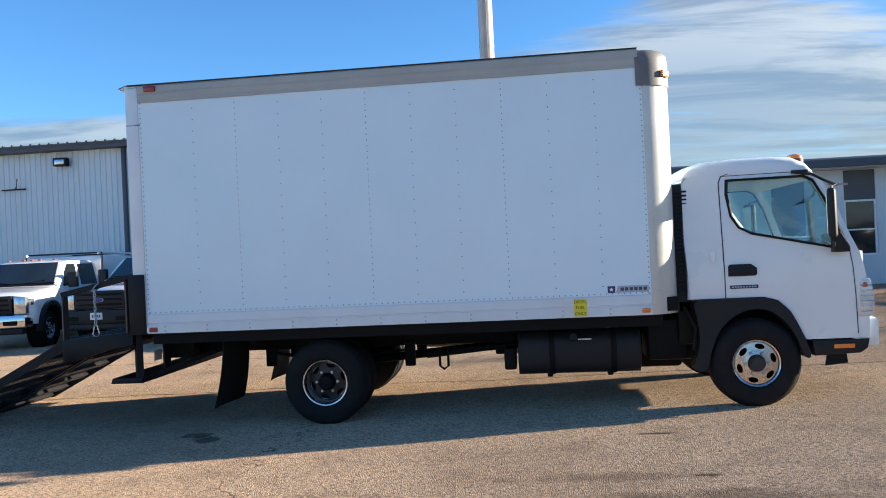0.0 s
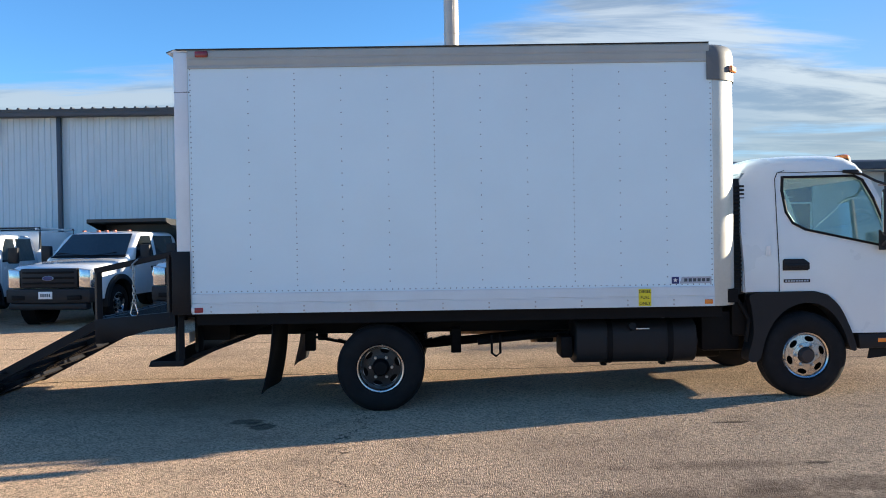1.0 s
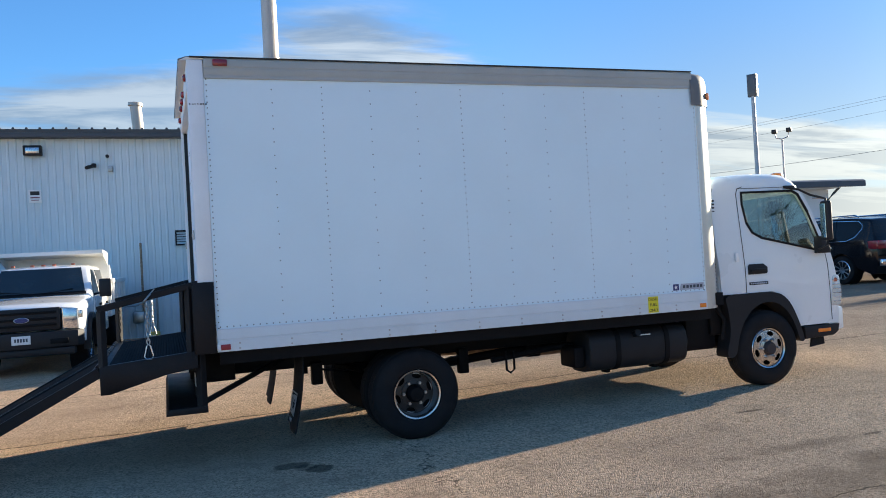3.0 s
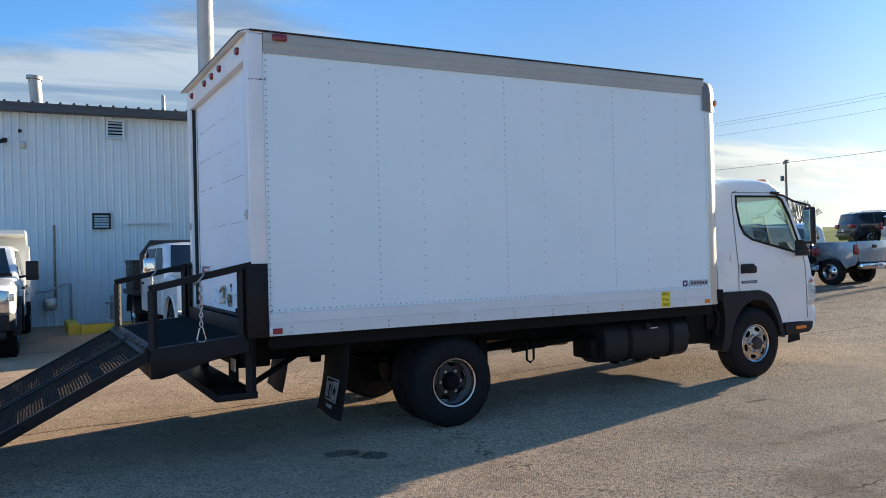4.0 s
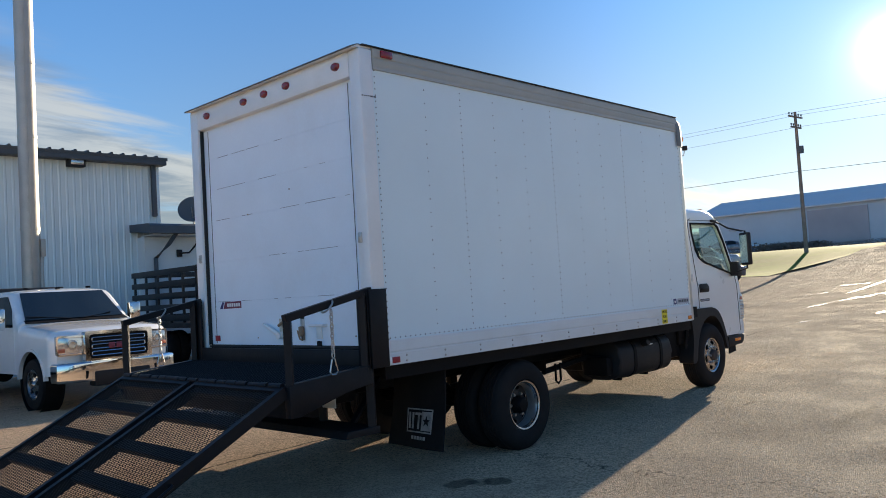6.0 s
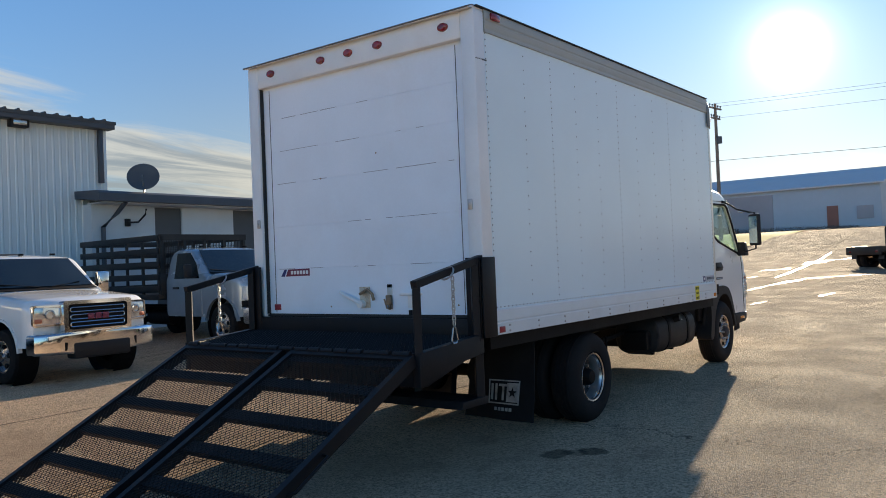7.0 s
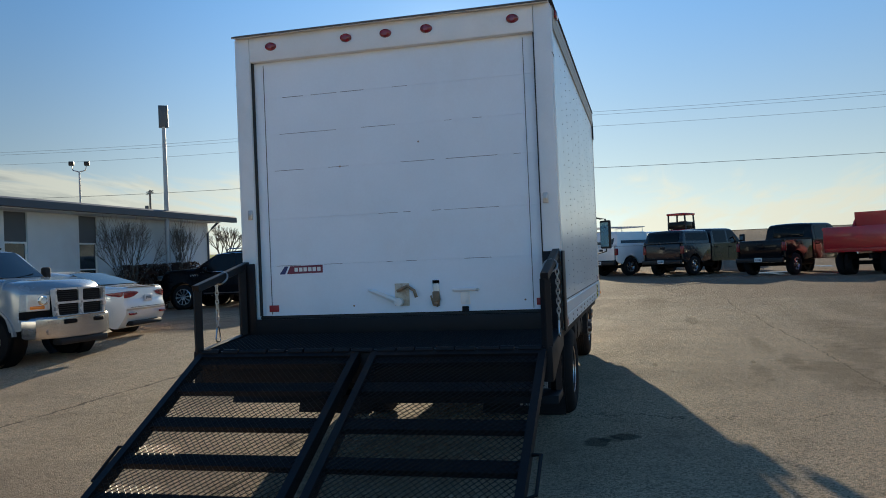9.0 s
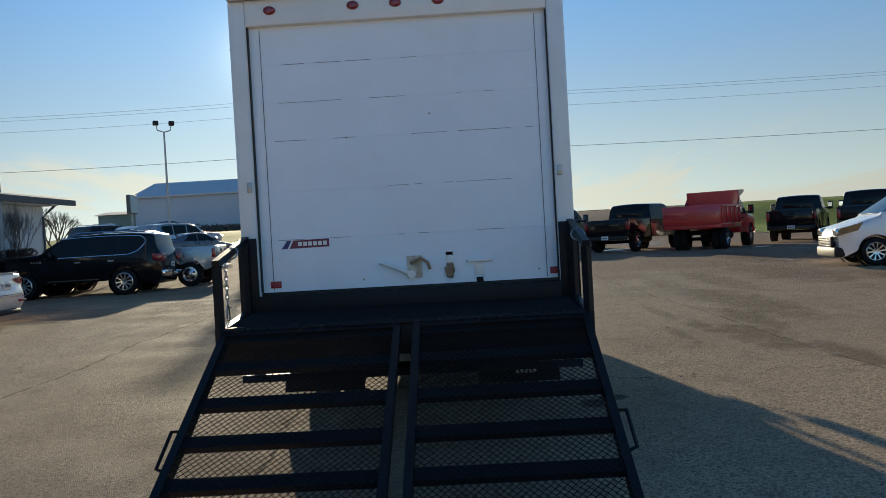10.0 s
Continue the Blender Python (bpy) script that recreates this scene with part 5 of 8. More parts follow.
    bm = bmnew(); prism(bm, [(XR - 0.056, 3.183), (XR - 0.06, 3.194), (XR - 0.0, 3.216), (XP + 0.02, 3.219), (XP + 0.02, 3.2135), (XR, 3.2105)], "y", YN + 0.002, YF - 0.002); part("roof_seal", bm, M_panel_grey, truck)
    for y in (7.26, 7.89, 8.20, 8.51, 9.12):
        bm = bmnew(); lathe(bm, [(0, 0.03), (0.6, 0.028), (0.9, 0.018), (1, 0.0)], (0, 0, 0), (-1, 0, 0), 20)
        for v in bm.verts:
            v.co = Vector((XR + v.co.x * 0.9, y + v.co.y * 0.046, 3.105 + v.co.z * 0.032))
        part("marker_lamp", bm, M_red_lamp, truck, "red oval marker lamp")
    # side lamps at the rear
    for y, s in ((YN, 1), (YF, -1)):
        bm = bmnew(); a, b = sorted((y - s * 0.035, y - s * 0.01)); box(bm, -3.50, -3.385, a, b, 3.14, 3.195, 0.012); part("marker_lamp", bm, M_red_lamp, truck, "red side marker lamp")
        bm = bmnew(); a, b = sorted((y - s * 0.022, y - s * 0.01)); box(bm, -3.545, -3.47, a, b, 0.918, 0.962, 0.005); r = part("reflector", bm, M_red_tape, truck, "red reflector")
        bm = bmnew(); box(bm, -3.572, -3.548, a, b, 0.92, 0.965, 0.003); part("reflector", bm, M_white_lens, truck)
        bm = bmnew(); box(bm, 0.92, 0.99, a, b, 0.925, 0.965, 0.005); part("reflector", bm, M_amber, truck, "amber reflector")
    # roll-up door in the rear opening
    zs = [1.045, 1.43, 1.79, 2.16, 2.44, 2.72, 3.005]
    for z0, z1 in zip(zs, zs[1:]):
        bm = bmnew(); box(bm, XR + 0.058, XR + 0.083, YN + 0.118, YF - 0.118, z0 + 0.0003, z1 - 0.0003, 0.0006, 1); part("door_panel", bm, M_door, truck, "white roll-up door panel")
    rnd = random.Random(21)
    for z in zs[1:-1]:
        for _ in range(7):
            y, ln = rnd.uniform(YN + 0.2, YF - 0.45), rnd.uniform(0.03, 0.26)
            bm = bmnew(); box(bm, XR + 0.0565, XR + 0.0585, y, y + ln, z - 0.0012, z + rnd.uniform(0.0008, 0.0022)); part("worn_joint", bm, M_panel_grey, truck, "dark worn stretch of the joint")
    for y in (YN + 0.115, YF - 0.125):
        bm = bmnew(); box(bm, XR + 0.025, XR + 0.057, y, y + 0.010 if y < YC else y + 0.013, 1.05, 3.0); part("door_seal", bm, M_ink, truck, "black door seal")
    for y in (YN + 0.20, YF - 0.205):
        bm = bmnew(); box(bm, XR + 0.054, XR + 0.0575, y, y + 0.004, 1.06, 2.98); part("door_stile", bm, M_panel_grey, truck)
    bm = bmnew(); box(bm, XR + 0.03, XR + 0.083, YN + 0.118, YF - 0.118, 1.03, 1.044); part("door_bottom_seal", bm, M_ink, truck)
    # hardware on the lowest panel
    xs = XR + 0.058
    bm = bmnew(); box(bm, xs - 0.006, xs - 0.0005, 8.115, 8.225, 1.10, 1.265, 0.002); lock = part("lock_plate", bm, M_stained, truck, "stained lock plate")
    bm = bmnew(); tube(bm, [(xs - 0.03, 8.19, 1.13), (xs - 0.035, 8.30, 1.18), (xs - 0.03, 8.42, 1.225)], [0.022, 0.016, 0.012], 8); cyl(bm, (xs, 8.19, 1.13), (xs - 0.05, 8.19, 1.13), 0.03, n=16); part("latch_lever", bm, M_white_lens, lock, "white latch lever")
    bm = bmnew(); tube(bm, [(xs - 0.03, 8.20, 1.21), (xs - 0.03, 8.12, 1.245), (xs - 0.03, 8.07, 1.21), (xs - 0.03, 8.055, 1.16)], 0.012, 8); part("latch_hook", bm, M_rust, lock)
    bm = bmnew(); box(bm, xs - 0.005, xs - 0.0005, 7.885, 7.935, 1.09, 1.28, 0.002); h2 = part("hasp", bm, M_steel, truck, "steel hasp")
    bm = bmnew(); box(bm, xs - 0.03, xs - 0.005, 7.885, 7.935, 1.12, 1.20, 0.008); tube(bm, [(xs - 0.02, 7.89, 1.19), (xs - 0.03, 7.88, 1.14), (xs - 0.02, 7.90, 1.09), (xs - 0.02, 7.93, 1.10), (xs - 0.03, 7.945, 1.17)], 0.007, 6); part("padlock", bm, M_rust, h2)
    bm = bmnew(); box(bm, xs - 0.005, xs - 0.0005, 7.885, 7.935, 1.255, 1.28, 0.001); part("hasp_plate", bm, M_ink, h2)
    bm = bmnew(); tube(bm, [(xs, 7.60, 1.205), (xs - 0.035, 7.605, 1.205), (xs - 0.035, 7.775, 1.205), (xs, 7.78, 1.205)], 0.011, 8); hd = part("pull_handle", bm, M_white_lens, truck, "white pull handle")
    bm = bmnew(); box(bm, xs - 0.008, xs - 0.0005, 7.66, 7.73, 1.10, 1.19, 0.003); part("handle_plate", bm, M_white_lens, hd)
    bm = bmnew(); box(bm, xs - 0.015, xs - 0.001, 7.67, 7.72, 0.97, 1.085, 0.004); part("pull_strap", bm, M_rubber, hd, "black pull strap")
    for y in (9.20, 7.14):
        bm = bmnew(); box(bm, xs - 0.006, xs - 0.0005, y - 0.04, y + 0.04, 1.08, 1.13, 0.002); part("reflector", bm, M_red_tape, truck, "red reflector")
    for y, z in ((8.62, 2.16), (8.55, 1.11), (7.26, 1.12), (8.0, 2.30)):
        bm = bmnew(); cyl(bm, (xs, y, z), (xs - 0.003, y, z), 0.007, n=8); part("rust_spot", bm, M_rust, truck)
    # maker's decals: a dark star block and a coloured bar
    def decal(side):
        if side == "rear":
            bm = bmnew(); prism(bm, [(9.145, 1.365), (9.10, 1.365), (9.07, 1.425), (9.10, 1.425)], "x", xs - 0.0025, xs - 0.0008); a = part("decal", bm, M_navy, truck, "faded maker's decal")
            bm = bmnew(); prism(bm, [(9.085, 1.365), (8.79, 1.368), (8.79, 1.428), (9.055, 1.425)], "x", xs - 0.0024, xs - 0.0008); part("decal_bar", bm, M_maroon, a)
            bm = bmnew()
            for i in range(6):
                y = 9.02 - i * 0.037
                box(bm, xs - 0.0036, xs - 0.0026, y - 0.028, y, 1.382, 1.412)
            part("print_bar", bm, M_white_print, a)
        else:
            bm = bmnew(); prism(bm, [(0.635, 1.105), (0.70, 1.105), (0.70, 1.165), (0.635, 1.165)], "y", YN - 0.002, YN - 0.0005); a = part("decal", bm, M_navy, truck, "blue maker's decal with a star")
            bm = bmnew(); pts = []
            for i in range(10):
                r = 0.022 if i % 2 == 0 else 0.009
                t = math.pi / 2 + i * math.tau / 10
                pts.append((0.667 + r * math.cos(t), 1.135 + r * math.sin(t)))
            prism(bm, pts, "y", YN - 0.003, YN - 0.0021); part("star", bm, M_white_print, a)
            bm = bmnew(); prism(bm, [(0.705, 1.105), (0.985, 1.105), (0.985, 1.165), (0.725, 1.165)], "y", YN - 0.0018, YN - 0.0005); part("decal_bar", bm, M_silver_print, a, "silver-grey bar")
            bm = bmnew()
            for i in range(6):
                x = 0.745 + i * 0.039
                box(bm, x, x + 0.028, YN - 0.0028, YN - 0.0019, 1.122, 1.150)
            part("print_bar", bm, M_trim_blue, a)

    decal("rear"); decal("side")
    bm = bmnew(); box(bm, 0.34, 0.45, YN - 0.0155, YN - 0.0125, 0.915, 1.065); st = part("fuel_sticker", bm, M_yellow, truck, "yellow fuel sticker with black words")
    for w_, z in (("DIESEL", 1.040), ("FUEL", 0.988), ("ONLY", 0.937)):
        words("lettering", w_, 0.037, M_ink, pose(0.395, YN - 0.0165, z, 90, 0, 0), st)


cargo_box()


def chassis():
    for y in (7.83, 8.52):
        bm = bmnew(); box(bm, -3.55, 2.4, y, y + 0.07, 0.62, 0.83, 0.008); part("chassis_rail", bm, M_chassis, truck)
    for i in range(13):
        x = -3.45 + i * 0.37
        bm = bmnew(); box(bm, x, x + 0.06, YN + 0.075, YF - 0.075, 0.83, 0.93); part("cross_sill", bm, M_chassis, truck)
    for y in (YN + 0.06, YF - 0.10):
        bm = bmnew(); box(bm, -3.55, 1.1, y, y + 0.04, 0.80, 0.915); part("skirt_rail", bm, M_chassis, truck)
    # axles, springs, shaft
    bm = bmnew(); cyl(bm, (-1.94, 7.3, 0.385), (-1.94, 9.12, 0.385), 0.06, n=14); lathe(bm, [(0, -0.2), (0.12, -0.17), (0.19, -0.05), (0.19, 0.05), (0.12, 0.17), (0, 0.2)], (-1.94, YC, 0.39), (1, 0, 0), 18); part("rear_axle", bm, M_chassis, truck)
    bm = bmnew(); cyl(bm, (1.91, 7.4, 0.40), (1.91, 9.0, 0.40), 0.05, n=12); part("front_axle", bm, M_chassis, truck)
    bm = bmnew(); cyl(bm, (-1.75, YC, 0.44), (-0.35, YC, 0.55), 0.045, n=14); cyl(bm, (-0.3, YC, 0.55), (1.0, YC, 0.62), 0.045, n=14); box(bm, -0.42, -0.25, YC - 0.1, YC + 0.1, 0.46, 0.75, 0.02); part("drive_shaft", bm, M_chassis, truck)
    for y in both(7.80):
        bm = bmnew()
        for k in range(4):
            pts = [(-1.94 + u * (0.72 - 0.13 * k), y, 0.50 - 0.018 * k + 0.10 * u * u) for u in (-1, -0.5, 0, 0.5, 1)]
            for p, q in zip(pts, pts[1:]):
                beam(bm, p, q, 0.07, 0.016)
        part("leaf_spring", bm, M_chassis, truck)
        for x, z in ((-1.30, 0.42), (-2.72, 0.46)):
            bm = bmnew(); box(bm, x, x + 0.10, y - 0.04, y + 0.04, z, 0.66, 0.01); part("spring_hanger", bm, M_chassis, truck)
    bm = bmnew(); tube(bm, [(-1.05, 7.55, 0.55), (-0.5, 7.55, 0.60), (-0.05, 7.6, 0.62)], 0.03); tube(bm, [(-0.92, 7.5, 0.62), (-0.92, 7.5, 0.45), (-0.88, 7.5, 0.42), (-0.84, 7.5, 0.45), (-0.84, 7.5, 0.62)], 0.012); part("brake_pipe", bm, M_chassis, truck)
    bm = bmnew(); tube(bm, [(0.9, 8.8, 0.5), (-0.6, 8.85, 0.5), (-1.2, 8.85, 0.52), (-1.8, 8.9, 0.66), (-2.4, 8.9, 0.60)], 0.045, 10); cyl(bm, (0.5, 8.82, 0.5), (-0.4, 8.84, 0.5), 0.13, n=16); part("exhaust", bm, M_rust, truck)
    # fuel tank with straps
    bm = bmnew()
    pr = [(7.22 + 0.25 + 0.25 * math.copysign(abs(math.cos(a)) ** 0.6, math.cos(a)), 0.57 + 0.205 * math.copysign(abs(math.sin(a)) ** 0.6, math.sin(a))) for a in [i * math.tau / 28 for i in range(28)]]
    prism(bm, pr, "x", -0.17, 0.93, 0.03); tank = part("fuel_tank", bm, M_plastic, truck, "black cylindrical fuel tank")
    for x in (0.11, 0.66):
        bm = bmnew(); prism(bm, [(7.47 + (u - 7.47) * 1.03, 0.57 + (v - 0.57) * 1.04) for u, v in pr], "x", x, x + 0.05); box(bm, x - 0.02, x + 0.03, 7.40, 7.50, 0.33, 0.37, 0.008); part("tank_strap", bm, M_chassis, tank)
    bm = bmnew(); cyl(bm, (0.33, 7.24, 0.70), (0.33, 7.17, 0.72), 0.032, n=14); part("filler_cap", bm, M_plastic, tank, "grey filler cap")
    bm = bmnew(); box(bm, 0.37, 0.49, 7.21, 7.215, 0.685, 0.695); part("tank_label", bm, M_white_print, tank)
    bm = bmnew(); box(bm, -0.30, -0.19, 7.30, 7.60, 0.42, 0.62, 0.02); part("filter_housing", bm, M_chassis, truck)
    bm = bmnew(); box(bm, 1.00, 1.36, 7.34, 7.75, 0.46, 0.83, 0.03); part("battery_box", bm, M_chassis, truck)
    bm = bmnew(); box(bm, 0.95, 1.42, 8.0, 8.8, 0.30, 0.95, 0.04); part("gearbox", bm, M_chassis, truck)
    bm = bmnew(); box(bm, 1.30, 2.60, 7.75, 8.70, 0.40, 1.00, 0.05); part("engine", bm, M_chassis, truck)
    bm = bmnew(); box(bm, 0.62, 0.70, 7.32, 7.36, 0.77, 0.82, 0.01); cyl(bm, (1.02, 7.33, 0.80), (1.02, 7.30, 0.80), 0.025, n=10); part("bracket", bm, M_steel, truck)
    # wheels
    wheel(truck, -1.94, 7.10, 0.385, -1, 0.385, 0.215); wheel(truck, -1.94, 7.385, 0.385, -1, 0.385, 0.215)
    wheel(truck, -1.94, 2 * YC - 7.10, 0.385, 1, 0.385, 0.215); wheel(truck, -1.94, 2 * YC - 7.385, 0.385, 1, 0.385, 0.215)
    wheel(truck, 1.91, 7.22, 0.425, -1, 0.385, 0.215, True); wheel(truck, 1.91, 2 * YC - 7.22, 0.425, 1, 0.385, 0.215, True)
    # mudflaps
    for y0 in (7.10, 2 * YC - 7.72):
        def on(u, v):
            k = max(0.0, (0.88 - v) / 0.70)
            return (-2.90 - 0.10 * k ** 1.6 + 0.05 * (u - y0) + 0.012 * math.sin((u - y0) * 9 + 3 * k), u, v)
        bm = bmnew()
        sheet(bm, [[on(y0 + 0.62 * j / 8 + 0.05 * (k / 10) ** 2 * (j / 8 - 0.5), 0.88 - 0.70 * k / 10) for j in range(9)] for k in range(11)]); thicken(bm, 0.008)
        mf = part("mudflap", bm, M_rubber, truck, "black rubber mudflap")
        if y0 < 8:
            bm = bmnew()
            def bar(u0, u1, v0, v1):
                a = [bm.verts.new(Vector(on(u, v)) - Vector((0.011, 0, 0))) for u, v in ((u0, v0), (u1, v0), (u1, v1), (u0, v1))]
                b = [bm.verts.new(Vector(on(u, v)) - Vector((0.014, 0, 0))) for u, v in ((u0, v0), (u1, v0), (u1, v1), (u0, v1))]
                bm.faces.new(a); bm.faces.new(b[::-1])
                for i in range(4):
                    bm.faces.new((a[i], a[(i + 1) % 4], b[(i + 1) % 4], b[i]))
            u0, u1, v0, v1 = 7.21, 7.50, 0.30, 0.485
            bar(u0, u1, v0, v0 + 0.010); bar(u0, u1, v1 - 0.010, v1); bar(u0, u0 + 0.010, v0, v1); bar(u1 - 0.010, u1, v0, v1)
            bar(u1 - 0.045, u1 - 0.025, v0 + 0.03, v1 - 0.03); bar(u1 - 0.085, u1 - 0.065, v0 + 0.03, v1 - 0.03)
            bar(u1 - 0.150, u1 - 0.132, v0 + 0.03, v1 - 0.03); bar(u1 - 0.175, u1 - 0.10, v1 - 0.048, v1 - 0.03)
            star = [(u0 + 0.062 + (0.042 if i % 2 == 0 else 0.017) * math.sin(i * math.tau / 10), v0 + 0.092 + (0.042 if i % 2 == 0 else 0.017) * math.cos(i * math.tau / 10)) for i in range(10)]
            bar(u0 + 0.012, u0 + 0.115, v0 + 0.02, v1 - 0.02)
            for k in range(5):
                bar(u0 + 0.06 + 0.035 * k, u0 + 0.085 + 0.035 * k, v0 - 0.05, v0 - 0.025)
            sb = bmnew(); lo, hi = [[sb.verts.new(Vector(on(u, v)) - Vector((d, 0, 0))) for u, v in star] for d in (0.0135, 0.0165)]
            sb.faces.new(lo); sb.faces.new(hi[::-1])
            for i in range(10):
                sb.faces.new((lo[i], lo[(i + 1) % 10], hi[(i + 1) % 10], hi[i]))
            part("star", sb, M_rubber, mf)
            part("mudflap_print", bm, M_flap_print, mf, "white printed bars and frame")


chassis()


# ---- cab ----
def lean(z):
    return max(0.0, z - 1.25) * 0.10


def cab():
    arch = [(2.34, 0.62), (2.31, 0.68), (2.22, 0.87), (2.12, 0.97), (2.0, 1.005), (1.45, 1.005)]
    outer = [(1.37, 1.005), (1.345, 1.55), (1.355, 2.02), (1.40, 2.09), (2.44, 2.10), (2.54, 2.04), (2.62, 1.87), (2.76, 1.50), (2.82, 1.36), (2.87, 1.10), (2.87, 0.62)] + arch
    hole = [(1.745, 2.045), (2.40, 2.05), (2.475, 2.01), (2.57, 1.83), (2.69, 1.50), (2.715, 1.42), (2.64, 1.405), (1.93, 1.565), (1.82, 1.625), (1.765, 1.72), (1.735, 1.92)]
    for s, y in ((1, 7.22), (-1, 2 * YC - 7.22)):
        bm = bmnew(); plate(bm, outer, [hole], "y", y, y + s * 0.045)
        bmesh.ops.bisect_plane(bm, geom=list(bm.verts) + list(bm.edges) + list(bm.faces), plane_co=(0, 0, 1.25), plane_no=(0, 0, 1))
        for v in bm.verts:
            v.co.y += s * lean(v.co.z)
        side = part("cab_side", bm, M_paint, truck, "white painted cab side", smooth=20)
        # door line, gasket, pane
        def strip(pts, w, proud, name, material, parent, closed=True, lab=""):
            bm = bmnew()
            q = [Vector((u, y - s * proud + s * lean(v), v)) for u, v in pts]
            seq = list(zip(q, q[1:] + q[:1])) if closed else list(zip(q, q[1:]))
            for a, b in seq:
                e = (b - a).normalized() * w * 0.4
                beam(bm, a - e, b + e, w if name == "door_seam" else 0.018, 0.005 if name == "door_seam" else w)
            return part(name, bm, material, parent, lab, smooth=0)
        strip([(1.675, 1.01), (1.675, 1.25), (1.675, 2.03), (1.70, 2.085), (1.76, 2.105)], 0.008, 0.0028, "door_seam", M_ink, side, False)
        strip([(1.70, 2.086), (2.43, 2.092)], 0.006, 0.0028, "door_seam", M_ink, side, False)
        strip([(2.735, 1.39), (2.752, 1.25), (2.765, 1.0), (2.77, 0.66)], 0.006, 0.0028, "door_seam", M_ink, side, False)
        g = [(u + (0.012 if u < 2.1 else -0.008) * -1, v) for u, v in hole]
        strip(hole, 0.021, 0.004, "window_gasket", M_rubber, side, True, "black rubber window gasket")
        bm = bmnew(); prism(bm, hole, "y", y + s * 0.018, y + s * 0.022)
        for v in bm.verts:
            v.co.y += s * lean(v.co.z)
        pane = part("window_pane", bm, M_pane, side, "green-tinted door glass", smooth=0)
        pane.visible_shadow = False
        # flap handle
        bm = bmnew(); hp = [(1.705, 1.195), (1.935, 1.195), (1.95, 1.21), (1.95, 1.262), (1.90, 1.30), (1.72, 1.30), (1.705, 1.285)]
        prism(bm, hp, "y", y - s * 0.002, y - s * 0.014, 0.006); h = part("door_handle", bm, M_plastic, side, "black door handle recess")
        bm = bmnew(); box(bm, 1.73, 1.92, min(y - s * 0.03, y - s * 0.015), max(y - s * 0.03, y - s * 0.015), 1.225, 1.25, 0.005); part("grip", bm, M_plastic, h)
        bm = bmnew(); a, b = sorted((y - s * 0.004, y - s * 0.001)); box(bm, 1.715, 1.955, a, b, 1.085, 1.115, 0.001); bd = part("badge", bm, M_ink, side, "dark model badge")
        bm = bmnew()
        for k in range(9):
            box(bm, 1.73 + 0.024 * k, 1.747 + 0.024 * k, min(y - s * 0.0055, y - s * 0.004), max(y - s * 0.0055, y - s * 0.004), 1.093, 1.107)
        part("print_bar", bm, M_silver_print, bd)
        bm = bmnew(); box(bm, 1.56, 1.60, *sorted((y - s * 0.003, y - s * 0.0005)), 1.33, 1.42, 0.002); part("patch", bm, M_white_lens, side)
        # black wheel arch flare and skirt
        fl = [(1.38, 1.0), (2.0, 1.0), (2.12, 0.965), (2.22, 0.865), (2.31, 0.675), (2.38, 0.46), (2.31, 0.46), (2.255, 0.65), (2.16, 0.80), (2.03, 0.895), (1.87, 0.905), (1.72, 0.845), (1.60, 0.72), (1.53, 0.56), (1.49, 0.37), (1.36, 0.37), (1.44, 0.62), (1.42, 0.85)]
        bm = bmnew(); prism(bm, rounded(fl, 0.11), "y", y - s * 0.022, y + s * 0.16); part("wheel_arch", bm, M_plastic, truck, "black plastic wheel arch flare")
        bm = bmnew(); prism(bm, [(2.385, 0.608), (2.86, 0.608), (2.84, 0.53), (2.78, 0.49), (2.40, 0.475)], "y", y - s * 0.012, y + s * 0.3, 0.008); sk = part("step_skirt", bm, M_plastic, truck, "dark lower step skirt")
        bm = bmnew(); a, b = sorted((y - s * 0.02, y - s * 0.0125)); box(bm, 2.56, 2.73, a, b, 0.535, 0.572, 0.005); part("side_repeater", bm, M_amber, sk, "amber side lamp")
        bm = bmnew(); prism(bm, [(2.52, 0.475), (2.68, 0.485), (2.69, 0.40), (2.50, 0.38)], "y", y + s * 0.04, y + s * 0.06); part("front_mudflap", bm, M_rubber, truck)
        bm = bmnew(); lathe(bm, [(0.475, -0.02), (0.48, 0.14), (0.47, 0.14), (0.465, -0.02)], (1.91, y + s * 0.12, 0.43), (0, s, 0), 36)
        for v in [v for v in bm.verts if v.co.z < 0.46]:
            bm.verts.remove(v)
        part("wheel_liner", bm, M_chassis, truck)
        # headlamp at the corner: a pale ribbed lens with a small reddish indicator behind it
        bm = bmnew(); prism(bm, rounded([(2.765, 0.80), (2.90, 0.80), (2.915, 0.95), (2.895, 1.13), (2.81, 1.13)], 0.03), "y", y - s * 0.008, y + s * 0.32, 0.012); hl = part("headlamp", bm, M_pale_lens, truck, "pale clear corner headlamp")
        for k in range(6):
            z = 0.84 + 0.045 * k
            bm = bmnew(); box(bm, 2.80, 2.918 - 0.02 * abs(k - 2.5) / 2.5, *sorted((y - s * 0.011, y + s * 0.10)), z, z + 0.012, 0.003); part("lens_rib", bm, M_lens, hl)
        bm = bmnew(); prism(bm, rounded([(2.815, 1.055), (2.86, 1.055), (2.86, 1.095), (2.83, 1.10)], 0.01), "y", y - s * 0.013, y + s * 0.03); part("indicator", bm, M_amber_dull, hl, "small dull reddish indicator")
    # roof with crowned section
    prof = [(1.355, 2.05), (1.375, 2.14), (1.43, 2.20), (1.55, 2.235), (1.85, 2.255), (2.15, 2.258), (2.35, 2.24), (2.46, 2.18), (2.515, 2.10), (2.54, 2.03)]
    bm = bmnew(); rows = []
    for x, zc in prof:
        row = []
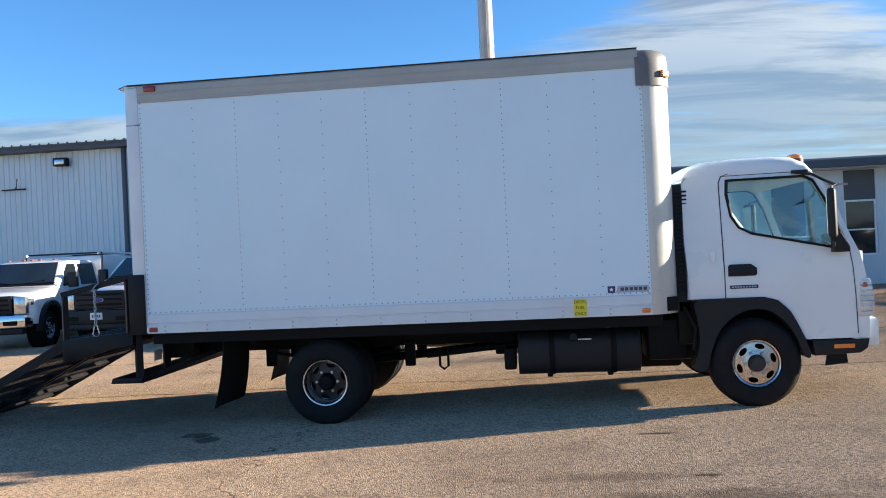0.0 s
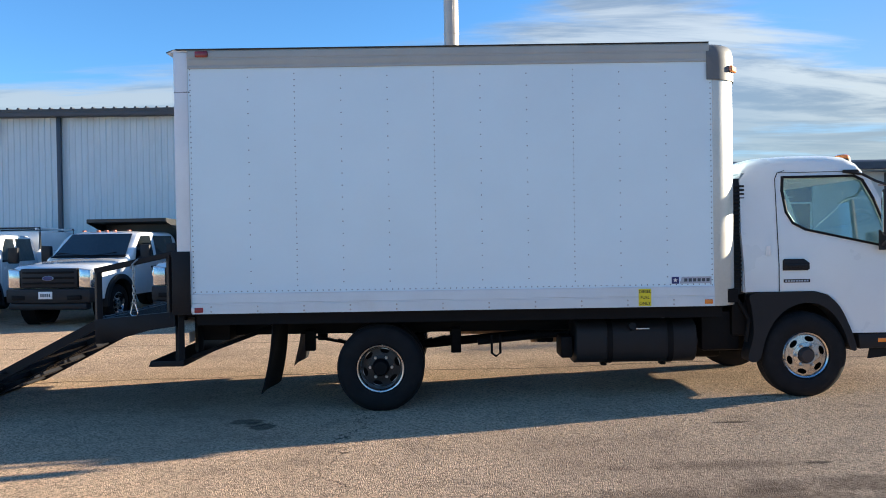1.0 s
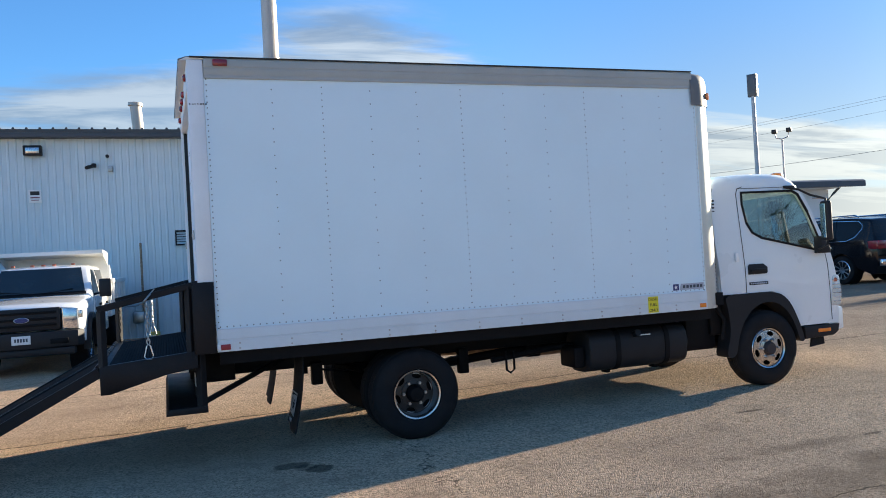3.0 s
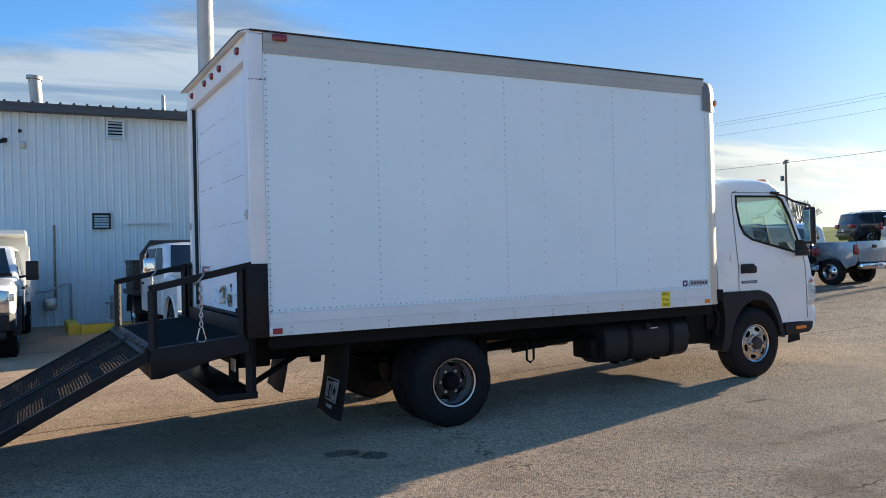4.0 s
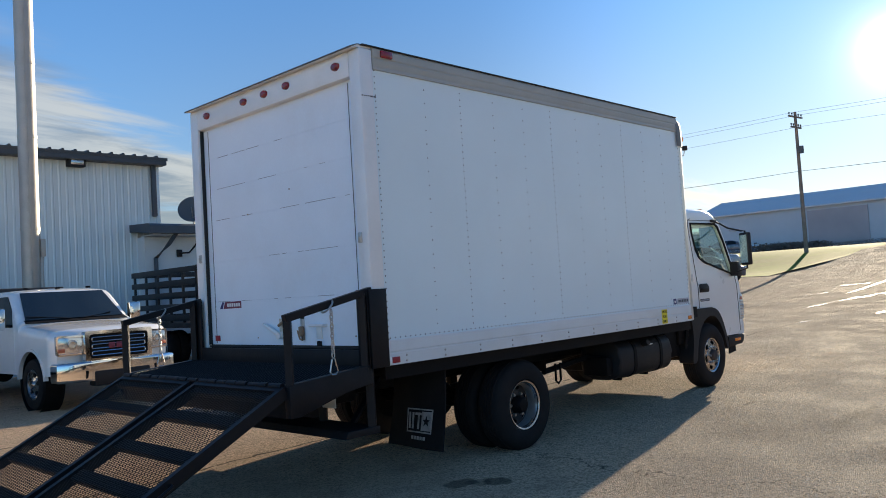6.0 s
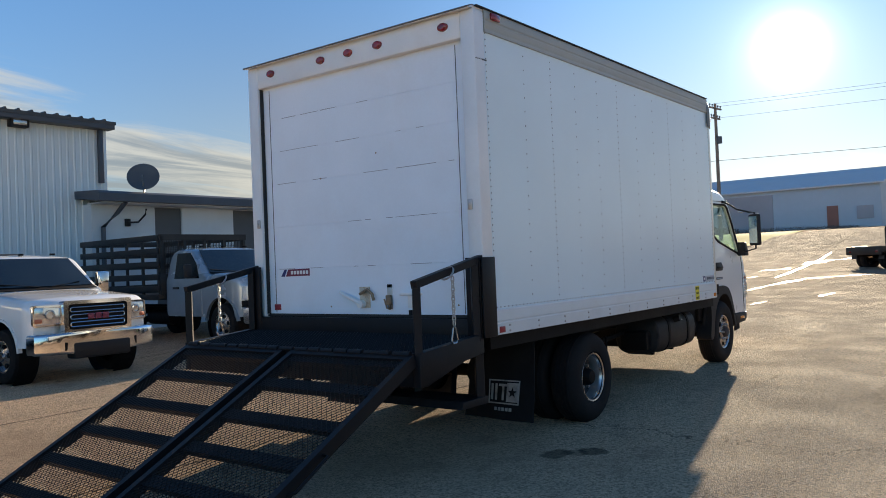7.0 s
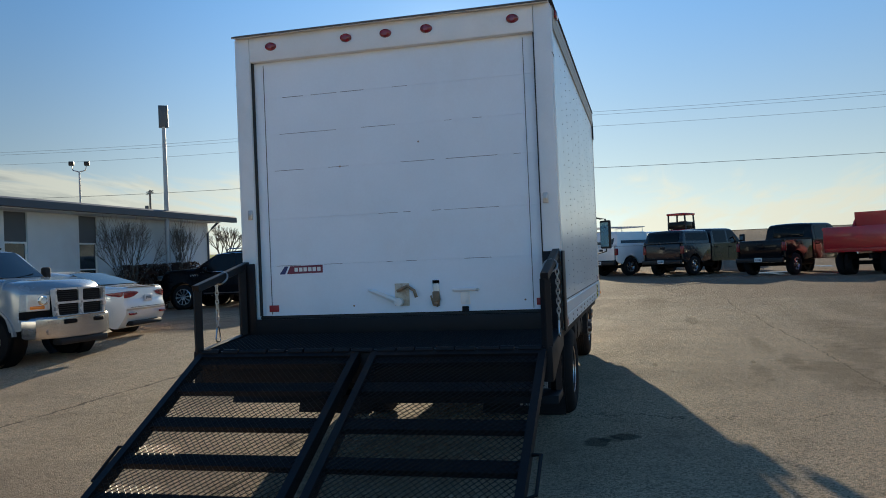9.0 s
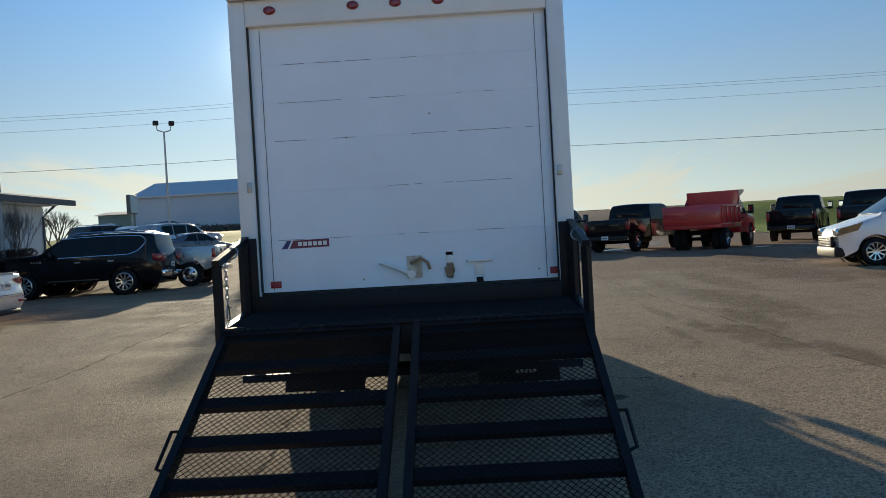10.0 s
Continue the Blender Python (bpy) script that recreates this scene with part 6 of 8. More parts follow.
        for i in range(29):
            t = -1 + 2 * i / 28
            k = abs(t)
            y = YC + 0.906 * math.copysign(math.sin(min(1, k) * math.pi / 2) ** 0.75 if k < 1 else 1, t)
            fall = (1 - k ** 5.0) ** 0.6 if k < 1 else 0.0
            zz = 2.088 + (zc - 2.088) * fall if zc > 2.088 else zc
            xx = x - 0.05 * (k ** 3) * (1 if x > 2.2 else 0)
            row.append((xx, y, zz))
        rows.append(row)
    sheet(bm, rows); thicken(bm, 0.02); part("cab_roof", bm, M_paint, truck, "rounded white cab roof", smooth=60)
    bm = bmnew(); plate(bm, [(7.25, 1.0), (9.17, 1.0), (9.17, 1.3), (9.09, 2.09), (7.33, 2.09), (7.25, 1.3)], [[(7.75, 1.45), (8.67, 1.45), (8.67, 1.9), (7.75, 1.9)]], "x", 1.36, 1.39); part("cab_back", bm, M_paint, truck)
    bm = bmnew(); box(bm, 1.372, 1.378, 7.75, 8.67, 1.45, 1.9); part("rear_window", bm, M_dark_glass, truck)
    fp = [(2.80, 7.265), (2.865, 7.29), (2.90, 7.5), (2.915, YC), (2.90, 8.92), (2.865, 9.13), (2.80, 9.155), (2.80, 8.9), (2.80, 7.5)]
    bm = bmnew(); prism(bm, fp, "z", 0.62, 1.37, 0.008); part("front_panel", bm, M_paint, truck, "white cab front")
    bm = bmnew(); sheet(bm, [[(2.81 + 0.07 * (1 - abs(t) ** 2.5) - (z - 1.37) * 0.42, YC + t * (0.93 - (z - 1.37) * 0.10), z) for t in [-1 + i / 8 for i in range(17)]] for z in (1.37, 1.55, 1.75, 1.95, 2.06)]); thicken(bm, 0.006)
    ws = part("windscreen", bm, M_pane, truck, "curved tinted windscreen", smooth=60); ws.visible_shadow = False
    bm = bmnew(); prism(bm, [(2.74, 7.23), (2.95, 7.25), (2.99, 7.45), (3.0, YC), (2.99, 8.97), (2.95, 9.17), (2.74, 9.19)], "z", 0.535, 0.785, 0.025); part("front_bumper", bm, M_paint, truck, "white front bumper")
    # inside
    bm = bmnew(); box(bm, 1.40, 2.80, 7.30, 9.12, 0.98, 1.04); part("cab_floor", bm, M_dash, truck)
    for y in (7.62, 8.72):
        bm = bmnew(); box(bm, 1.65, 2.08, y - 0.23, y + 0.23, 1.06, 1.22, 0.04); st = part("seat", bm, M_seat, truck, "grey vinyl cab seat")
        bm = bmnew(); prism(bm, [(1.60, 1.20), (1.72, 1.20), (1.60, 1.78), (1.51, 1.78)], "y", y - 0.22, y + 0.22, 0.03); part("backrest", bm, M_seat, st)
        bm = bmnew(); box(bm, 1.49, 1.57, y - 0.11, y + 0.11, 1.79, 1.93, 0.03); part("headrest", bm, M_seat, st)
    bm = bmnew(); prism(bm, [(2.48, 1.05), (2.80, 1.05), (2.80, 1.40), (2.62, 1.42), (2.50, 1.34)], "y", 7.29, 9.13, 0.03); part("dashboard", bm, M_dash, truck, "grey dashboard")
    bm = bmnew(); u = Vector((0.5, 0, 0.87)).normalized(); c = Vector((2.36, 8.66, 1.46)); a1, a2, a3 = basis(u)
    tube(bm, [c + (a1 * math.cos(i * math.tau / 28) + a2 * math.sin(i * math.tau / 28)) * 0.21 for i in range(28)], 0.014, 8, True)
    for i in range(4):
        tube(bm, [c - u * 0.04, c + (a1 * math.cos(i * math.tau / 4) + a2 * math.sin(i * math.tau / 4)) * 0.205], 0.012, 6)
    tube(bm, [c - u * 0.03, c - u * 0.5], 0.03, 8); part("steering_wheel", bm, M_dash, truck, "dark steering wheel")
    bm = bmnew(); tube(bm, [(1.62, 7.34, 2.0), (1.95, 7.37, 1.5)], 0.018, 6); part("seat_belt", bm, M_white_lens, truck)
    # beacon
    bm = bmnew(); lathe(bm, [(0.075, -0.05), (0.075, 0.004)], (2.40, 7.50, 2.215), (0, 0, 1), 24); b = part("beacon_base", bm, M_ink, truck)
    bm = bmnew(); lathe(bm, [(0.068, 0.004), (0.069, 0.016), (0.062, 0.034), (0.044, 0.046), (0, 0.050)], (2.40, 7.50, 2.215), (0, 0, 1), 24); part("beacon_lens", bm, M_amber, b, "amber flashing beacon")
    for x, y in ((1.62, 7.75), (2.0, 7.7)):
        bm = bmnew(); cyl(bm, (x, y, 2.21), (x, y, 2.245), 0.012, n=8); part("roof_bolt", bm, M_steel, truck)
    # ribbed intake stack behind the cab
    bm = bmnew(); prism(bm, [(7.30, 0.9), (7.42, 0.9), (7.42, 1.95), (7.39, 2.04), (7.33, 2.04), (7.30, 1.95)], "x", 1.275, 1.385); sn = part("air_intake", bm, M_plastic, truck, "black ribbed air intake")
    for k in range(26):
        bm = bmnew(); box(bm, 1.268, 1.392, 7.280, 7.30, 1.06 + 0.036 * k, 1.078 + 0.036 * k, 0.005, 1); part("slat", bm, M_plastic, sn)
    bm = bmnew(); tube(bm, [(1.31, 7.35, 1.0), (1.34, 7.3, 0.9), (1.42, 7.27, 0.75), (1.40, 7.30, 0.55)], 0.022); part("hose", bm, M_rubber, truck)
    bm = bmnew(); box(bm, 1.27, 1.44, 7.30, 7.55, 0.60, 1.0, 0.02); part("rear_bracket", bm, M_chassis, truck)
    # mirrors
    for s, yb in ((1, 6.95), (-1, 2 * YC - 6.95)):
        toe = pose(2.51, yb, 0, 0, 0, -24 * s)        # turned in towards the driver
        bm = bmnew(); box(bm, -0.035, 0.03, -0.08, 0.08, 1.50, 1.91, 0.022, 3); bm.transform(toe); mh = part("mirror", bm, M_plastic, truck, "black door mirror on a tube arm")
        bm = bmnew(); box(bm, -0.040, -0.036, -0.062, 0.062, 1.53, 1.88); bm.transform(toe); part("mirror_glass", bm, M_chrome_bright, mh)
        yy = 7.22 if s > 0 else 2 * YC - 7.22
        bm = bmnew(); tube(bm, [(2.33, yy + s * lean(2.09) - s * 0.01, 2.085), (2.46, yy + s * 0.04, 2.06), (2.55, yy - s * 0.03, 1.99), (2.58, yb + s * 0.08, 1.94), (2.51, yb, 1.93), (2.51, yb, 1.46), (2.60, yy - s * 0.02, 1.40), (2.66, yy + s * 0.01, 1.39)], 0.012, 8); part("mirror_arm", bm, M_plastic, mh)
        bm = bmnew(); tube(bm, [(2.56, yy - s * 0.05, 1.955), (2.72, yy - s * 0.06, 1.95)], 0.010, 6); part("arm_stay", bm, M_steel, mh)
        bm = bmnew(); box(bm, 2.30, 2.44, *sorted((yy + s * lean(2.1) - s * 0.03, yy + s * lean(2.1))), 2.075, 2.105, 0.006); part("arm_foot", bm, M_plastic, mh)
        bm = bmnew(); y0, y1 = sorted((yy - s * 0.12, yy - s * 0.01)); prism(bm, [(2.57, 1.37), (2.70, 1.37), (2.70, 1.42), (2.62, 1.55), (2.57, 1.55)], "y", y0, y1, 0.015); part("wide_mirror", bm, M_plastic, mh)


cab()


# ---- loading platform and ramps ----
def expanded(name, parent, place, ulen, vlen, cell_u, cell_v, w=0.0035, label=""):
    """Expanded metal: zigzag strands across u, stepped along v. place(u, v, h) gives the world point."""
    vs, fs = [], []
    nv, nu = int(vlen / cell_v), int(ulen / (cell_u / 2))
    for j in range(nv):
        prev = None
        for i in range(nu + 1):
            u = i * cell_u / 2
            v = (j + 0.5 + (0.25 if (i + j) % 2 == 0 else -0.25) * 2 * 0.9) * cell_v
            k = len(vs)
            vs += [place(u, v - w, 0.0), place(u, v + w, 0.0), place(u, v, 0.004)]
            if prev is not None:
                fs += [(prev, k, k + 2, prev + 2), (prev + 1, prev + 2, k + 2, k + 1), (prev, prev + 1, k + 1, k)]
            prev = k
    me = bpy.data.meshes.new(name); me.from_pydata([tuple(v) for v in vs], [], fs); me.materials.append(M_black)
    o = new(name, me); o.parent = parent
    return tagged(o, label or "black expanded metal mesh", kind="stuff")


def platform():
    x0, x1 = -4.42, -3.74
    ztop = lambda x: 0.875 + (x - x0) / (x1 - x0) * 0.05
    for y, s in ((YN - 0.005, 1), (YF + 0.005, -1)):
        a, b = sorted((y, y + s * 0.06))
        bm = bmnew(); prism(bm, [(x0, 0.66), (x0, 0.872), (x1 + 0.02, 0.93), (x1 + 0.02, 0.80), (-3.95, 0.77), (x0 + 0.07, 0.66)], "y", a, b, 0.004)
        bmf = part("platform_side_beam", bm, M_black, truck, "black steel side beam")
        bm = bmnew(); beam(bm, (x0 + 0.025, (a + b) / 2, 0.86), (x0 + 0.025, (a + b) / 2, 1.285), 0.05, 0.05, 0.004); post = part("rail_post", bm, M_black, truck)
        bm = bmnew(); beam(bm, (x0 + 0.0, (a + b) / 2, 1.295), (-3.66, (a + b) / 2, 1.452), 0.05, 0.05, 0.004); part("guard_rail", bm, M_black, truck, "black sloping guard rail")
        bm = bmnew(); beam(bm, (-3.765, (a + b) / 2, 0.88), (-3.765, (a + b) / 2, 1.43), 0.05, 0.05, 0.004); part("rail_post", bm, M_black, truck)
        a2, b2 = sorted((y - s * 0.02, y - s * 0.008))
        bm = bmnew(); box(bm, -3.735, -3.575, a2, b2, 0.90, 1.455, 0.003); part("corner_plate", bm, M_black, truck, "flat black plate on the rear corner")
        a3, b3 = sorted((y + s * 0.0, y + s * 0.12))
        bm = bmnew(); box(bm, -3.742, -3.7225, a3, b3, 0.90, 1.455, 0.003); part("corner_plate", bm, M_black, truck)
        # chain and snap hook
        xc, zc = -4.07, 1.345
        yc = y - s * 0.012
        bm = bmnew(); tube(bm, [(xc + 0.035 * math.cos(t), (a + b) / 2 + 0.045 * math.sin(t) * 1.0, zc + 0.04 * math.cos(t) + 0.012) for t in [i * math.tau / 14 for i in range(14)]], 0.007, 6, True)
        ch = part("chain_loop", bm, M_steel, truck, "steel chain hanging from the rail")
        L = 0.032
        nl = 10 if s > 0 else 10
        for k in range(nl):
            bm = bmnew()
            cz = zc - 0.03 - k * L * 0.98
            pts = []
            for i in range(10):
                t = i * math.tau / 10
                du, dz = 0.011 * math.cos(t), 0.024 * math.sin(t)
                pts.append((xc + (du if k % 2 else 0), yc + (0 if k % 2 else du), cz + dz))
            tube(bm, pts, 0.0045, 5, True); part("chain_link", bm, M_steel, ch)
        bm = bmnew(); zt = zc - 0.03 - nl * L * 0.98
        tube(bm, [(xc, yc, zt + 0.01), (xc - 0.012, yc, zt), (xc - 0.032, yc, zt - 0.08), (xc - 0.02, yc, zt - 0.10), (xc + 0.02, yc, zt - 0.10), (xc + 0.032, yc, zt - 0.08), (xc + 0.012, yc, zt)], 0.0055, 6, True); part("snap_hook", bm, M_chrome, ch, "bright snap hook")
    # deck
    bm = bmnew()
    for i in range(9):
        y = YN + 0.08 + i * (YF - YN - 0.16 - 0.04) / 8
        prism(bm, [(x0 + 0.05, 0.80), (x0 + 0.05, ztop(x0) - 0.012), (x1, ztop(x1) - 0.012), (x1, 0.82)], "y", y, y + 0.04)
    part("deck_joists", bm, M_black, truck)
    bm = bmnew(); prism(bm, [(x0 + 0.06, ztop(x0 + 0.06) - 0.016), (x0 + 0.06, ztop(x0 + 0.06) - 0.010), (x1, ztop(x1) - 0.010), (x1, ztop(x1) - 0.016)], "y", YN + 0.06, YF - 0.06); part("deck_plate", bm, M_chassis, truck)
    expanded("deck_mesh", truck, lambda u, v, h: (x0 + 0.06 + v, YN + 0.06 + u, ztop(x0 + 0.06 + v) - 0.010 + h), YF - YN - 0.12, x1 - x0 - 0.06, 0.034, 0.022, 0.003)
    bm = bmnew(); box(bm, x0 - 0.0, x0 + 0.06, YN + 0.055, YF - 0.055, 0.66, 0.868, 0.004); part("end_beam", bm, M_black, truck, "black steel end beam")
    bm = bmnew(); box(bm, x1 + 0.0, -3.722, YN + 0.02, YF - 0.02, 0.86, 1.03, 0.003); part("kick_plate", bm, M_black, truck, "black sill plate under the door")
    # hinge barrels
    rnd = random.Random(2)
    y = YN + 0.06
    while y < YF - 0.1:
        ln = rnd.uniform(0.08, 0.14)
        bm = bmnew(); cyl(bm, (x0 - 0.012, y, 0.865), (x0 - 0.012, min(y + ln, YF - 0.06), 0.865), 0.016 if int(y * 10) % 2 else 0.020, n=10); part("hinge_barrel", bm, M_black, truck)
        y += ln + rnd.uniform(0.004, 0.03)
    # underrun step with its posts and braces
    bm = bmnew(); prism(bm, [(-3.97, 0.445), (-3.66, 0.445), (-3.66, 0.495), (-3.95, 0.495)], "y", YN + 0.02, YF - 0.02, 0.004); part("rear_step", bm, M_black, truck, "black full-width rear step")
    for y in (7.06, 7.62, 8.80, 9.34):
        bm = bmnew(); beam(bm, (-3.70, y, 0.49), (-3.70, y, 0.92), 0.06, 0.06, 0.004); part("step_post", bm, M_black, truck)
    for y in both(7.30):
        bm = bmnew(); beam(bm, (-3.69, y, 0.48), (-2.98, y + (0.5 if y < YC else -0.5), 0.72), 0.035, 0.035); part("step_brace", bm, M_black, truck)
    bm = bmnew(); box(bm, -3.66, -3.40, 7.6, 8.8, 0.60, 0.90, 0.01); part("rear_crossmember", bm, M_chassis, truck)
    bm = bmnew(); box(bm, -3.735, -3.70, 8.55, 8.66, 0.70, 0.77, 0.008); part("tail_lamp", bm, M_red_lamp, truck); bm = bmnew(); box(bm, -3.735, -3.70, 7.76, 7.87, 0.70, 0.77, 0.008); part("tail_lamp", bm, M_red_lamp, truck)
    bm = bmnew(); box(bm, -3.735, -3.728, 7.42, 7.58, 0.60, 0.70, 0.004); part("licence_plate", bm, M_white_print, truck)


platform()


def ramp(y0, y1, handle_side):
    """One hinged ramp leaf from the platform's end down to the ground."""
    hx, hz = -4.435, 0.855
    ex, ez = -6.16, gz(-6.16, 8) + 0.012
    w = Vector((ex - hx, 0, ez - hz)); ln = w.length; w.normalize()
    up = Vector((w.z, 0, -w.x)); up = up if up.z > 0 else -up
    at = lambda u, v, h: Vector((hx, y0 + u, hz)) + w * v + up * h
    wid = y1 - y0
    bm = bmnew()
    plate(bm, [(0, 0.0), (wid, 0.0), (wid, ln), (0, ln)], [[(0.045, 0.045), (wid - 0.045, 0.045), (wid - 0.045, ln - 0.045), (0.045, ln - 0.045)]], "z", -0.068, 0.008)
    for v in bm.verts:
        v.co = at(v.co.x, v.co.y, v.co.z)
    leaf = part("ramp_leaf", bm, M_black, truck, "black steel ramp leaf")
    bars = (0.06, 0.35, 0.69, 1.01, 1.32, 1.62, ln - 0.09)
    for v in bars:
        bm = bmnew()
        c = [at(0.044, v - 0.045, -0.012), at(0.044, v + 0.045, -0.012), at(0.044, v + 0.045, -0.05), at(0.044, v - 0.045, -0.05)]
        d = [p + Vector((0, wid - 0.088, 0)) for p in c]
        a = [bm.verts.new(p) for p in c]; b = [bm.verts.new(p) for p in d]
        bm.faces.new(a); bm.faces.new(b[::-1])
        for i in range(4):
            bm.faces.new((a[i], a[(i + 1) % 4], b[(i + 1) % 4], b[i]))
        part("cross_bar", bm, M_black, leaf)
    expanded("mesh", leaf, lambda u, v, h: at(0.035 + u, 0.02 + v, -0.010 + h), wid - 0.07, ln - 0.04, 0.040, 0.0215, 0.0028)
    uo = -0.05 if handle_side < 0 else wid + 0.05
    ui = 0.0 if handle_side < 0 else wid
    bm = bmnew(); tube(bm, [at(ui, 0.90, -0.03), at(uo, 0.91, -0.02), at(uo, 1.18, -0.03), at(ui, 1.20, -0.04)], 0.010, 7); part("lift_handle", bm, M_black, leaf)


ramp(7.03, 8.145, -1)
ramp(8.225, 9.375, 1)


# ---- parked vehicles ----
def car_body(parent, profile, W, belt, roof_z, tumble, paint, nose=0.30, nose_in=0.10, tail=0.0, tail_in=0.06, name="body", barrel=0.0, corner=0.10, shoulder=0.12, rim=0.085, soft=0.10):
    """A body lofted along x: the side profile (x, z) with wheel arches gives each section's foot and top; shoulders and roof edges are rounded."""
    poly = rounded(profile, soft)
    xf, xb = max(p[0] for p in poly), min(p[0] for p in poly)
    xs = {xf - 0.0005, xb + 0.0005} | {min(max(p[0], xb + 0.0005), xf - 0.0005) for p in poly}
    xs |= {xf - d for d in (0.004, 0.012, 0.025, 0.05)} | {xb + d for d in (0.004, 0.012, 0.025, 0.05)}
    k = xb + 0.07
    while k < xf:
        xs.add(k); k += 0.07
    stations = []
    for x in sorted(xs):
        if not stations or x - stations[-1] > 0.0035:
            stations.append(x)
    bm = bmnew()
    rows = []
    for x in stations:
        zb, zt = spans(poly, x)
        high = ease((zt - belt - 0.15) / 0.25)
        r = min(shoulder * (1 - high) + rim * high, 0.42 * (zt - zb) + 0.001)
        zs = zt - r
        half = []
        for i in range(11):
            z = zb + (zs - zb) * i / 10
            half.append((side_y(W, belt, roof_z, tumble, z, barrel), z))
        ys = half[-1][0]
        for a in (18, 36, 54, 72, 90):
            half.append((ys - r + r * math.cos(radians(a)), zs + r * math.sin(radians(a))))
        for q in (0.75, 0.5, 0.25):
            half.append(((ys - r) * q, zt))
        ring = [(-y, z) for y, z in half] + [(0.0, zt)] + half[::-1]
        row = []
        for y, z in ring:
            k, f, px = abs(y) / W, 0.0, x
            if x > xf - nose:
                f = (x - (xf - nose)) / nose
                y *= 1 - nose_in * f * f
                px -= corner * k ** 2.5 * f
            if tail and x < xb + tail:
                f = (xb + tail - x) / tail
                y *= 1 - tail_in * f * f
                px += 0.06 * k ** 2.5 * f
            if zt > belt + 0.1:
                z -= 0.05 * k * k * ease((z - zs + 0.1) / (r + 0.1)) * ease((zt - belt - 0.1) / 0.1)
            elif x > xf - 1.5 and z > belt - 0.25:
                z -= 0.05 * k ** 3 * ease((z - belt + 0.25) / 0.2)
            row.append(bm.verts.new((px, y, z)))
        rows.append(row)
    n = len(rows[0])
    for p, q in zip(rows, rows[1:]):
        for i in range(n):
            bm.faces.new((p[i], p[(i + 1) % n], q[(i + 1) % n], q[i]))
    bm.faces.new(rows[0]); bm.faces.new(rows[-1][::-1])
    return part(name, bm, paint, parent, smooth=40)


def swell(belt, z, barrel):
    """How far a body's side draws in above and below its fullest line."""
    return barrel * min(2.2, ((min(z, belt) - belt + 0.30) / 0.35) ** 2)


def side_y(W, belt, roof_z, tumble, z, barrel=0.0):
    return W * (1 - swell(belt, z, barrel) - (tumble * (z - belt) / (roof_z - belt) if z > belt else 0))


def on_side(bm, pts, W, belt, roof_z, tumble, s, a, b, barrel=0.0):
    """A polygon (x, z) laid on the side of a body, from a to b outside it."""
    vs = prism(bm, pts, "y", 0, 1)
    for v in vs:
        off = a if v.co.y < 0.5 else b
        v.co.y = s * (side_y(W, belt, roof_z, tumble, v.co.z, barrel) + off)


def car_wheel(parent, x, y, z, R, wid, s, rim_mat, dual=False, spokes=5, blades=False):
    c = (x, s * y, z)
    way = (0, s, 0)
    rr = R * (0.68 if blades else 0.60)
    bm = bmnew()
    d = -0.07 if dual else -0.02
    lathe(bm, [(rr, -0.002), (rr * 0.93, 0.008), (rr * 0.6, 0.0), (rr * 0.3, -0.005), (rr * 0.2, -0.01), (0, -0.008)] if blades else [(rr, -0.002), (rr - 0.02, 0.0), (rr - 0.03, -0.05), (rr * 0.72, d - 0.02), (rr * 0.5, d), (rr * 0.28, d + 0.02), (rr * 0.25, d + 0.05), (0, d + 0.055)], c, way, 24)
    rim = part("wheel", bm, rim_mat, parent, "bright metal wheel")
    bm = bmnew()
    lathe(bm, [(rr - 0.004, -0.01), (rr + 0.01, 0.012), (R * 0.85, 0.015), (R * 0.95, 0.0), (R, -0.04), (R, -wid + 0.04), (R * 0.95, -wid), (rr, -wid)], c, way, 32)
    part("tyre", bm, M_rubber, rim)
    for i in range(spokes):
        a = i * math.tau / spokes + 0.2
        bm = bmnew()
        if blades:
            w0, w1 = math.tau / spokes * 0.20, math.tau / spokes * 0.33
            pts = [(x + rr * f * math.cos(a + w), z + rr * f * math.sin(a + w)) for f, w in ((0.36, -w0), (0.86, -w1), (0.90, 0), (0.86, w1), (0.36, w0))]
            prism(bm, pts, "y", *sorted((s * (y + d - 0.05), s * (y + 0.012))))
            part("rim_opening", bm, M_chassis, rim)
            continue
        q = Vector((x + rr * 0.62 * math.cos(a), s * (y + d + 0.001), z + rr * 0.62 * math.sin(a)))
        cyl(bm, q - Vector((0, s * 0.01, 0)), q + Vector((0, s * 0.006, 0)), rr * 0.15, n=10)
        part("rim_opening", bm, M_chassis, rim)


def plate_sign(parent, x, z, s=1, w=0.15):
    bm = bmnew(); box(bm, min(x, x + s * 0.012), max(x, x + s * 0.012), -w, w, z - 0.075, z + 0.075, 0.004)
    p = part("licence_plate", bm, M_white_print, parent)
    bm = bmnew()
    for i in range(5):
        u = -w * 0.7 + i * w * 0.3
        a, b = sorted((x + s * 0.0125, x + s * 0.014)); box(bm, a, b, u, u + w * 0.2, z - 0.03, z + 0.03)
    part("print_bar", bm, M_trim_blue, p)


def sweep(bm, depth=0.24):
    """Draw the outer ends of a front part back round the corner of the body."""
    for v in bm.verts:
        v.co.x -= depth * abs(v.co.y / 0.985) ** 2.5
        v.co.y *= 0.955


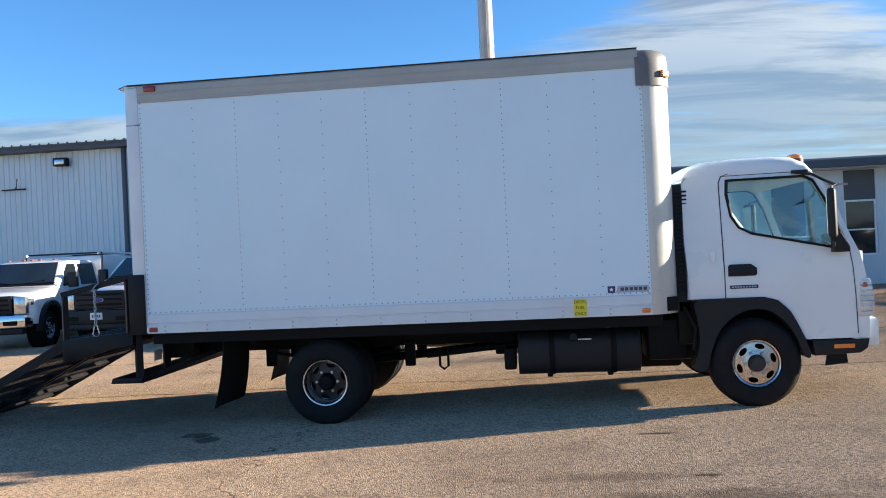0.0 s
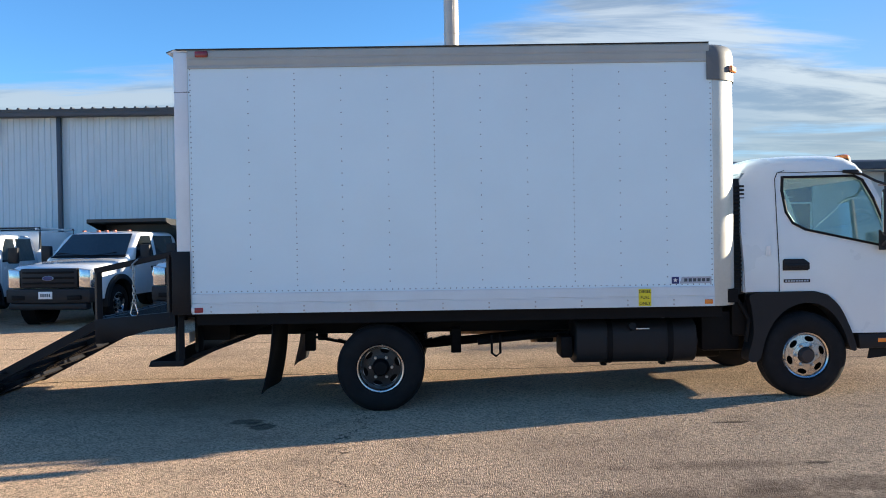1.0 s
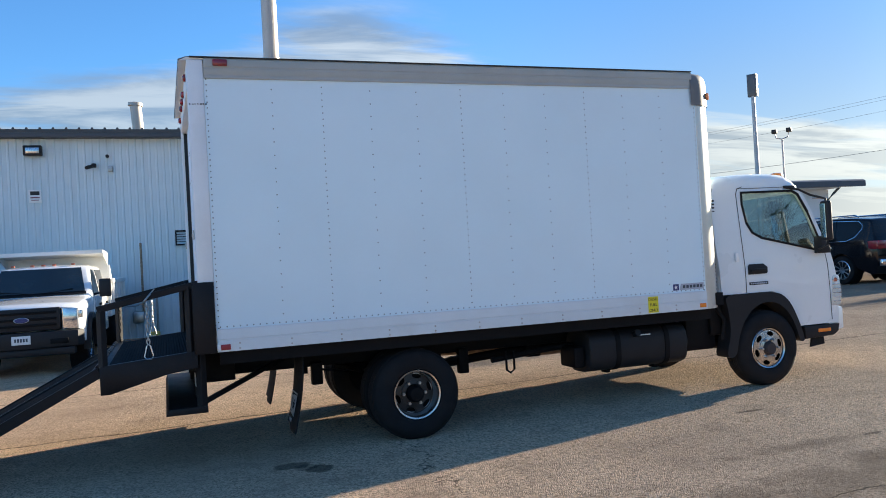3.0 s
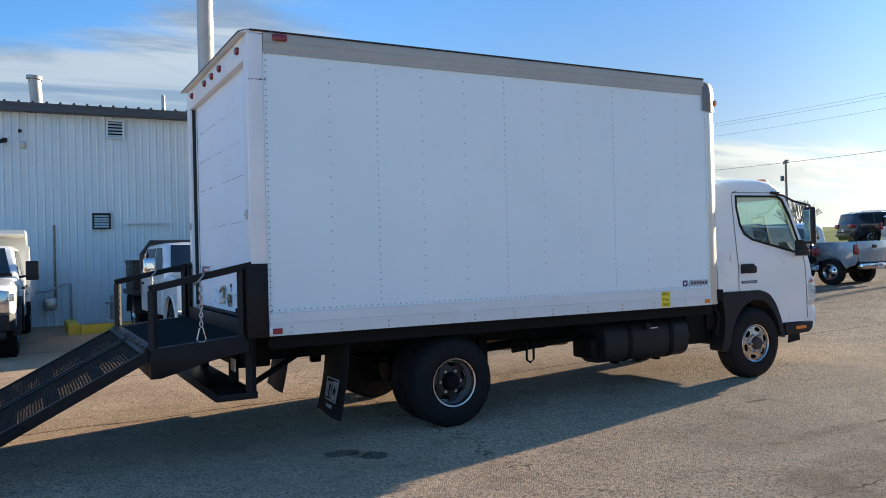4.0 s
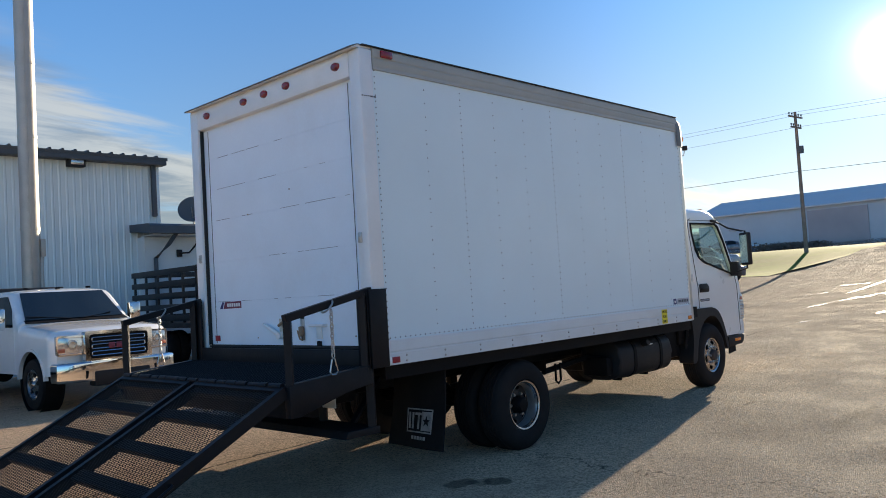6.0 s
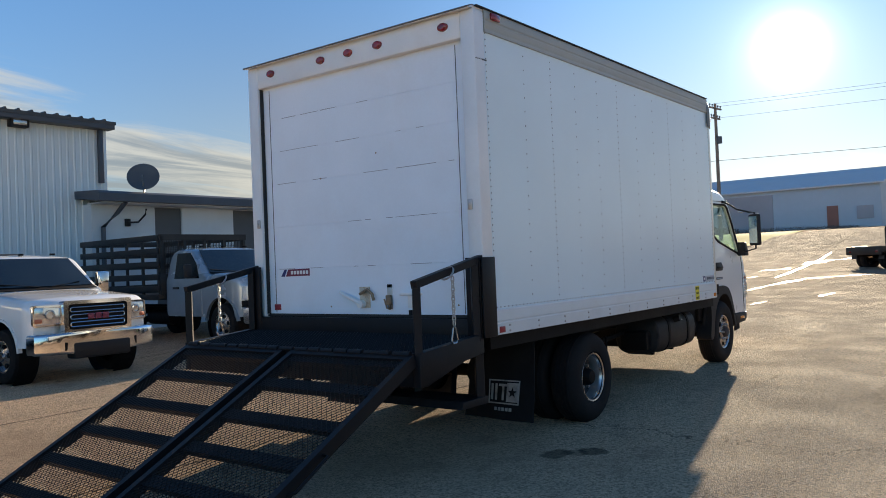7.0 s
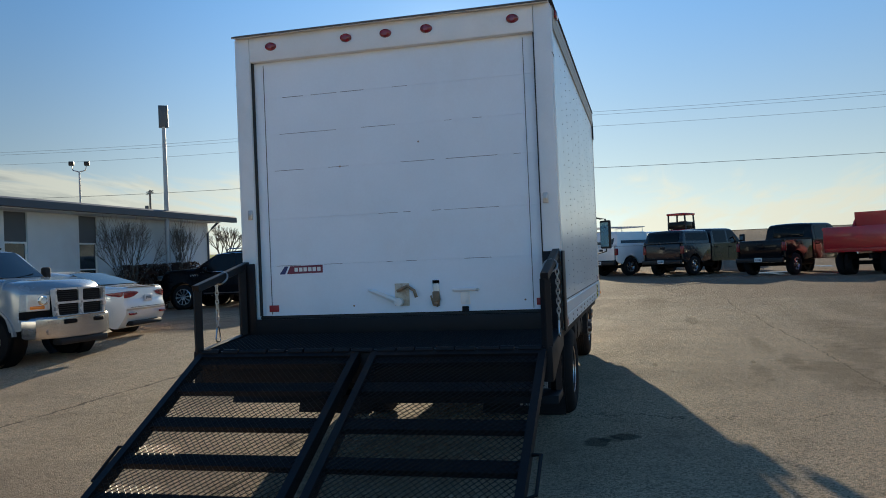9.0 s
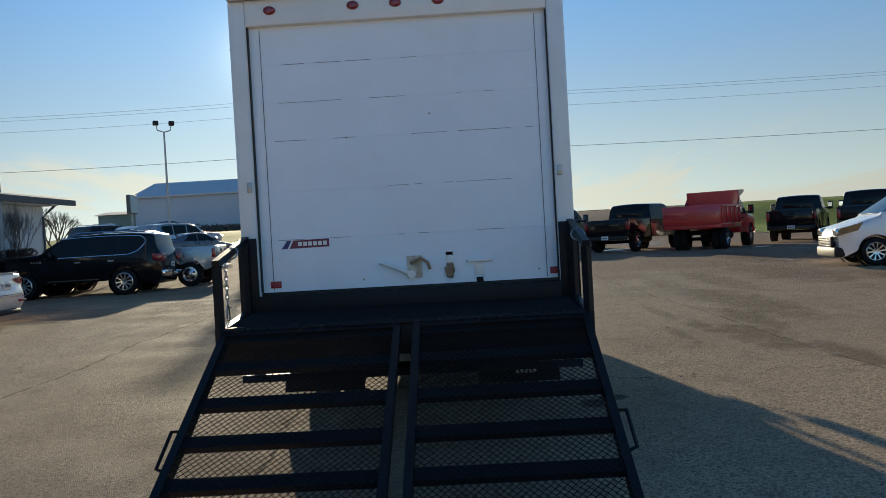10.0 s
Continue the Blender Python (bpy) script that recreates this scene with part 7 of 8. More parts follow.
def pickup(name, label, category, paint, cab_len, style, bed, m, group="", bed_paint=None, lift=0.0, tint=None):
    """A pickup or light truck. x forward with the front bumper at 0; style names the front; bed names what is behind the cab."""
    root = thing(name, label, category, group)
    tint = tint or M_dark_glass
    W, belt, rz, tum = 0.985, 1.30, 1.98, 0.13
    R = 0.41
    ax = -0.98
    cb = -1.35 - cab_len
    ch = 0.44
    low = 0.56
    fa = arc(ax, ch, 0.52, 12, 168, 12)       # over the front wheel, from front to back
    prof = [(-0.10, 0.70), (-0.05, 1.08), (-0.09, 1.20), (-0.28, 1.275), (-1.05, 1.345), (-1.44, 1.375), (-2.10, 1.945), (-2.40, 1.985), (cb + 0.22, 1.975), (cb + 0.08, 1.90), (cb, 1.34), (cb, low), (-1.55, low)] + fa[::-1] + [(-0.40, 0.56), (-0.14, 0.56)]
    if style == "ram":
        prof[1:6] = [(-0.05, 1.10), (-0.09, 1.25), (-0.28, 1.37), (-1.18, 1.44), (-1.44, 1.375)]
    body = car_body(root, prof, W, belt, rz, tum, paint, 0.6, 0.10, corner=0.26) if style == "ram" else car_body(root, prof, W, belt, rz, tum, paint)
    # glass
    bm = bmnew()
    y_b, y_t = side_y(W, belt, rz, tum, 1.36) - 0.13, side_y(W, belt, rz, tum, 1.9) - 0.15
    p = [(-1.50, 1.425), (-2.045, 1.895)]
    nrm = Vector((p[0][1] - p[1][1], 0, p[0][0] - p[1][0])) * -1
    nrm = Vector((p[1][1] - p[0][1], 0, p[0][0] - p[1][0])).normalized()
    g = [[(p[0][0] - 0.035 * abs(t) ** 2, t * y_b, p[0][1]), (p[1][0] - 0.03 * abs(t) ** 2, t * y_t, p[1][1])] for t in (-1, -0.8, -0.6, -0.3, 0, 0.3, 0.6, 0.8, 1)]
    vs = sheet(bm, [[Vector(a) + nrm * 0.024 for a in r] for r in g]); thicken(bm, 0.008); part("windscreen", bm, M_mid_glass, root, "dark windscreen", smooth=60)
    bm = bmnew(); sheet(bm, [[(-1.40 - 0.03 * t * t, t * (y_b + 0.03), 1.392), (-1.505 - 0.035 * t * t, t * (y_b + 0.02), 1.440)] for t in (-1, -0.6, -0.2, 0.2, 0.6, 1)]); thicken(bm, 0.01); part("cowl", bm, M_chassis, root, "black cowl below the windscreen", smooth=60)
    for s in (-1, 1):
        bm = bmnew(); tube(bm, [(-1.47, s * 0.1, 1.43), (-1.53, s * 0.45, 1.47), (-1.55, s * 0.72 - 0.1, 1.50)], 0.009, 5); part("wiper", bm, M_chassis, root)
    bm = bmnew(); box(bm, cb - 0.012, cb + 0.06, -0.62, 0.62, 1.42, 1.80, 0.02)
    for v in bm.verts:
        v.co.x += (v.co.z - 1.34) * 0.145
    part("rear_window", bm, tint, root)
    doors = [(-1.62, -2.66)] if cab_len < 2.0 else [(-1.62, -2.62), (-2.66, cb + 0.16)]
    for s in (-1, 1):
        for i, (a, b) in enumerate(doors):
            top_f = -2.12 if i == 0 else a - 0.02
            bm = bmnew()
            low_pts = [(a, 0.62), (b, 0.62), (b, 1.29), (a, 1.29)] if i == 0 else [(a, 0.62), (b + 0.20, 0.62), (b, 0.85), (b, 1.29), (a, 1.29)]
            on_side(bm, low_pts, W, belt, rz, tum, s, -0.01, 0.010)
            d = part("door", bm, paint, root, smooth=0)
            bm = bmnew()
            if i == 0:
                wp = [(a - 0.08, 1.335), (b + 0.06, 1.335), (b + 0.06, 1.86), (-2.14, 1.86), (-1.88, 1.64)]
            else:
                wp = [(a - 0.05, 1.335), (b + 0.06, 1.335), (b + 0.10, 1.86), (a - 0.05, 1.86)]
            on_side(bm, wp, W, belt, rz, tum, s, -0.01, 0.006); part("window", bm, tint, d)
            bm = bmnew(); on_side(bm, [(b + 0.06, 1.12), (b + 0.25, 1.12), (b + 0.25, 1.165), (b + 0.06, 1.165)], W, belt, rz, tum, s, 0.012, 0.045); part("door_handle", bm, M_plastic if style != "rear" else M_chassis, d)
        # mirror
        bm = bmnew(); y = s * (W + 0.20); box(bm, -1.85, -1.72, *sorted((y - (0.065 if style == "ram" else 0.11), y + (0.065 if style == "ram" else 0.11))), 1.34 if style == "ram" else 1.30, 1.62 if style == "ram" else 1.66, 0.03); mi = part("door_mirror", bm, M_chrome_bright if style == "gmc" else M_plastic, root, "chrome-capped towing mirror" if style == "gmc" else "black towing mirror")
        bm = bmnew(); tube(bm, [(-1.80, s * (W - 0.03), 1.36), (-1.80, s * (W + 0.12), 1.38)], 0.025, 6); part("arm", bm, M_plastic, mi)
        bm = bmnew(); box(bm, -1.858, -1.852, *sorted((y - (0.045 if style == "ram" else 0.08), y + (0.045 if style == "ram" else 0.08))), 1.42, 1.59); part("mirror_glass", bm, M_chrome_bright, mi)
        car_wheel(root, ax, W - 0.02, R, R, 0.24, s, M_chrome)
        if style == "ford":
            f1 = [(u, v) for u, v in arc(ax, ch, 0.60, -5, 185, 16)]
            f2 = [(u, v) for u, v in arc(ax, ch, 0.50, 185, -5, 16)]
            bm = bmnew(); prism(bm, f1 + f2, "y", *sorted((s * (W - 0.06), s * (W + 0.065)))); part("wheel_arch", bm, M_plastic, root, "black wheel arch flare")
        else:
            f1 = arc(ax, ch, 0.545, 5, 175, 14); f2 = arc(ax, ch, 0.505, 175, 5, 14)
            bm = bmnew(); prism(bm, f1 + f2, "y", *sorted((s * (W - 0.05), s * (W + 0.015)))); part("wheel_arch", bm, paint, root)
        bm = bmnew(); lathe(bm, [(0.51, 0), (0.51, 0.3)], (ax, s * (W - 0.02), ch), (0, -s, 0), 24); part("wheel_liner", bm, M_chassis, root)
    # front end
    if style == "ford":
        bm = bmnew(); box(bm, -0.16, -0.005, -0.62, 0.62, 0.80, 1.20, 0.03); gr = part("grille", bm, M_plastic, root, "black three-bar grille")
        for z in (0.90, 1.01, 1.12):
            bm = bmnew(); box(bm, -0.02, 0.012, -0.56, 0.56, z - 0.022, z + 0.022, 0.008); part("grille_bar", bm, M_chassis, gr)
        bm = bmnew(); lathe(bm, [(0, 0.012), (0.8, 0.012), (1, 0)], (0, 0, 0), (1, 0, 0), 24)
        for v in bm.verts:
            v.co = Vector((0.012 + v.co.x, v.co.y * 0.125, 1.0 + v.co.z * 0.05))
        bd = part("badge", bm, M_silver_print, gr, "oval badge"); bm = bmnew(); lathe(bm, [(0, 0.016), (0.85, 0.015), (0.85, 0.008)], (0, 0, 0), (1, 0, 0), 24)
        for v in bm.verts:
            v.co = Vector((0.012 + v.co.x, v.co.y * 0.125, 1.0 + v.co.z * 0.05))
        part("badge_face", bm, M_navy, bd)
        for s in (-1, 1):
            bm = bmnew(); y0, y1 = sorted((s * 0.64, s * 0.90)); prism(bm, [(y0, 0.80), (y1, 0.80), (y1, 1.16), (y0, 1.19)], "x", -0.30, -0.02, 0.03); h = part("headlight", bm, M_lens, root, "tall clear headlight")
            bm = bmnew(); box(bm, -0.032, -0.024, y0 + 0.03, y1 - 0.03, 0.965, 0.98); part("divider", bm, M_plastic, h)
            bm = bmnew(); y0, y1 = sorted((s * 0.89, s * 0.965)); box(bm, -0.45, -0.13, y0, y1, 0.98, 1.12, 0.02); part("turn_lamp", bm, M_lens, h)
        bmat = M_plastic if bed == "dump" else M_chrome_bright
        bm = bmnew(); prism(bm, [(-0.16, -0.98), (0.03, -0.90), (0.09, -0.6), (0.10, 0), (0.09, 0.6), (0.03, 0.90), (-0.16, 0.98), (-0.24, 0.9), (-0.24, -0.9)], "z", 0.50, 0.785, 0.03); bp = part("bumper", bm, bmat, root, "front bumper")
        for s in (-1, 1):
            bm = bmnew(); box(bm, 0.04, 0.10, *sorted((s * 0.45, s * 0.75)), 0.56, 0.66, 0.02); part("fog_lamp_recess", bm, M_chassis, bp)
        bm = bmnew(); box(bm, -0.15, 0.06, -0.85, 0.85, 0.36, 0.50, 0.04); part("valance", bm, M_plastic, root)
        plate_sign(root, 0.101, 0.66)
    elif style == "gmc":
        bm = bmnew(); box(bm, -0.16, 0.0, -0.50, 0.50, 0.77, 1.17, 0.03); gr = part("grille", bm, M_chassis, root, "black grille with three chrome-rimmed bars")
        bm = bmnew(); plate(bm, rounded([(-0.545, 0.71), (0.545, 0.71), (0.56, 1.22), (-0.56, 1.22)], 0.05), [rounded([(-0.475, 0.79), (0.475, 0.79), (0.485, 1.165), (-0.485, 1.165)], 0.05)], "x", -0.10, 0.03); part("surround", bm, M_chrome_bright, gr, "chrome surround")
        for z in (0.865, 0.975, 1.085):
            bm = bmnew(); loop = rounded([(-0.44, z - 0.032), (0.44, z - 0.032), (0.44, z + 0.032), (-0.44, z + 0.032)], 0.03)
            tube(bm, [(0.012, u, v) for u, v in loop], 0.008, 6, True); part("grille_bar", bm, M_chrome_bright, gr)
        bm = bmnew()
        for y0 in (-0.17, -0.05, 0.07):
            box(bm, 0.008, 0.028, y0, y0 + 0.10, 0.93, 1.02, 0.006)
        part("badge", bm, M_maroon, gr, "red badge blocks")
        for s in (-1, 1):
            y0, y1 = sorted((s * 0.575, s * 0.955))
            bm = bmnew(); prism(bm, rounded([(y0, 0.87), (y1, 0.88), (y1, 1.15), (y0, 1.16)], 0.05), "x", -0.42, -0.005, 0.015); sweep(bm, 0.16); h = part("headlight", bm, M_lens, root, "wide clear headlight in a chrome bezel")
            bm = bmnew(); u = s * 0.70; lathe(bm, [(0.075, 0), (0.07, 0.012), (0.05, 0.016), (0.045, 0.004), (0, 0.0)], (-0.075, u, 1.03), (1, 0, 0), 20); part("projector", bm, M_chrome, h)
            bm = bmnew(); plate(bm, rounded([(y0 - 0.012, 0.855), (y1 + 0.012, 0.865), (y1 + 0.012, 1.165), (y0 - 0.012, 1.175)], 0.05), [rounded([(y0 + 0.008, 0.885), (y1 - 0.008, 0.895), (y1 - 0.008, 1.137), (y0 + 0.008, 1.147)], 0.04)], "x", -0.40, 0.006); sweep(bm, 0.16); part("bezel", bm, M_chrome_bright, h)
            y0, y1 = sorted((s * 0.84, s * 0.965)); bm = bmnew(); box(bm, -0.40, 0.004, y0, y1, 0.91, 0.975, 0.015); sweep(bm, 0.16); part("turn_lamp", bm, M_amber_dull, h)
        bm = bmnew(); prism(bm, [(-0.20, -1.0), (-0.04, -0.97), (0.06, -0.80), (0.11, -0.5), (0.12, 0), (0.11, 0.5), (0.06, 0.80), (-0.04, 0.97), (-0.20, 1.0), (-0.26, 0.9), (-0.26, -0.9)], "z", 0.445, 0.755, 0.045, 3); bp = part("bumper", bm, M_chrome_bright, root, "deep chrome bumper")
        for s in (-1, 1):
            bm = bmnew(); prism(bm, rounded([(s * 0.56, 0.49), (s * 0.80, 0.50), (s * 0.82, 0.60), (s * 0.54, 0.62)], 0.03), "x", 0.0, 0.09)
            for v in bm.verts:
                v.co.x += 0.03 - 0.28 * (abs(v.co.y) - 0.5)
            part("fog_lamp_recess", bm, M_chassis, bp)
        bm = bmnew(); box(bm, -0.1, 0.135, -0.46, 0.46, 0.36, 0.60, 0.03); part("valance", bm, M_plastic, root)
    elif style == "ram":
        bm = bmnew(); box(bm, -0.16, -0.005, -0.52, 0.52, 0.76, 1.22, 0.04); gr = part("grille", bm, M_chassis, root, "crosshair grille")
        bm = bmnew(); plate(bm, rounded([(-0.56, 0.745), (0.56, 0.745), (0.61, 1.235), (-0.61, 1.235)], 0.06), [rounded([(-0.515, 0.785), (-0.045, 0.785), (-0.045, 0.975), (-0.535, 0.975)], 0.03), rounded([(0.045, 0.785), (0.515, 0.785), (0.535, 0.975), (0.045, 0.975)], 0.03), rounded([(-0.537, 1.01), (-0.045, 1.01), (-0.045, 1.205), (-0.56, 1.205)], 0.03), rounded([(0.045, 1.01), (0.537, 1.01), (0.56, 1.205), (0.045, 1.205)], 0.03)], "x", -0.06, 0.025); part("crosshair", bm, M_satin, gr, "silver crosshair frame")
        for s in (-1, 1):
            y0, y1 = sorted((s * 0.615, s * 0.965))
            bm = bmnew(); prism(bm, rounded([(y0, 0.875), (y1, 0.885), (y1, 1.135), (y0, 1.165)], 0.03), "x", -0.36, -0.006, 0.015); sweep(bm); h = part("headlight", bm, M_pale_lens, root, "large clear headlight")
            bm = bmnew(); u = s * 0.72; lathe(bm, [(0.085, 0), (0.08, 0.014), (0.055, 0.018), (0.05, 0.004), (0, 0.0)], (-0.018, u, 1.045), (1, 0, 0), 20); sweep(bm); part("reflector", bm, M_chrome_bright, h)
            y0, y1 = sorted((s * 0.70, s * 0.93)); bm = bmnew(); box(bm, -0.34, 0.0, y0, y1, 0.905, 0.965, 0.02); sweep(bm); part("turn_lamp", bm, M_amber, h)
            y0, y1 = sorted((s * 0.60, s * 0.97)); bm = bmnew(); box(bm, -0.40, -0.03, y0, y1, 0.745, 0.872, 0.01); sweep(bm); part("filler_panel", bm, M_chassis, root, "black gap below the headlight")
        bm = bmnew(); prism(bm, [(-0.14, -0.97), (0.05, -0.90), (0.11, -0.6), (0.13, 0), (0.11, 0.6), (0.05, 0.90), (-0.14, 0.97), (-0.22, 0.9), (-0.22, -0.9)], "z", 0.42, 0.775, 0.06, 3); sweep(bm, 0.22); bp = part("bumper", bm, M_satin_dark, root, "deep polished steel bumper")
        for s in (-1, 1):
            bm = bmnew(); cyl(bm, (0.03, s * 0.72, 0.53), (0.085, s * 0.72, 0.53), 0.045, n=14); sweep(bm, 0.22); part("fog_lamp", bm, M_lens, bp)
        for z in (0.80, 0.835, 0.87, 0.905, 0.94, 1.03, 1.065, 1.10, 1.135, 1.17):
            bm = bmnew(); box(bm, -0.01, 0.004, -0.52, 0.52, z, z + 0.012); part("grille_bar", bm, M_plastic, gr)
        bm = bmnew(); box(bm, 0.09, 0.135, -0.48, 0.48, 0.64, 0.72, 0.02); sweep(bm, 0.22); part("bumper_slot", bm, M_chassis, bp)
        bm = bmnew(); box(bm, -0.10, 0.10, -0.55, 0.55, 0.30, 0.41, 0.03); part("valance", bm, M_plastic, root)
    else:
        bm = bmnew(); box(bm, -0.2, 0.06, -0.95, 0.95, 0.50, 0.76, 0.05); part("bumper", bm, M_chrome_bright, root)
        bm = bmnew(); box(bm, -0.14, 0.0, -0.6, 0.6, 0.82, 1.14, 0.03); part("grille", bm, M_plastic, root)
        for s in (-1, 1):
            bm = bmnew(); box(bm, -0.28, -0.03, *sorted((s * 0.64, s * 0.93)), 0.86, 1.10, 0.03); part("headlight", bm, M_lens, root)
    if style in ("ford", "gmc", "ram"):
        for y in (-0.55, -0.2, 0, 0.2, 0.55):
            if style != "ford" and abs(y) < 0.3 and y != 0:
                continue
            bm = bmnew(); box(bm, -2.29, -2.21, y - 0.035, y + 0.035, 1.97, 2.004, 0.012); part("roof_lamp", bm, M_amber_dull if style == "ford" else M_chassis, root, "small roof marker lamp")
    # chassis and what it carries
    bl = {"dump": 3.0, "flat": 1.7, "stake": 3.4, "utility": 2.9, "box": 2.05, "topper": 2.05}[bed]
    xb0, xb1 = cb - 0.08, cb - 0.08 - bl
    rx = xb1 + bl * (0.42 if bed in ("box", "topper") else 0.40)
    bm = bmnew(); box(bm, xb1 + 0.1, -0.6, -0.42, -0.34, 0.55, 0.72); box(bm, xb1 + 0.1, -0.6, 0.34, 0.42, 0.55, 0.72); cyl(bm, (rx, -0.85, R), (rx, 0.85, R), 0.07); part("chassis", bm, M_chassis, root)
    bm = bmnew(); cyl(bm, (rx + 0.9, -0.60, 0.5), (rx + 1.8, -0.60, 0.5), 0.16, n=14); part("tank", bm, M_chassis, root)
    for s in (-1, 1):
        car_wheel(root, rx, W - 0.01 if bed not in ("box", "topper") else W - 0.03, R, R, 0.24, s, M_chrome, dual=bed not in ("box", "topper"))
        if bed not in ("box", "topper"):
            car_wheel(root, rx, W - 0.28, R, R, 0.24, s, M_chrome)
    bp_ = bed_paint or paint
    if bed in ("box", "topper"):
        W2 = 0.98
        ra = arc(rx, 0.44, 0.50, 10, 170, 10)
        for s in (-1, 1):
            pr = [(xb0, 0.62), (xb0, 1.32), (xb1, 1.32), (xb1, 0.70), (xb1 + 0.1, 0.60)] + ra[::-1]
            bm = bmnew(); prism(bm, pr, "y", *sorted((s * W2, s * (W2 - 0.08))), 0.02); part("bed_side", bm, bp_, root)
            bm = bmnew(); y0, y1 = sorted((s * (W2 - 0.13), s * (W2 + 0.004))); box(bm, xb1 - 0.015, xb1 + 0.11, y0, y1, 0.92, 1.24, 0.02); part("tail_lamp", bm, M_red_lamp, root, "red tail lamp")
        bm = bmnew(); box(bm, xb1 - 0.005, xb1 + 0.05, -0.83, 0.83, 0.70, 1.33, 0.02); tg = part("tailgate", bm, bp_, root)
        bm = bmnew(); box(bm, xb1 - 0.02, xb1 - 0.004, -0.12, 0.12, 1.12, 1.22, 0.01); part("latch_handle", bm, M_plastic, tg)
        bm = bmnew(); box(bm, xb1, xb0, -0.9, 0.9, 0.66, 0.74); part("bed_floor", bm, M_chassis, root)
        bm = bmnew(); box(bm, xb0 - 0.05, xb0, -0.9, 0.9, 0.66, 1.30); part("bed_front", bm, bp_, root)
        bm = bmnew(); box(bm, xb1 - 0.17, xb1 - 0.01, -0.95, 0.95, 0.50, 0.66, 0.03); part("rear_bumper", bm, M_chrome_bright if paint is M_car_silver else M_bed_black, root)
        plate_sign(root, xb1 - 0.175, 0.60, -1)
        if bed == "topper":
            ht = 2.0 if style == "rack" else 1.90
            tp = [(xb0 + 0.02, 1.33), (xb0 + 0.02, ht), (xb1 + 0.20, ht), (xb1 + 0.0, 1.33)]
            tb = car_body(root, tp, 0.97, 1.34, ht + 0.02, 0.13, bp_, 0.2, 0.0, 0, 0, "topper")
            for s in (-1, 1):
                bm = bmnew(); on_side(bm, [(xb0 - 0.15, 1.45), (xb1 + 0.30, 1.45), (xb1 + 0.40, 1.78), (xb0 - 0.15, 1.78)], 0.97, 1.34, 1.92, 0.13, s, -0.01, 0.008); part("topper_window", bm, M_mid_glass if paint is M_car_white else tint, tb)
            bm = bmnew(); box(bm, -0.006, 0.006, -0.75, 0.75, 1.42, 1.80, 0.01)
            for v in bm.verts:
                v.co.x += xb1 - 0.005 + (v.co.z - 1.33) * 0.35
            part("topper_hatch", bm, M_mid_glass if paint is M_car_white else tint, tb)
            if style == "rack":
                for x in (xb0 - 0.3, xb1 + 0.5):
                    bm = bmnew(); tube(bm, [(x, -0.85, 1.97), (x, -0.85, 2.17), (x, 0.85, 2.17), (x, 0.85, 1.97)], 0.02, 6); part("rack_bar", bm, M_steel, root)
                for y in (-0.5, 0.1, 0.5):
                    bm = bmnew(); tube(bm, [(xb0 + 0.2, y, 2.20), (xb1 - 0.2, y, 2.20)], 0.022, 6); part("ladder_rail", bm, M_chrome, root)
    elif bed == "dump":
        zf, zt_ = 0.98, 1.62
        bm = bmnew(); box(bm, xb1, xb0, -1.05, 1.05, zf - 0.18, zf, 0.02); part("dump_floor", bm, bp_, root)
        for s in (-1, 1):
            bm = bmnew(); prism(bm, [(xb0, zf), (xb0, zt_ + 0.35), (xb0 - 0.35, zt_), (xb1, zt_), (xb1, zf)], "y", *sorted((s * 1.06, s * 0.99)), 0.012); sd = part("dump_side", bm, bp_, root)
            for k in range(5):
                x = xb0 - 0.25 - k * (bl - 0.4) / 4
                bm = bmnew(); box(bm, x - 0.04, x + 0.04, *sorted((s * 1.055, s * 1.11)), zf, zt_ - 0.02, 0.01); part("stake_rib", bm, bp_, sd)
            bm = bmnew(); box(bm, xb1, xb0, *sorted((s * 1.05, s * 1.115)), zt_ - 0.06, zt_ + 0.03, 0.015); part("top_rail", bm, bp_, sd)
        bm = bmnew(); box(bm, xb1 - 0.05, xb1, -1.06, 1.06, zf - 0.05, zt_ + 0.05, 0.012); part("tailgate", bm, bp_, root)
        bm = bmnew(); prism(bm, [(xb0 - 0.05, zf), (xb0 + 0.02, zf), (xb0 + 0.02, 2.16), (xb0 + 0.85, 2.21), (xb0 + 0.85, 2.29), (xb0 - 0.05, 2.25)], "y", -1.02, 1.02, 0.012); part("cab_shield", bm, bp_, root, "sheet steel cab shield over the roof")
        for s in (-1, 1):
            bm = bmnew(); prism(bm, [(xb0 + 0.0, 1.95), (xb0 + 0.84, 2.19), (xb0 + 0.84, 2.27), (xb0, 2.24)], "y", *sorted((s * 1.025, s * 1.0))); part("shield_gusset", bm, bp_, root)
    elif bed == "flat":
        bm = bmnew(); box(bm, xb1, xb0, -1.1, 1.1, 0.86, 0.97, 0.015); dk = part("deck", bm, M_bed_black, root, "black flatbed deck")
        if style == "rear":
            for s in (-1, 1):
                bm = bmnew(); prism(bm, [(xb0, 0.60), (xb0, 0.972), (xb1 - 0.02, 0.972), (xb1 - 0.02, 0.74), (xb1 + 0.35, 0.60)], "y", *sorted((s * 1.10, s * 1.14)), 0.01); part("side_rail", bm, M_bed_black, dk)
            bm = bmnew(); box(bm, xb1 - 0.06, xb1, -1.14, 1.14, 0.62, 0.985, 0.015); part("tail_rail", bm, M_bed_black, dk)
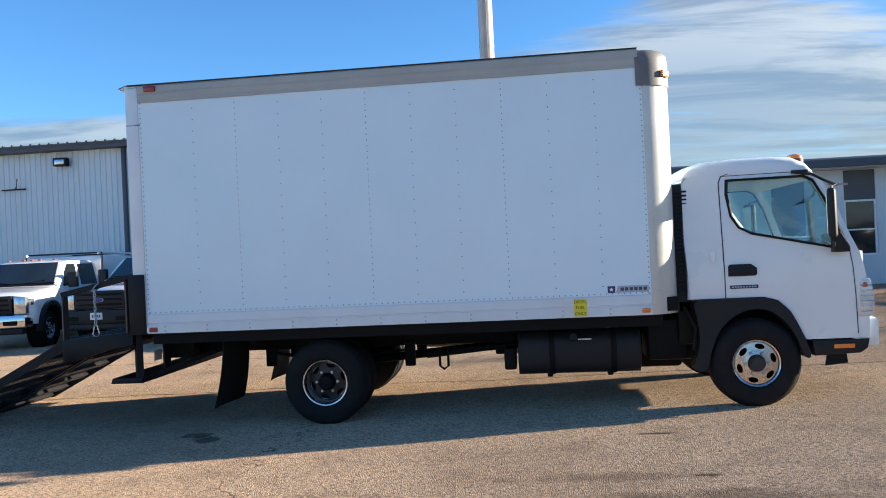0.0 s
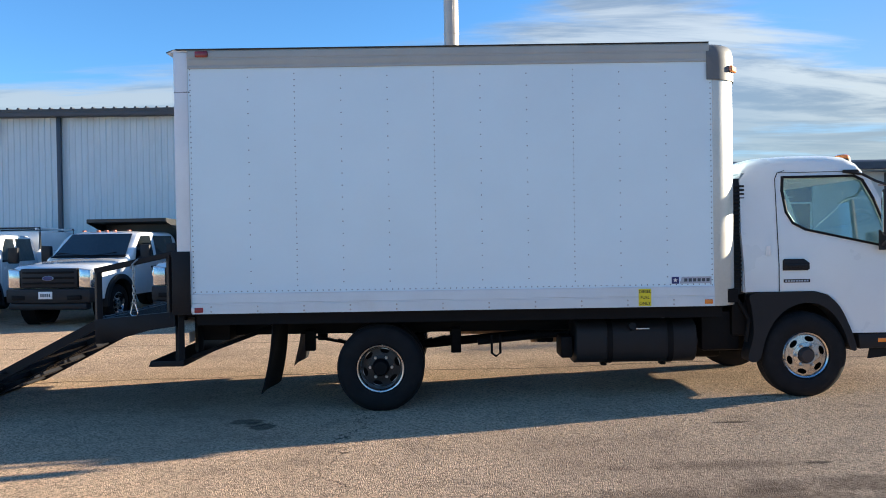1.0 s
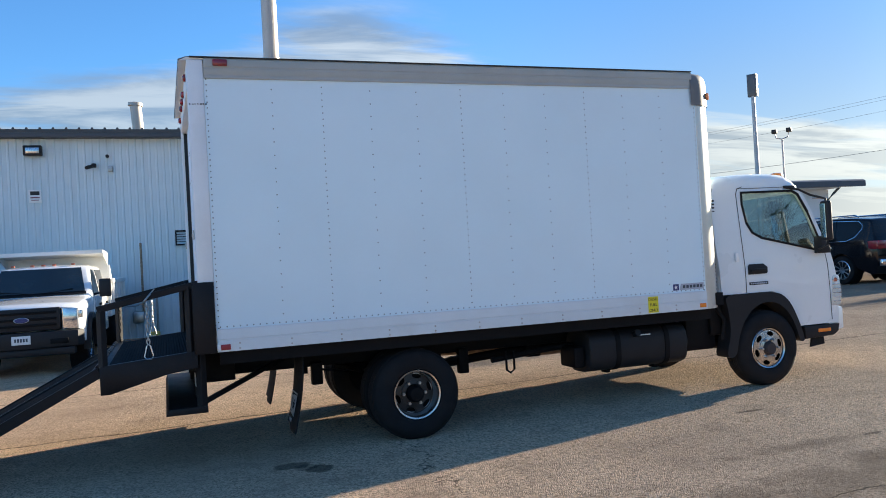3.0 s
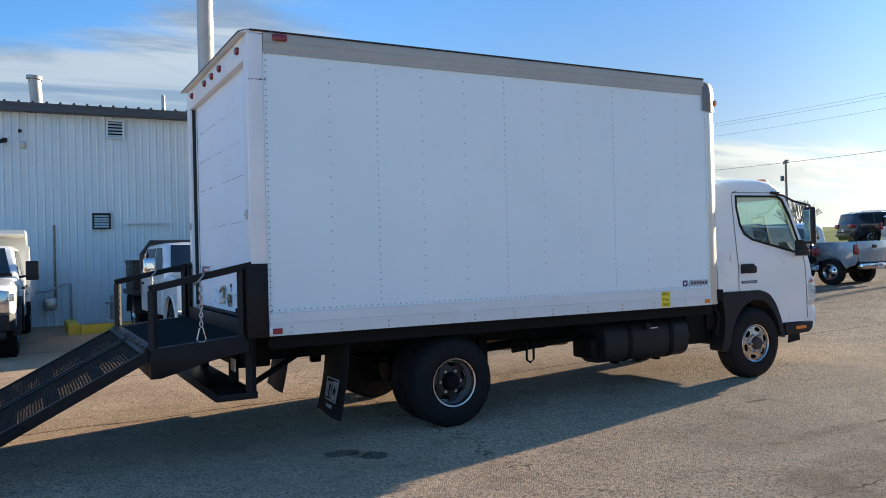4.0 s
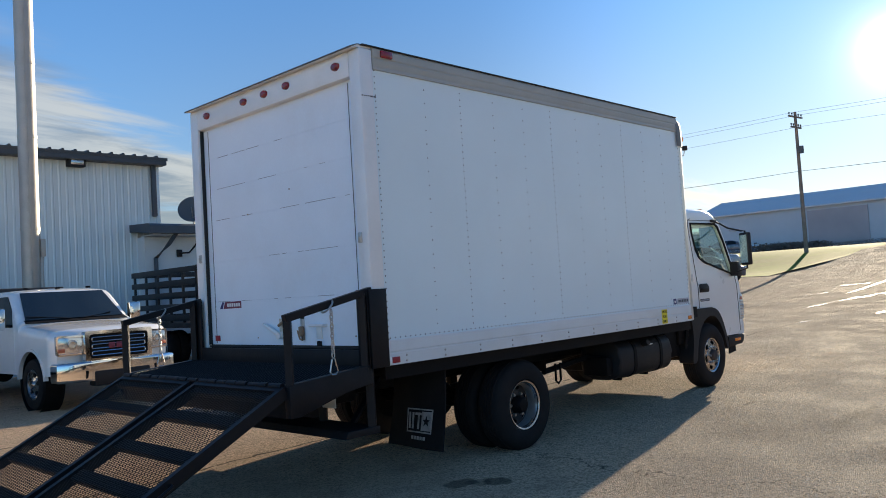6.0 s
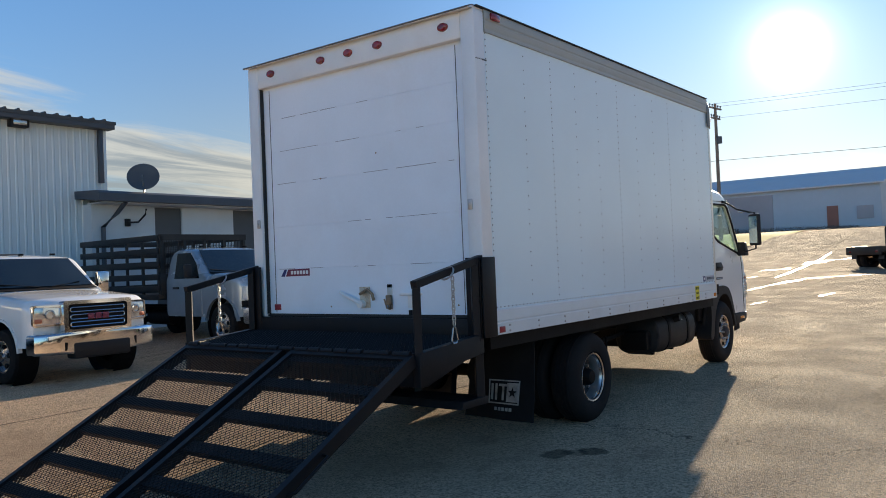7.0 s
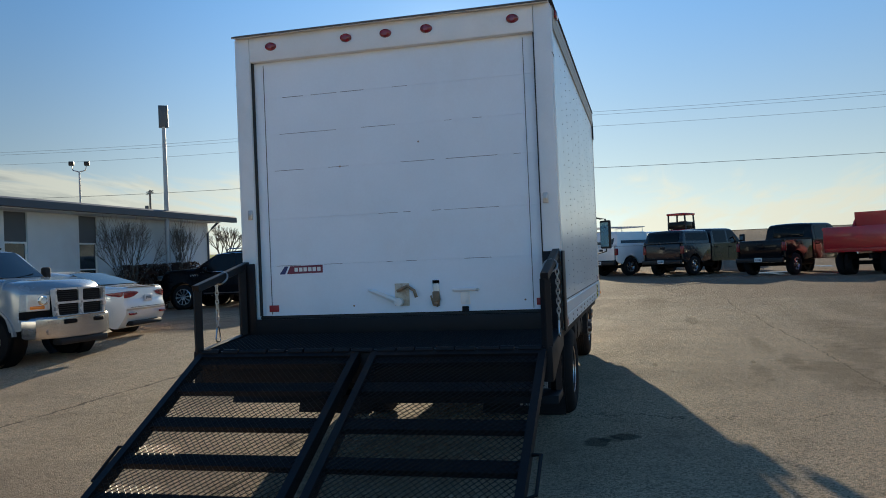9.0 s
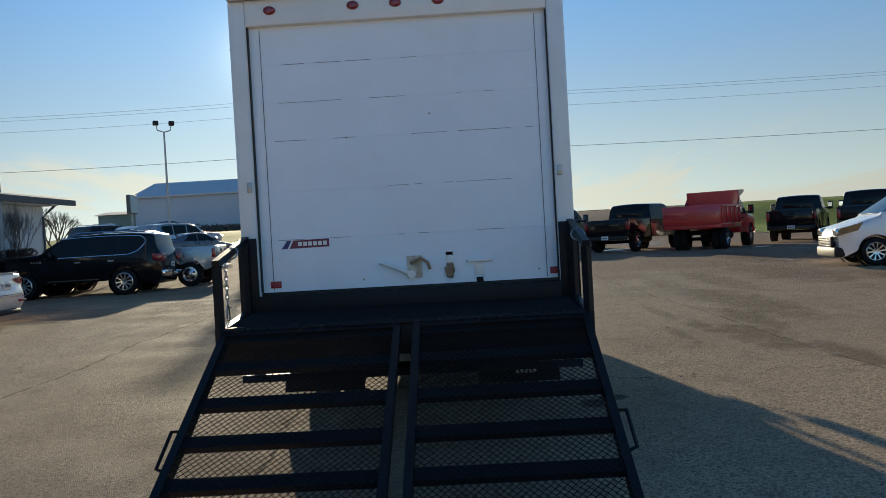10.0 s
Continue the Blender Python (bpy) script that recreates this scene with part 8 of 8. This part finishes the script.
            for s in (-1, 1):
                bm = bmnew(); box(bm, xb1 - 0.07, xb1 - 0.055, *sorted((s * 0.80, s * 0.95)), 0.72, 0.80, 0.005); part("tail_lamp", bm, M_red_lamp, dk, "red tail lamp")
        bm = bmnew(); tube(bm, [(xb0 + 0.06, -0.95, 0.9), (xb0 + 0.06, -0.95, 1.75), (xb0 + 0.06, -0.78, 2.0), (xb0 + 0.06, 0.78, 2.0), (xb0 + 0.06, 0.95, 1.75), (xb0 + 0.06, 0.95, 0.9)], 0.06, 8); box(bm, xb0 + 0.02, xb0 + 0.05, -0.93, 0.93, 0.95, 1.5); part("headache_rack", bm, M_bed_black, root, "black bent-tube headache rack")
        for y0, y1, h in ((-1.08, -0.58, 1.62), (0.58, 1.08, 1.62)) if style == "gmc" else ():
            for x in (xb0 - 0.35,):
                bm = bmnew(); box(bm, x - 1.0, x, y0, y1, 0.975, h, 0.015); tb = part("tool_box", bm, M_bed_black, root, "black steel tool box")
                bm = bmnew(); box(bm, x - 1.02, x + 0.02, y0 - 0.02, y1 + 0.02, h - 0.05, h + 0.015, 0.008); part("lid", bm, M_bed_black, tb)
                bm = bmnew(); box(bm, x - 0.53, x - 0.47, y0 - 0.03, y0 - 0.021, h - 0.16, h - 0.10); part("latch", bm, M_chrome, tb)
        for s in (-1, 1):
            bm = bmnew(); prism(bm, arc(rx, 0.44, 0.56, 0, 180, 12) + arc(rx, 0.44, 0.52, 180, 0, 12), "y", *sorted((s * 0.70, s * 1.05))); part("mudguard", bm, M_bed_black, root)
    elif bed == "stake":
        bm = bmnew(); box(bm, xb1, xb0, -1.12, 1.12, 0.90, 1.02, 0.015); part("deck", bm, M_bed_black, root, "black stake bed deck")
        zt_ = 2.26
        for s in (-1, 1):
            y0, y1 = sorted((s * 1.12, s * 1.08))
            for z, hh in ((1.06, 0.14), (1.32, 0.13), (1.59, 0.13), (1.87, 0.13), (2.15, 0.13)):
                bm = bmnew(); box(bm, xb1, xb0, y0, y1, z, z + hh, 0.006); part("stake_slat", bm, M_bed_black, root)
            for k in range(6):
                x = xb0 - 0.06 - k * (bl - 0.12) / 5
                bm = bmnew(); box(bm, x - 0.035, x + 0.035, *sorted((s * 1.075, s * 1.03)), 0.95, zt_, 0.005); part("stake_post", bm, M_bed_black, root)
        bm = bmnew(); box(bm, xb0 - 0.0, xb0 + 0.05, -1.1, 1.1, 1.0, 1.45, 0.008)
        for y in (-1.05, -0.5, 0, 0.5, 1.05):
            box(bm, xb0 - 0.0, xb0 + 0.05, y - 0.03, y + 0.03, 1.45, zt_)
        box(bm, xb0 - 0.0, xb0 + 0.05, -1.1, 1.1, zt_ - 0.10, zt_ + 0.03)
        part("headboard", bm, M_bed_black, root, "black headboard")
        bm = bmnew()
        for k in range(15):
            box(bm, xb0 + 0.015, xb0 + 0.03, -1.08, 1.08, 1.48 + k * 0.04, 1.487 + k * 0.04)
        for k in range(54):
            box(bm, xb0 + 0.015, xb0 + 0.03, -1.08 + k * 0.04, -1.073 + k * 0.04, 1.45, zt_ - 0.1)
        part("headboard_mesh", bm, M_bed_black, root, kind="stuff")
        for z, hh in ((1.06, 0.14), (1.32, 0.13), (1.59, 0.13), (1.87, 0.13), (2.15, 0.13)):
            bm = bmnew(); box(bm, xb1 - 0.02, xb1 + 0.02, -1.1, 1.1, z, z + hh, 0.006); part("tail_slat", bm, M_bed_black, root)
    elif bed == "utility":
        for s in (-1, 1):
            bm = bmnew(); box(bm, xb1, xb0, *sorted((s * 1.06, s * 0.60)), 0.85, 1.55, 0.02); cbn = part("side_cabinet", bm, bp_, root, "white utility cabinet")
            for k in range(3):
                x = xb0 - 0.1 - k * 0.92
                bm = bmnew(); box(bm, x - 0.82, x, *sorted((s * 1.058, s * 1.075)), 0.92, 1.48, 0.01); part("cabinet_door", bm, bp_, cbn)
        bm = bmnew(); box(bm, xb1, xb0, -0.6, 0.6, 0.85, 0.95); part("deck", bm, bp_, root)
        bm = bmnew(); box(bm, xb1 + 0.1, xb0 - 0.02, -0.98, 0.98, 1.55, 2.06, 0.03); part("canopy", bm, bp_, root, "white service body canopy")
        for x in (xb0 - 0.05, xb1 + 0.2):
            bm = bmnew(); tube(bm, [(x, -1.0, 1.6), (x, -1.0, 2.14), (x, 1.0, 2.14), (x, 1.0, 1.6)], 0.025, 6); part("rack_hoop", bm, M_bed_black, root, "black ladder rack hoop")
        for y in (-0.95, 0.95):
            bm = bmnew(); tube(bm, [(xb0 + 0.1, y, 2.12), (xb1, y, 2.12)], 0.03, 6); part("rack_rail", bm, bp_, root)
    root.matrix_basis = m
    return root


def saloon(name, label, category, paint, kind, m, tint=None):
    """Cars with one body: sedan, suv, minivan. x forward, front bumper at 0."""
    root = thing(name, label, category)
    tint = tint or M_dark_glass
    if kind == "sedan":
        L, W, belt, rz, tum, R = 4.85, 0.915, 0.96, 1.475, 0.24, 0.335
        ax, rx = -0.95, -3.75
        top = [(-0.02, 0.50), (0.0, 0.62), (-0.12, 0.74), (-0.9, 0.92), (-1.25, 0.99), (-2.05, 1.42), (-2.5, 1.475), (-3.0, 1.46), (-3.45, 1.39), (-4.30, 1.115), (-4.72, 1.085), (-4.80, 1.04), (-4.78, 0.86), (-4.85, 0.70), (-4.85, 0.52), (-4.70, 0.30)]
        wins = [[(-1.55, 1.0), (-2.75, 1.0), (-2.72, 1.37), (-2.12, 1.36)], [(-2.82, 1.0), (-3.75, 1.02), (-3.30, 1.34), (-2.80, 1.37)]]
        ws = ((-1.30, 1.0), (-2.03, 1.375)); bw = ((-4.22, 1.135), (-3.42, 1.395))
        lampz, lampx = (0.86, 1.0), -4.80
    elif kind == "suv":
        L, W, belt, rz, tum, R = 5.25, 1.0, 1.18, 1.925, 0.17, 0.41
        ax, rx = -1.0, -4.05
        top = [(-0.02, 0.60), (0.0, 1.0), (-0.08, 1.17), (-0.28, 1.28), (-0.7, 1.34), (-1.2, 1.37), (-1.50, 1.385), (-2.15, 1.80), (-2.6, 1.895), (-3.4, 1.925), (-4.3, 1.91), (-4.95, 1.85), (-5.00, 1.78), (-5.10, 1.42), (-5.22, 1.15), (-5.25, 0.75), (-5.18, 0.48)]
        wins = [[(-1.75, 1.24), (-2.85, 1.24), (-2.85, 1.78), (-2.22, 1.76)], [(-2.93, 1.24), (-3.85, 1.24), (-3.85, 1.79), (-2.93, 1.78)], [(-3.93, 1.24), (-4.25, 1.26), (-4.50, 1.36), (-4.70, 1.56), (-4.70, 1.66), (-4.58, 1.75), (-3.93, 1.79)]]
        ws = ((-1.55, 1.42), (-2.13, 1.785)); bw = ((-5.09, 1.33), (-4.88, 1.76))
        lampz, lampx = (0.98, 1.22), -5.262
    else:
        L, W, belt, rz, tum, R = 4.4, 0.93, 1.12, 1.82, 0.16, 0.33
        ax, rx = -0.88, -3.60
        top = [(-0.02, 0.45), (0.0, 0.75), (-0.12, 0.92), (-0.75, 1.12), (-0.95, 1.17), (-1.75, 1.70), (-2.2, 1.82), (-4.0, 1.82), (-4.3, 1.72), (-4.4, 1.0), (-4.38, 0.45)]
        wins = [[(-1.35, 1.16), (-2.25, 1.14), (-2.25, 1.66), (-1.85, 1.64)], [(-2.33, 1.14), (-3.25, 1.14), (-3.25, 1.68), (-2.33, 1.67)], [(-3.33, 1.14), (-4.1, 1.14), (-4.05, 1.66), (-3.33, 1.68)]]
        ws = ((-1.0, 1.20), (-1.72, 1.67)); bw = ((-4.385, 1.15), (-4.315, 1.65))
        lampz, lampx = (0.95, 1.35), -4.408
    low = R * 0.62
    ra, fa = arc(rx, R, R + 0.07, 5, 175, 10), arc(ax, R, R + 0.07, 5, 175, 10)
    prof = top + [(top[-1][0] + 0.1, low)] + ra[::-1] + fa[::-1] + [(-0.10, low)]
    body = car_body(root, prof, W, belt, rz, tum, paint, 0.55, 0.16, 0.5, 0.12, barrel=0.03, rim=0.075)
    for (a, b), nm in ((ws, "windscreen"), (bw, "rear_window")):
        bm = bmnew()
        sgn = 1 if nm == "windscreen" else -1
        nrm = Vector((b[1] - a[1], 0, a[0] - b[0])).normalized() * 1.0
        nrm = nrm if nrm.z > 0 or sgn * nrm.x > 0 else -nrm
        if nrm.x * sgn < 0:
            nrm = -nrm
        yb_, yt_ = side_y(W, belt, rz, tum, a[1]) - 0.10, side_y(W, belt, rz, tum, b[1]) - 0.13
        sheet(bm, [[Vector((a[0] - sgn * 0.04 * t * t, t * yb_, a[1])) + nrm * 0.02, Vector((b[0] - sgn * 0.02 * t * t, t * yt_, b[1])) + nrm * 0.012] for t in (-1, -0.6, -0.2, 0.2, 0.6, 1)]); thicken(bm, 0.008); part(nm, bm, tint, root, smooth=60)
    for s in (-1, 1):
        for wp in wins:
            bm = bmnew(); on_side(bm, wp, W, belt, rz, tum, s, -0.02, 0.008, 0.03); part("window", bm, tint, root)
        for wp in wins[:2]:
            bm = bmnew(); x = wp[1][0]
            on_side(bm, [(x + 0.06, belt - 0.14), (x + 0.24, belt - 0.14), (x + 0.24, belt - 0.10), (x + 0.06, belt - 0.10)], W, belt, rz, tum, s, 0.0, 0.03, 0.03); part("door_handle", bm, M_chrome_bright if paint is M_car_black else paint, root)
            bm = bmnew()
            for k in range(6):
                z0, z1 = low + 0.12 + k * (belt - low - 0.12) / 6, low + 0.12 + (k + 1) * (belt - low - 0.12) / 6
                on_side(bm, [(x, z0), (x + 0.008, z0), (x + 0.008, z1), (x, z1)], W, belt, rz, tum, s, -0.01, 0.004, 0.03)
            part("door_seam", bm, M_chassis, root)
        car_wheel(root, ax, W - 0.03, R, R, 0.21, s, M_chrome, spokes=10, blades=True); car_wheel(root, rx, W - 0.03, R, R, 0.21, s, M_chrome, spokes=10, blades=True)
        for x in (ax, rx):
            bm = bmnew(); lathe(bm, [(R + 0.06, 0), (R + 0.06, 0.3)], (x, s * (W - 0.02), R), (0, -s, 0), 22); part("wheel_liner", bm, M_chassis, root)
        if kind == "sedan":
            line = [(0.33, -4.802, 0.955, 0.968), (0.42, -4.800, 0.918, 0.985), (0.52, -4.798, 0.885, 0.992), (0.66, -4.787, 0.862, 0.995), (0.765, -4.768, 0.856, 0.992), (0.822, -4.722, 0.860, 0.988), (0.850, -4.66, 0.872, 0.982), (0.888, -4.52, 0.905, 0.972), (0.908, -4.38, 0.945, 0.955)]
            bm = bmnew(); sheet(bm, [[(x, s * y, z0), (x - 0.006, s * (y + 0.004), (z0 + z1) / 2), (x, s * y, z1)] for y, x, z0, z1 in line]); thicken(bm, 0.02); lamp = part("tail_lamp", bm, M_red_lamp, root, "red wrap-round tail lamp")
            bm = bmnew(); sheet(bm, [[(x - 0.012, s * (y + 0.010), z1 - 0.028), (x - 0.012, s * (y + 0.010), z1 - 0.016)] for y, x, z0, z1 in line[1:6]]); thicken(bm, 0.004); part("lamp_line", bm, M_maroon, lamp)
            bm = bmnew(); box(bm, -4.86, -4.80, *sorted((s * 0.50, s * 0.74)), 0.50, 0.545, 0.01); part("reflector", bm, M_red_lamp, root, "low red reflector")
        else:
            bm = bmnew(); box(bm, lampx - 0.0, lampx + 0.34, *sorted((s * (W - 0.42), s * (W - 0.035))), lampz[0], lampz[1], 0.03); part("tail_lamp", bm, M_red_lamp, root, "red tail lamp")
        bm = bmnew(); box(bm, -0.40, -0.03, *sorted((s * (W - 0.38), s * (W - 0.10))), top[1][1] - 0.02, top[1][1] + 0.14, 0.03); part("headlight", bm, M_lens, root, "clear headlight")
        bm = bmnew(); y = s * (W + 0.12); box(bm, ws[0][0] - 0.45, ws[0][0] - 0.30, *sorted((y - 0.09, y + 0.09)), belt + 0.03, belt + 0.19, 0.03); part("door_mirror", bm, paint, root)
    if kind == "sedan":
        plate_sign(root, -4.838, 0.84, -1)
        bm = bmnew(); box(bm, -4.82, -4.60, -0.60, 0.60, 0.27, 0.365, 0.03); part("rear_valance", bm, M_plastic, root, "black lower valance")
        bm = bmnew(); sheet(bm, [[(-4.66, y, 1.088), (-4.80 + 0.06 * abs(y / 0.7) ** 2.5, y, 1.098)] for y in (-0.62, -0.4, -0.2, 0, 0.2, 0.4, 0.62)]); thicken(bm, 0.012); part("boot_lip", bm, paint, root)
        bm = bmnew(); box(bm, -4.858, -4.84, -0.72, 0.72, 0.655, 0.662); part("bumper_seam", bm, M_chassis, root)
    else:
        plate_sign(root, -L - 0.004, lampz[0] + 0.04 if kind != "suv" else 0.86, -1)
    bm = bmnew(); box(bm, -0.06, 0.02, -W * 0.6, W * 0.6, top[0][1] + 0.0, top[1][1] - 0.03, 0.02); g = part("grille", bm, M_plastic, root)
    for k in range(4):
        z = top[0][1] + 0.03 + k * (top[1][1] - top[0][1] - 0.06) / 4
        bm = bmnew(); box(bm, 0.01, 0.03, -W * 0.58, W * 0.58, z, z + 0.02, 0.004); part("grille_bar", bm, M_chrome_bright, g)
    if kind == "suv":
        for s in (-1, 1):
            bm = bmnew(); tube(bm, [(-2.5, s * 0.72, 1.90), (-2.6, s * 0.72, 1.96), (-4.4, s * 0.72, 1.96), (-4.5, s * 0.72, 1.90)], 0.02, 6); part("roof_rail", bm, M_chrome_bright, root)
            ring = [(-1.66, 1.215), (-4.25, 1.235), (-4.53, 1.34), (-4.74, 1.555), (-4.74, 1.67), (-4.60, 1.785), (-3.6, 1.825), (-2.75, 1.815), (-2.20, 1.79)]
            bm = bmnew()
            for (u0, v0), (u1, v1) in zip(ring, ring[1:]):
                d = Vector((u1 - u0, v1 - v0)).normalized(); n = Vector((-d.y, d.x)) * 0.006
                on_side(bm, [(u0 + n.x, v0 + n.y), (u1 + n.x, v1 + n.y), (u1 - n.x, v1 - n.y), (u0 - n.x, v0 - n.y)], W, belt, rz, tum, s, -0.005, 0.016, 0.03)
            part("window_surround", bm, M_chrome_bright if paint is M_car_black else paint, root, "bright window surround")
            bm = bmnew()
            for k in range(4):
                u = -1.30 - 0.085 * k
                on_side(bm, [(u, 1.09), (u - 0.05, 1.09), (u - 0.02, 1.15), (u + 0.03, 1.15)], W, belt, rz, tum, s, 0.0, 0.012, 0.03)
            part("side_vent", bm, M_chrome_bright, root, "slatted bright side vent")
            bm = bmnew(); on_side(bm, [(-1.75, 0.50), (-3.30, 0.50), (-3.30, 0.53), (-1.75, 0.53)], W, belt, rz, tum, s, 0.0, 0.014, 0.03); part("chrome_strip", bm, M_chrome_bright, root)
            bm = bmnew(); on_side(bm, [(-4.85, 1.0), (-5.14, 0.98), (-5.14, 1.18), (-5.02, 1.20)], W - 0.07, belt, rz, tum, s, -0.06, 0.02, 0.03); part("side_tail_lamp", bm, M_red_lamp, root, "red tail lamp")
            bm = bmnew(); tube(bm, [(ax + (R + 0.085) * math.cos(q), s * (W - 0.012), R + (R + 0.085) * math.sin(q)) for q in [radians(w) for w in range(160, 10, -15)]], 0.018, 6); part("wheel_arch_lip", bm, paint, root)
        bm = bmnew(); box(bm, -L - 0.03, -L + 0.1, -0.85, 0.85, 0.50, 0.70, 0.03); part("rear_bumper", bm, M_chrome_bright if paint is M_car_black else paint, root)
    if kind == "minivan":
        bm = bmnew(); box(bm, -0.5, 0.012, -W * 0.86, W * 0.86, 0.22, 0.46, 0.05); bp = part("front_bumper", bm, M_plastic, root, "black lower bumper")
        for s in (-1, 1):
            bm = bmnew(); prism(bm, [(-0.06, 0.74), (-0.10, 0.90), (-0.62, 1.03), (-0.50, 0.84)], "y", *sorted((s * (W * 0.66), s * (W + 0.004)))); part("swept_headlight", bm, M_mid_glass, root, "dark swept-back headlight")
    root.matrix_basis = m
    return root


def at(x, y, heading, dz=0.0):
    return pose(x, y, gz(x, y) + dz, 0, 0, heading)


row = "trucks parked along the warehouse"
pickup("utility_truck", "white crew-cab utility truck with a ladder rack, facing out", "truck", M_car_white, 2.55, "ford", "utility", at(-11.86, 15.94, -82), row)
pickup("dump_truck", "white crew-cab dump truck with a black dump body", "truck", M_car_white, 2.55, "ford", "dump", at(-9.35, 16.2, -97), row, M_bed_black)
pickup("dump_truck", "white crew-cab dump truck with a white dump body", "truck", M_car_white, 2.55, "ford", "dump", at(-6.32, 16.1, -92.5), row, M_bed_white)
pickup("flatbed_truck", "white crew-cab flatbed with black tool boxes", "truck", M_car_white, 2.55, "gmc", "flat", at(-1.80, 15.50, -87.5), row)
pickup("stake_truck", "silver regular-cab truck with a black stake bed", "truck", M_car_silver, 1.55, "ram", "stake", at(2.40, 15.80, -92), row)
saloon("sedan", "white sedan parked nose to the office", "car", M_car_white, "sedan", at(5.25, 21.60, 96))
saloon("suv", "black large SUV with chrome trim parked by the office", "car", M_car_black, "suv", at(15.2, 22.4, 93))
pickup("pickup_truck", "silver pickup truck parked tail out", "truck", M_car_silver, 2.55, "rear", "box", at(17.12, 22.27, 95))
pickup("pickup_truck", "white pickup with a white bed topper and ladder rack", "truck", M_car_white, 2.55, "rack", "topper", at(31.6, 4.0, -45))
pickup("flatbed_truck", "dark flatbed truck with a bare steel deck, parked tail out", "truck", M_car_dark, 1.55, "rear", "flat", at(32.7, 6.9, -45))
pickup("pickup_truck", "charcoal pickup with a matching bed topper", "truck", M_car_dark, 2.55, "rear", "topper", at(30.1, 2.05, -36.5))
pickup("pickup_truck", "black pickup truck with an open bed", "truck", M_car_black, 2.55, "rear", "box", at(27.5, -1.48, -37))
pickup("dump_truck", "red dump truck with high steel sides", "truck", M_car_red, 1.55, "rear", "dump", at(25.3, -3.75, -32), "", M_car_red)
pickup("pickup_truck", "dark green-black pickup truck parked tail out", "truck", M_car_black, 1.55, "rear", "box", at(28.7, -8.4, -30))
pickup("pickup_truck", "black pickup truck at the end of the row", "truck", M_car_black, 2.55, "rear", "box", at(25.5, -10.0, -30))
saloon("minivan", "white small van with chrome grille bars", "car", M_car_white, "minivan", at(10.4, -1.05, 80))
saloon("sedan", "blue-grey sedan standing at the edge of the verge", "car", M_car_blue, "sedan", at(36.1, 21.8, -28.5))
saloon("suv", "silver SUV parked beside the blue-grey sedan", "car", M_car_silver, "suv", at(39.3, 23.5, -28))
saloon("minivan", "white minivan parked beyond the silver SUV", "car", M_car_white, "minivan", at(40.7, 26.1, -28))
saloon("suv", "dark SUV parked beyond the office", "car", M_car_dark, "suv", at(42.0, 28.8, -28))
saloon("sedan", "pale green-grey sedan standing before the hangar", "car", M_car_blue, "sedan", at(76.0, 37.2, -80))


saloon("sedan", "white sedan standing across the road", "car", M_car_white, "sedan", at(65.8, 42.2, 205))


def loader(x, y, heading):
    """A small wheel loader with a glazed cab, x forward."""
    root = thing("wheel_loader", "red wheel loader with a dark glazed cab beyond the row", "loader")
    bm = bmnew(); box(bm, -2.6, -0.7, -0.6, 0.6, 0.8, 1.75, 0.08); part("engine_cover", bm, M_car_red, root)
    bm = bmnew(); box(bm, -0.75, 1.5, -0.5, 0.5, 0.6, 1.3, 0.06); part("front_frame", bm, M_bed_black, root)
    bm = bmnew(); box(bm, -0.7, 0.5, -0.6, 0.6, 1.3, 1.8, 0.05); cab = part("cab_base", bm, M_car_red, root)
    for u in (-0.65, 0.42):
        for v in (-0.56, 0.56):
            bm = bmnew(); beam(bm, (u, v, 1.8), (u + 0.04, v * 0.92, 2.65), 0.08, 0.08); part("cab_post", bm, M_bed_black, cab)
    bm = bmnew(); box(bm, -0.72, 0.56, -0.60, 0.60, 2.64, 2.76, 0.04); part("cab_roof", bm, M_car_red, cab)
    bm = bmnew(); box(bm, -0.5, -0.1, -0.25, 0.25, 1.8, 2.3, 0.06); part("seat", bm, M_seat, cab)
    bm = bmnew(); box(bm, -0.64, 0.44, -0.54, 0.54, 1.81, 2.25, 0.03); part("lower_glazing", bm, M_dark_glass, cab, "dark lower cab glass")
    for v in (-0.45, 0.45):
        bm = bmnew(); beam(bm, (0.3, v, 1.5), (2.2, v, 0.7), 0.12, 0.2, 0.02); part("lift_arm", bm, M_car_red, root)
    bm = bmnew(); prism(bm, [(2.1, 0.1), (2.9, 0.1), (2.95, 0.15), (2.3, 0.3), (2.25, 0.9), (2.1, 0.95)], "y", -1.0, 1.0, 0.01); part("bucket", bm, M_bed_black, root)
    for u in (-1.8, 0.9):
        for s in (-1, 1):
            car_wheel(root, u, 0.95, 0.6, 0.6, 0.4, s, M_yellow)
    root.matrix_basis = at(x, y, heading)


loader(40.0, 4.2, 150)
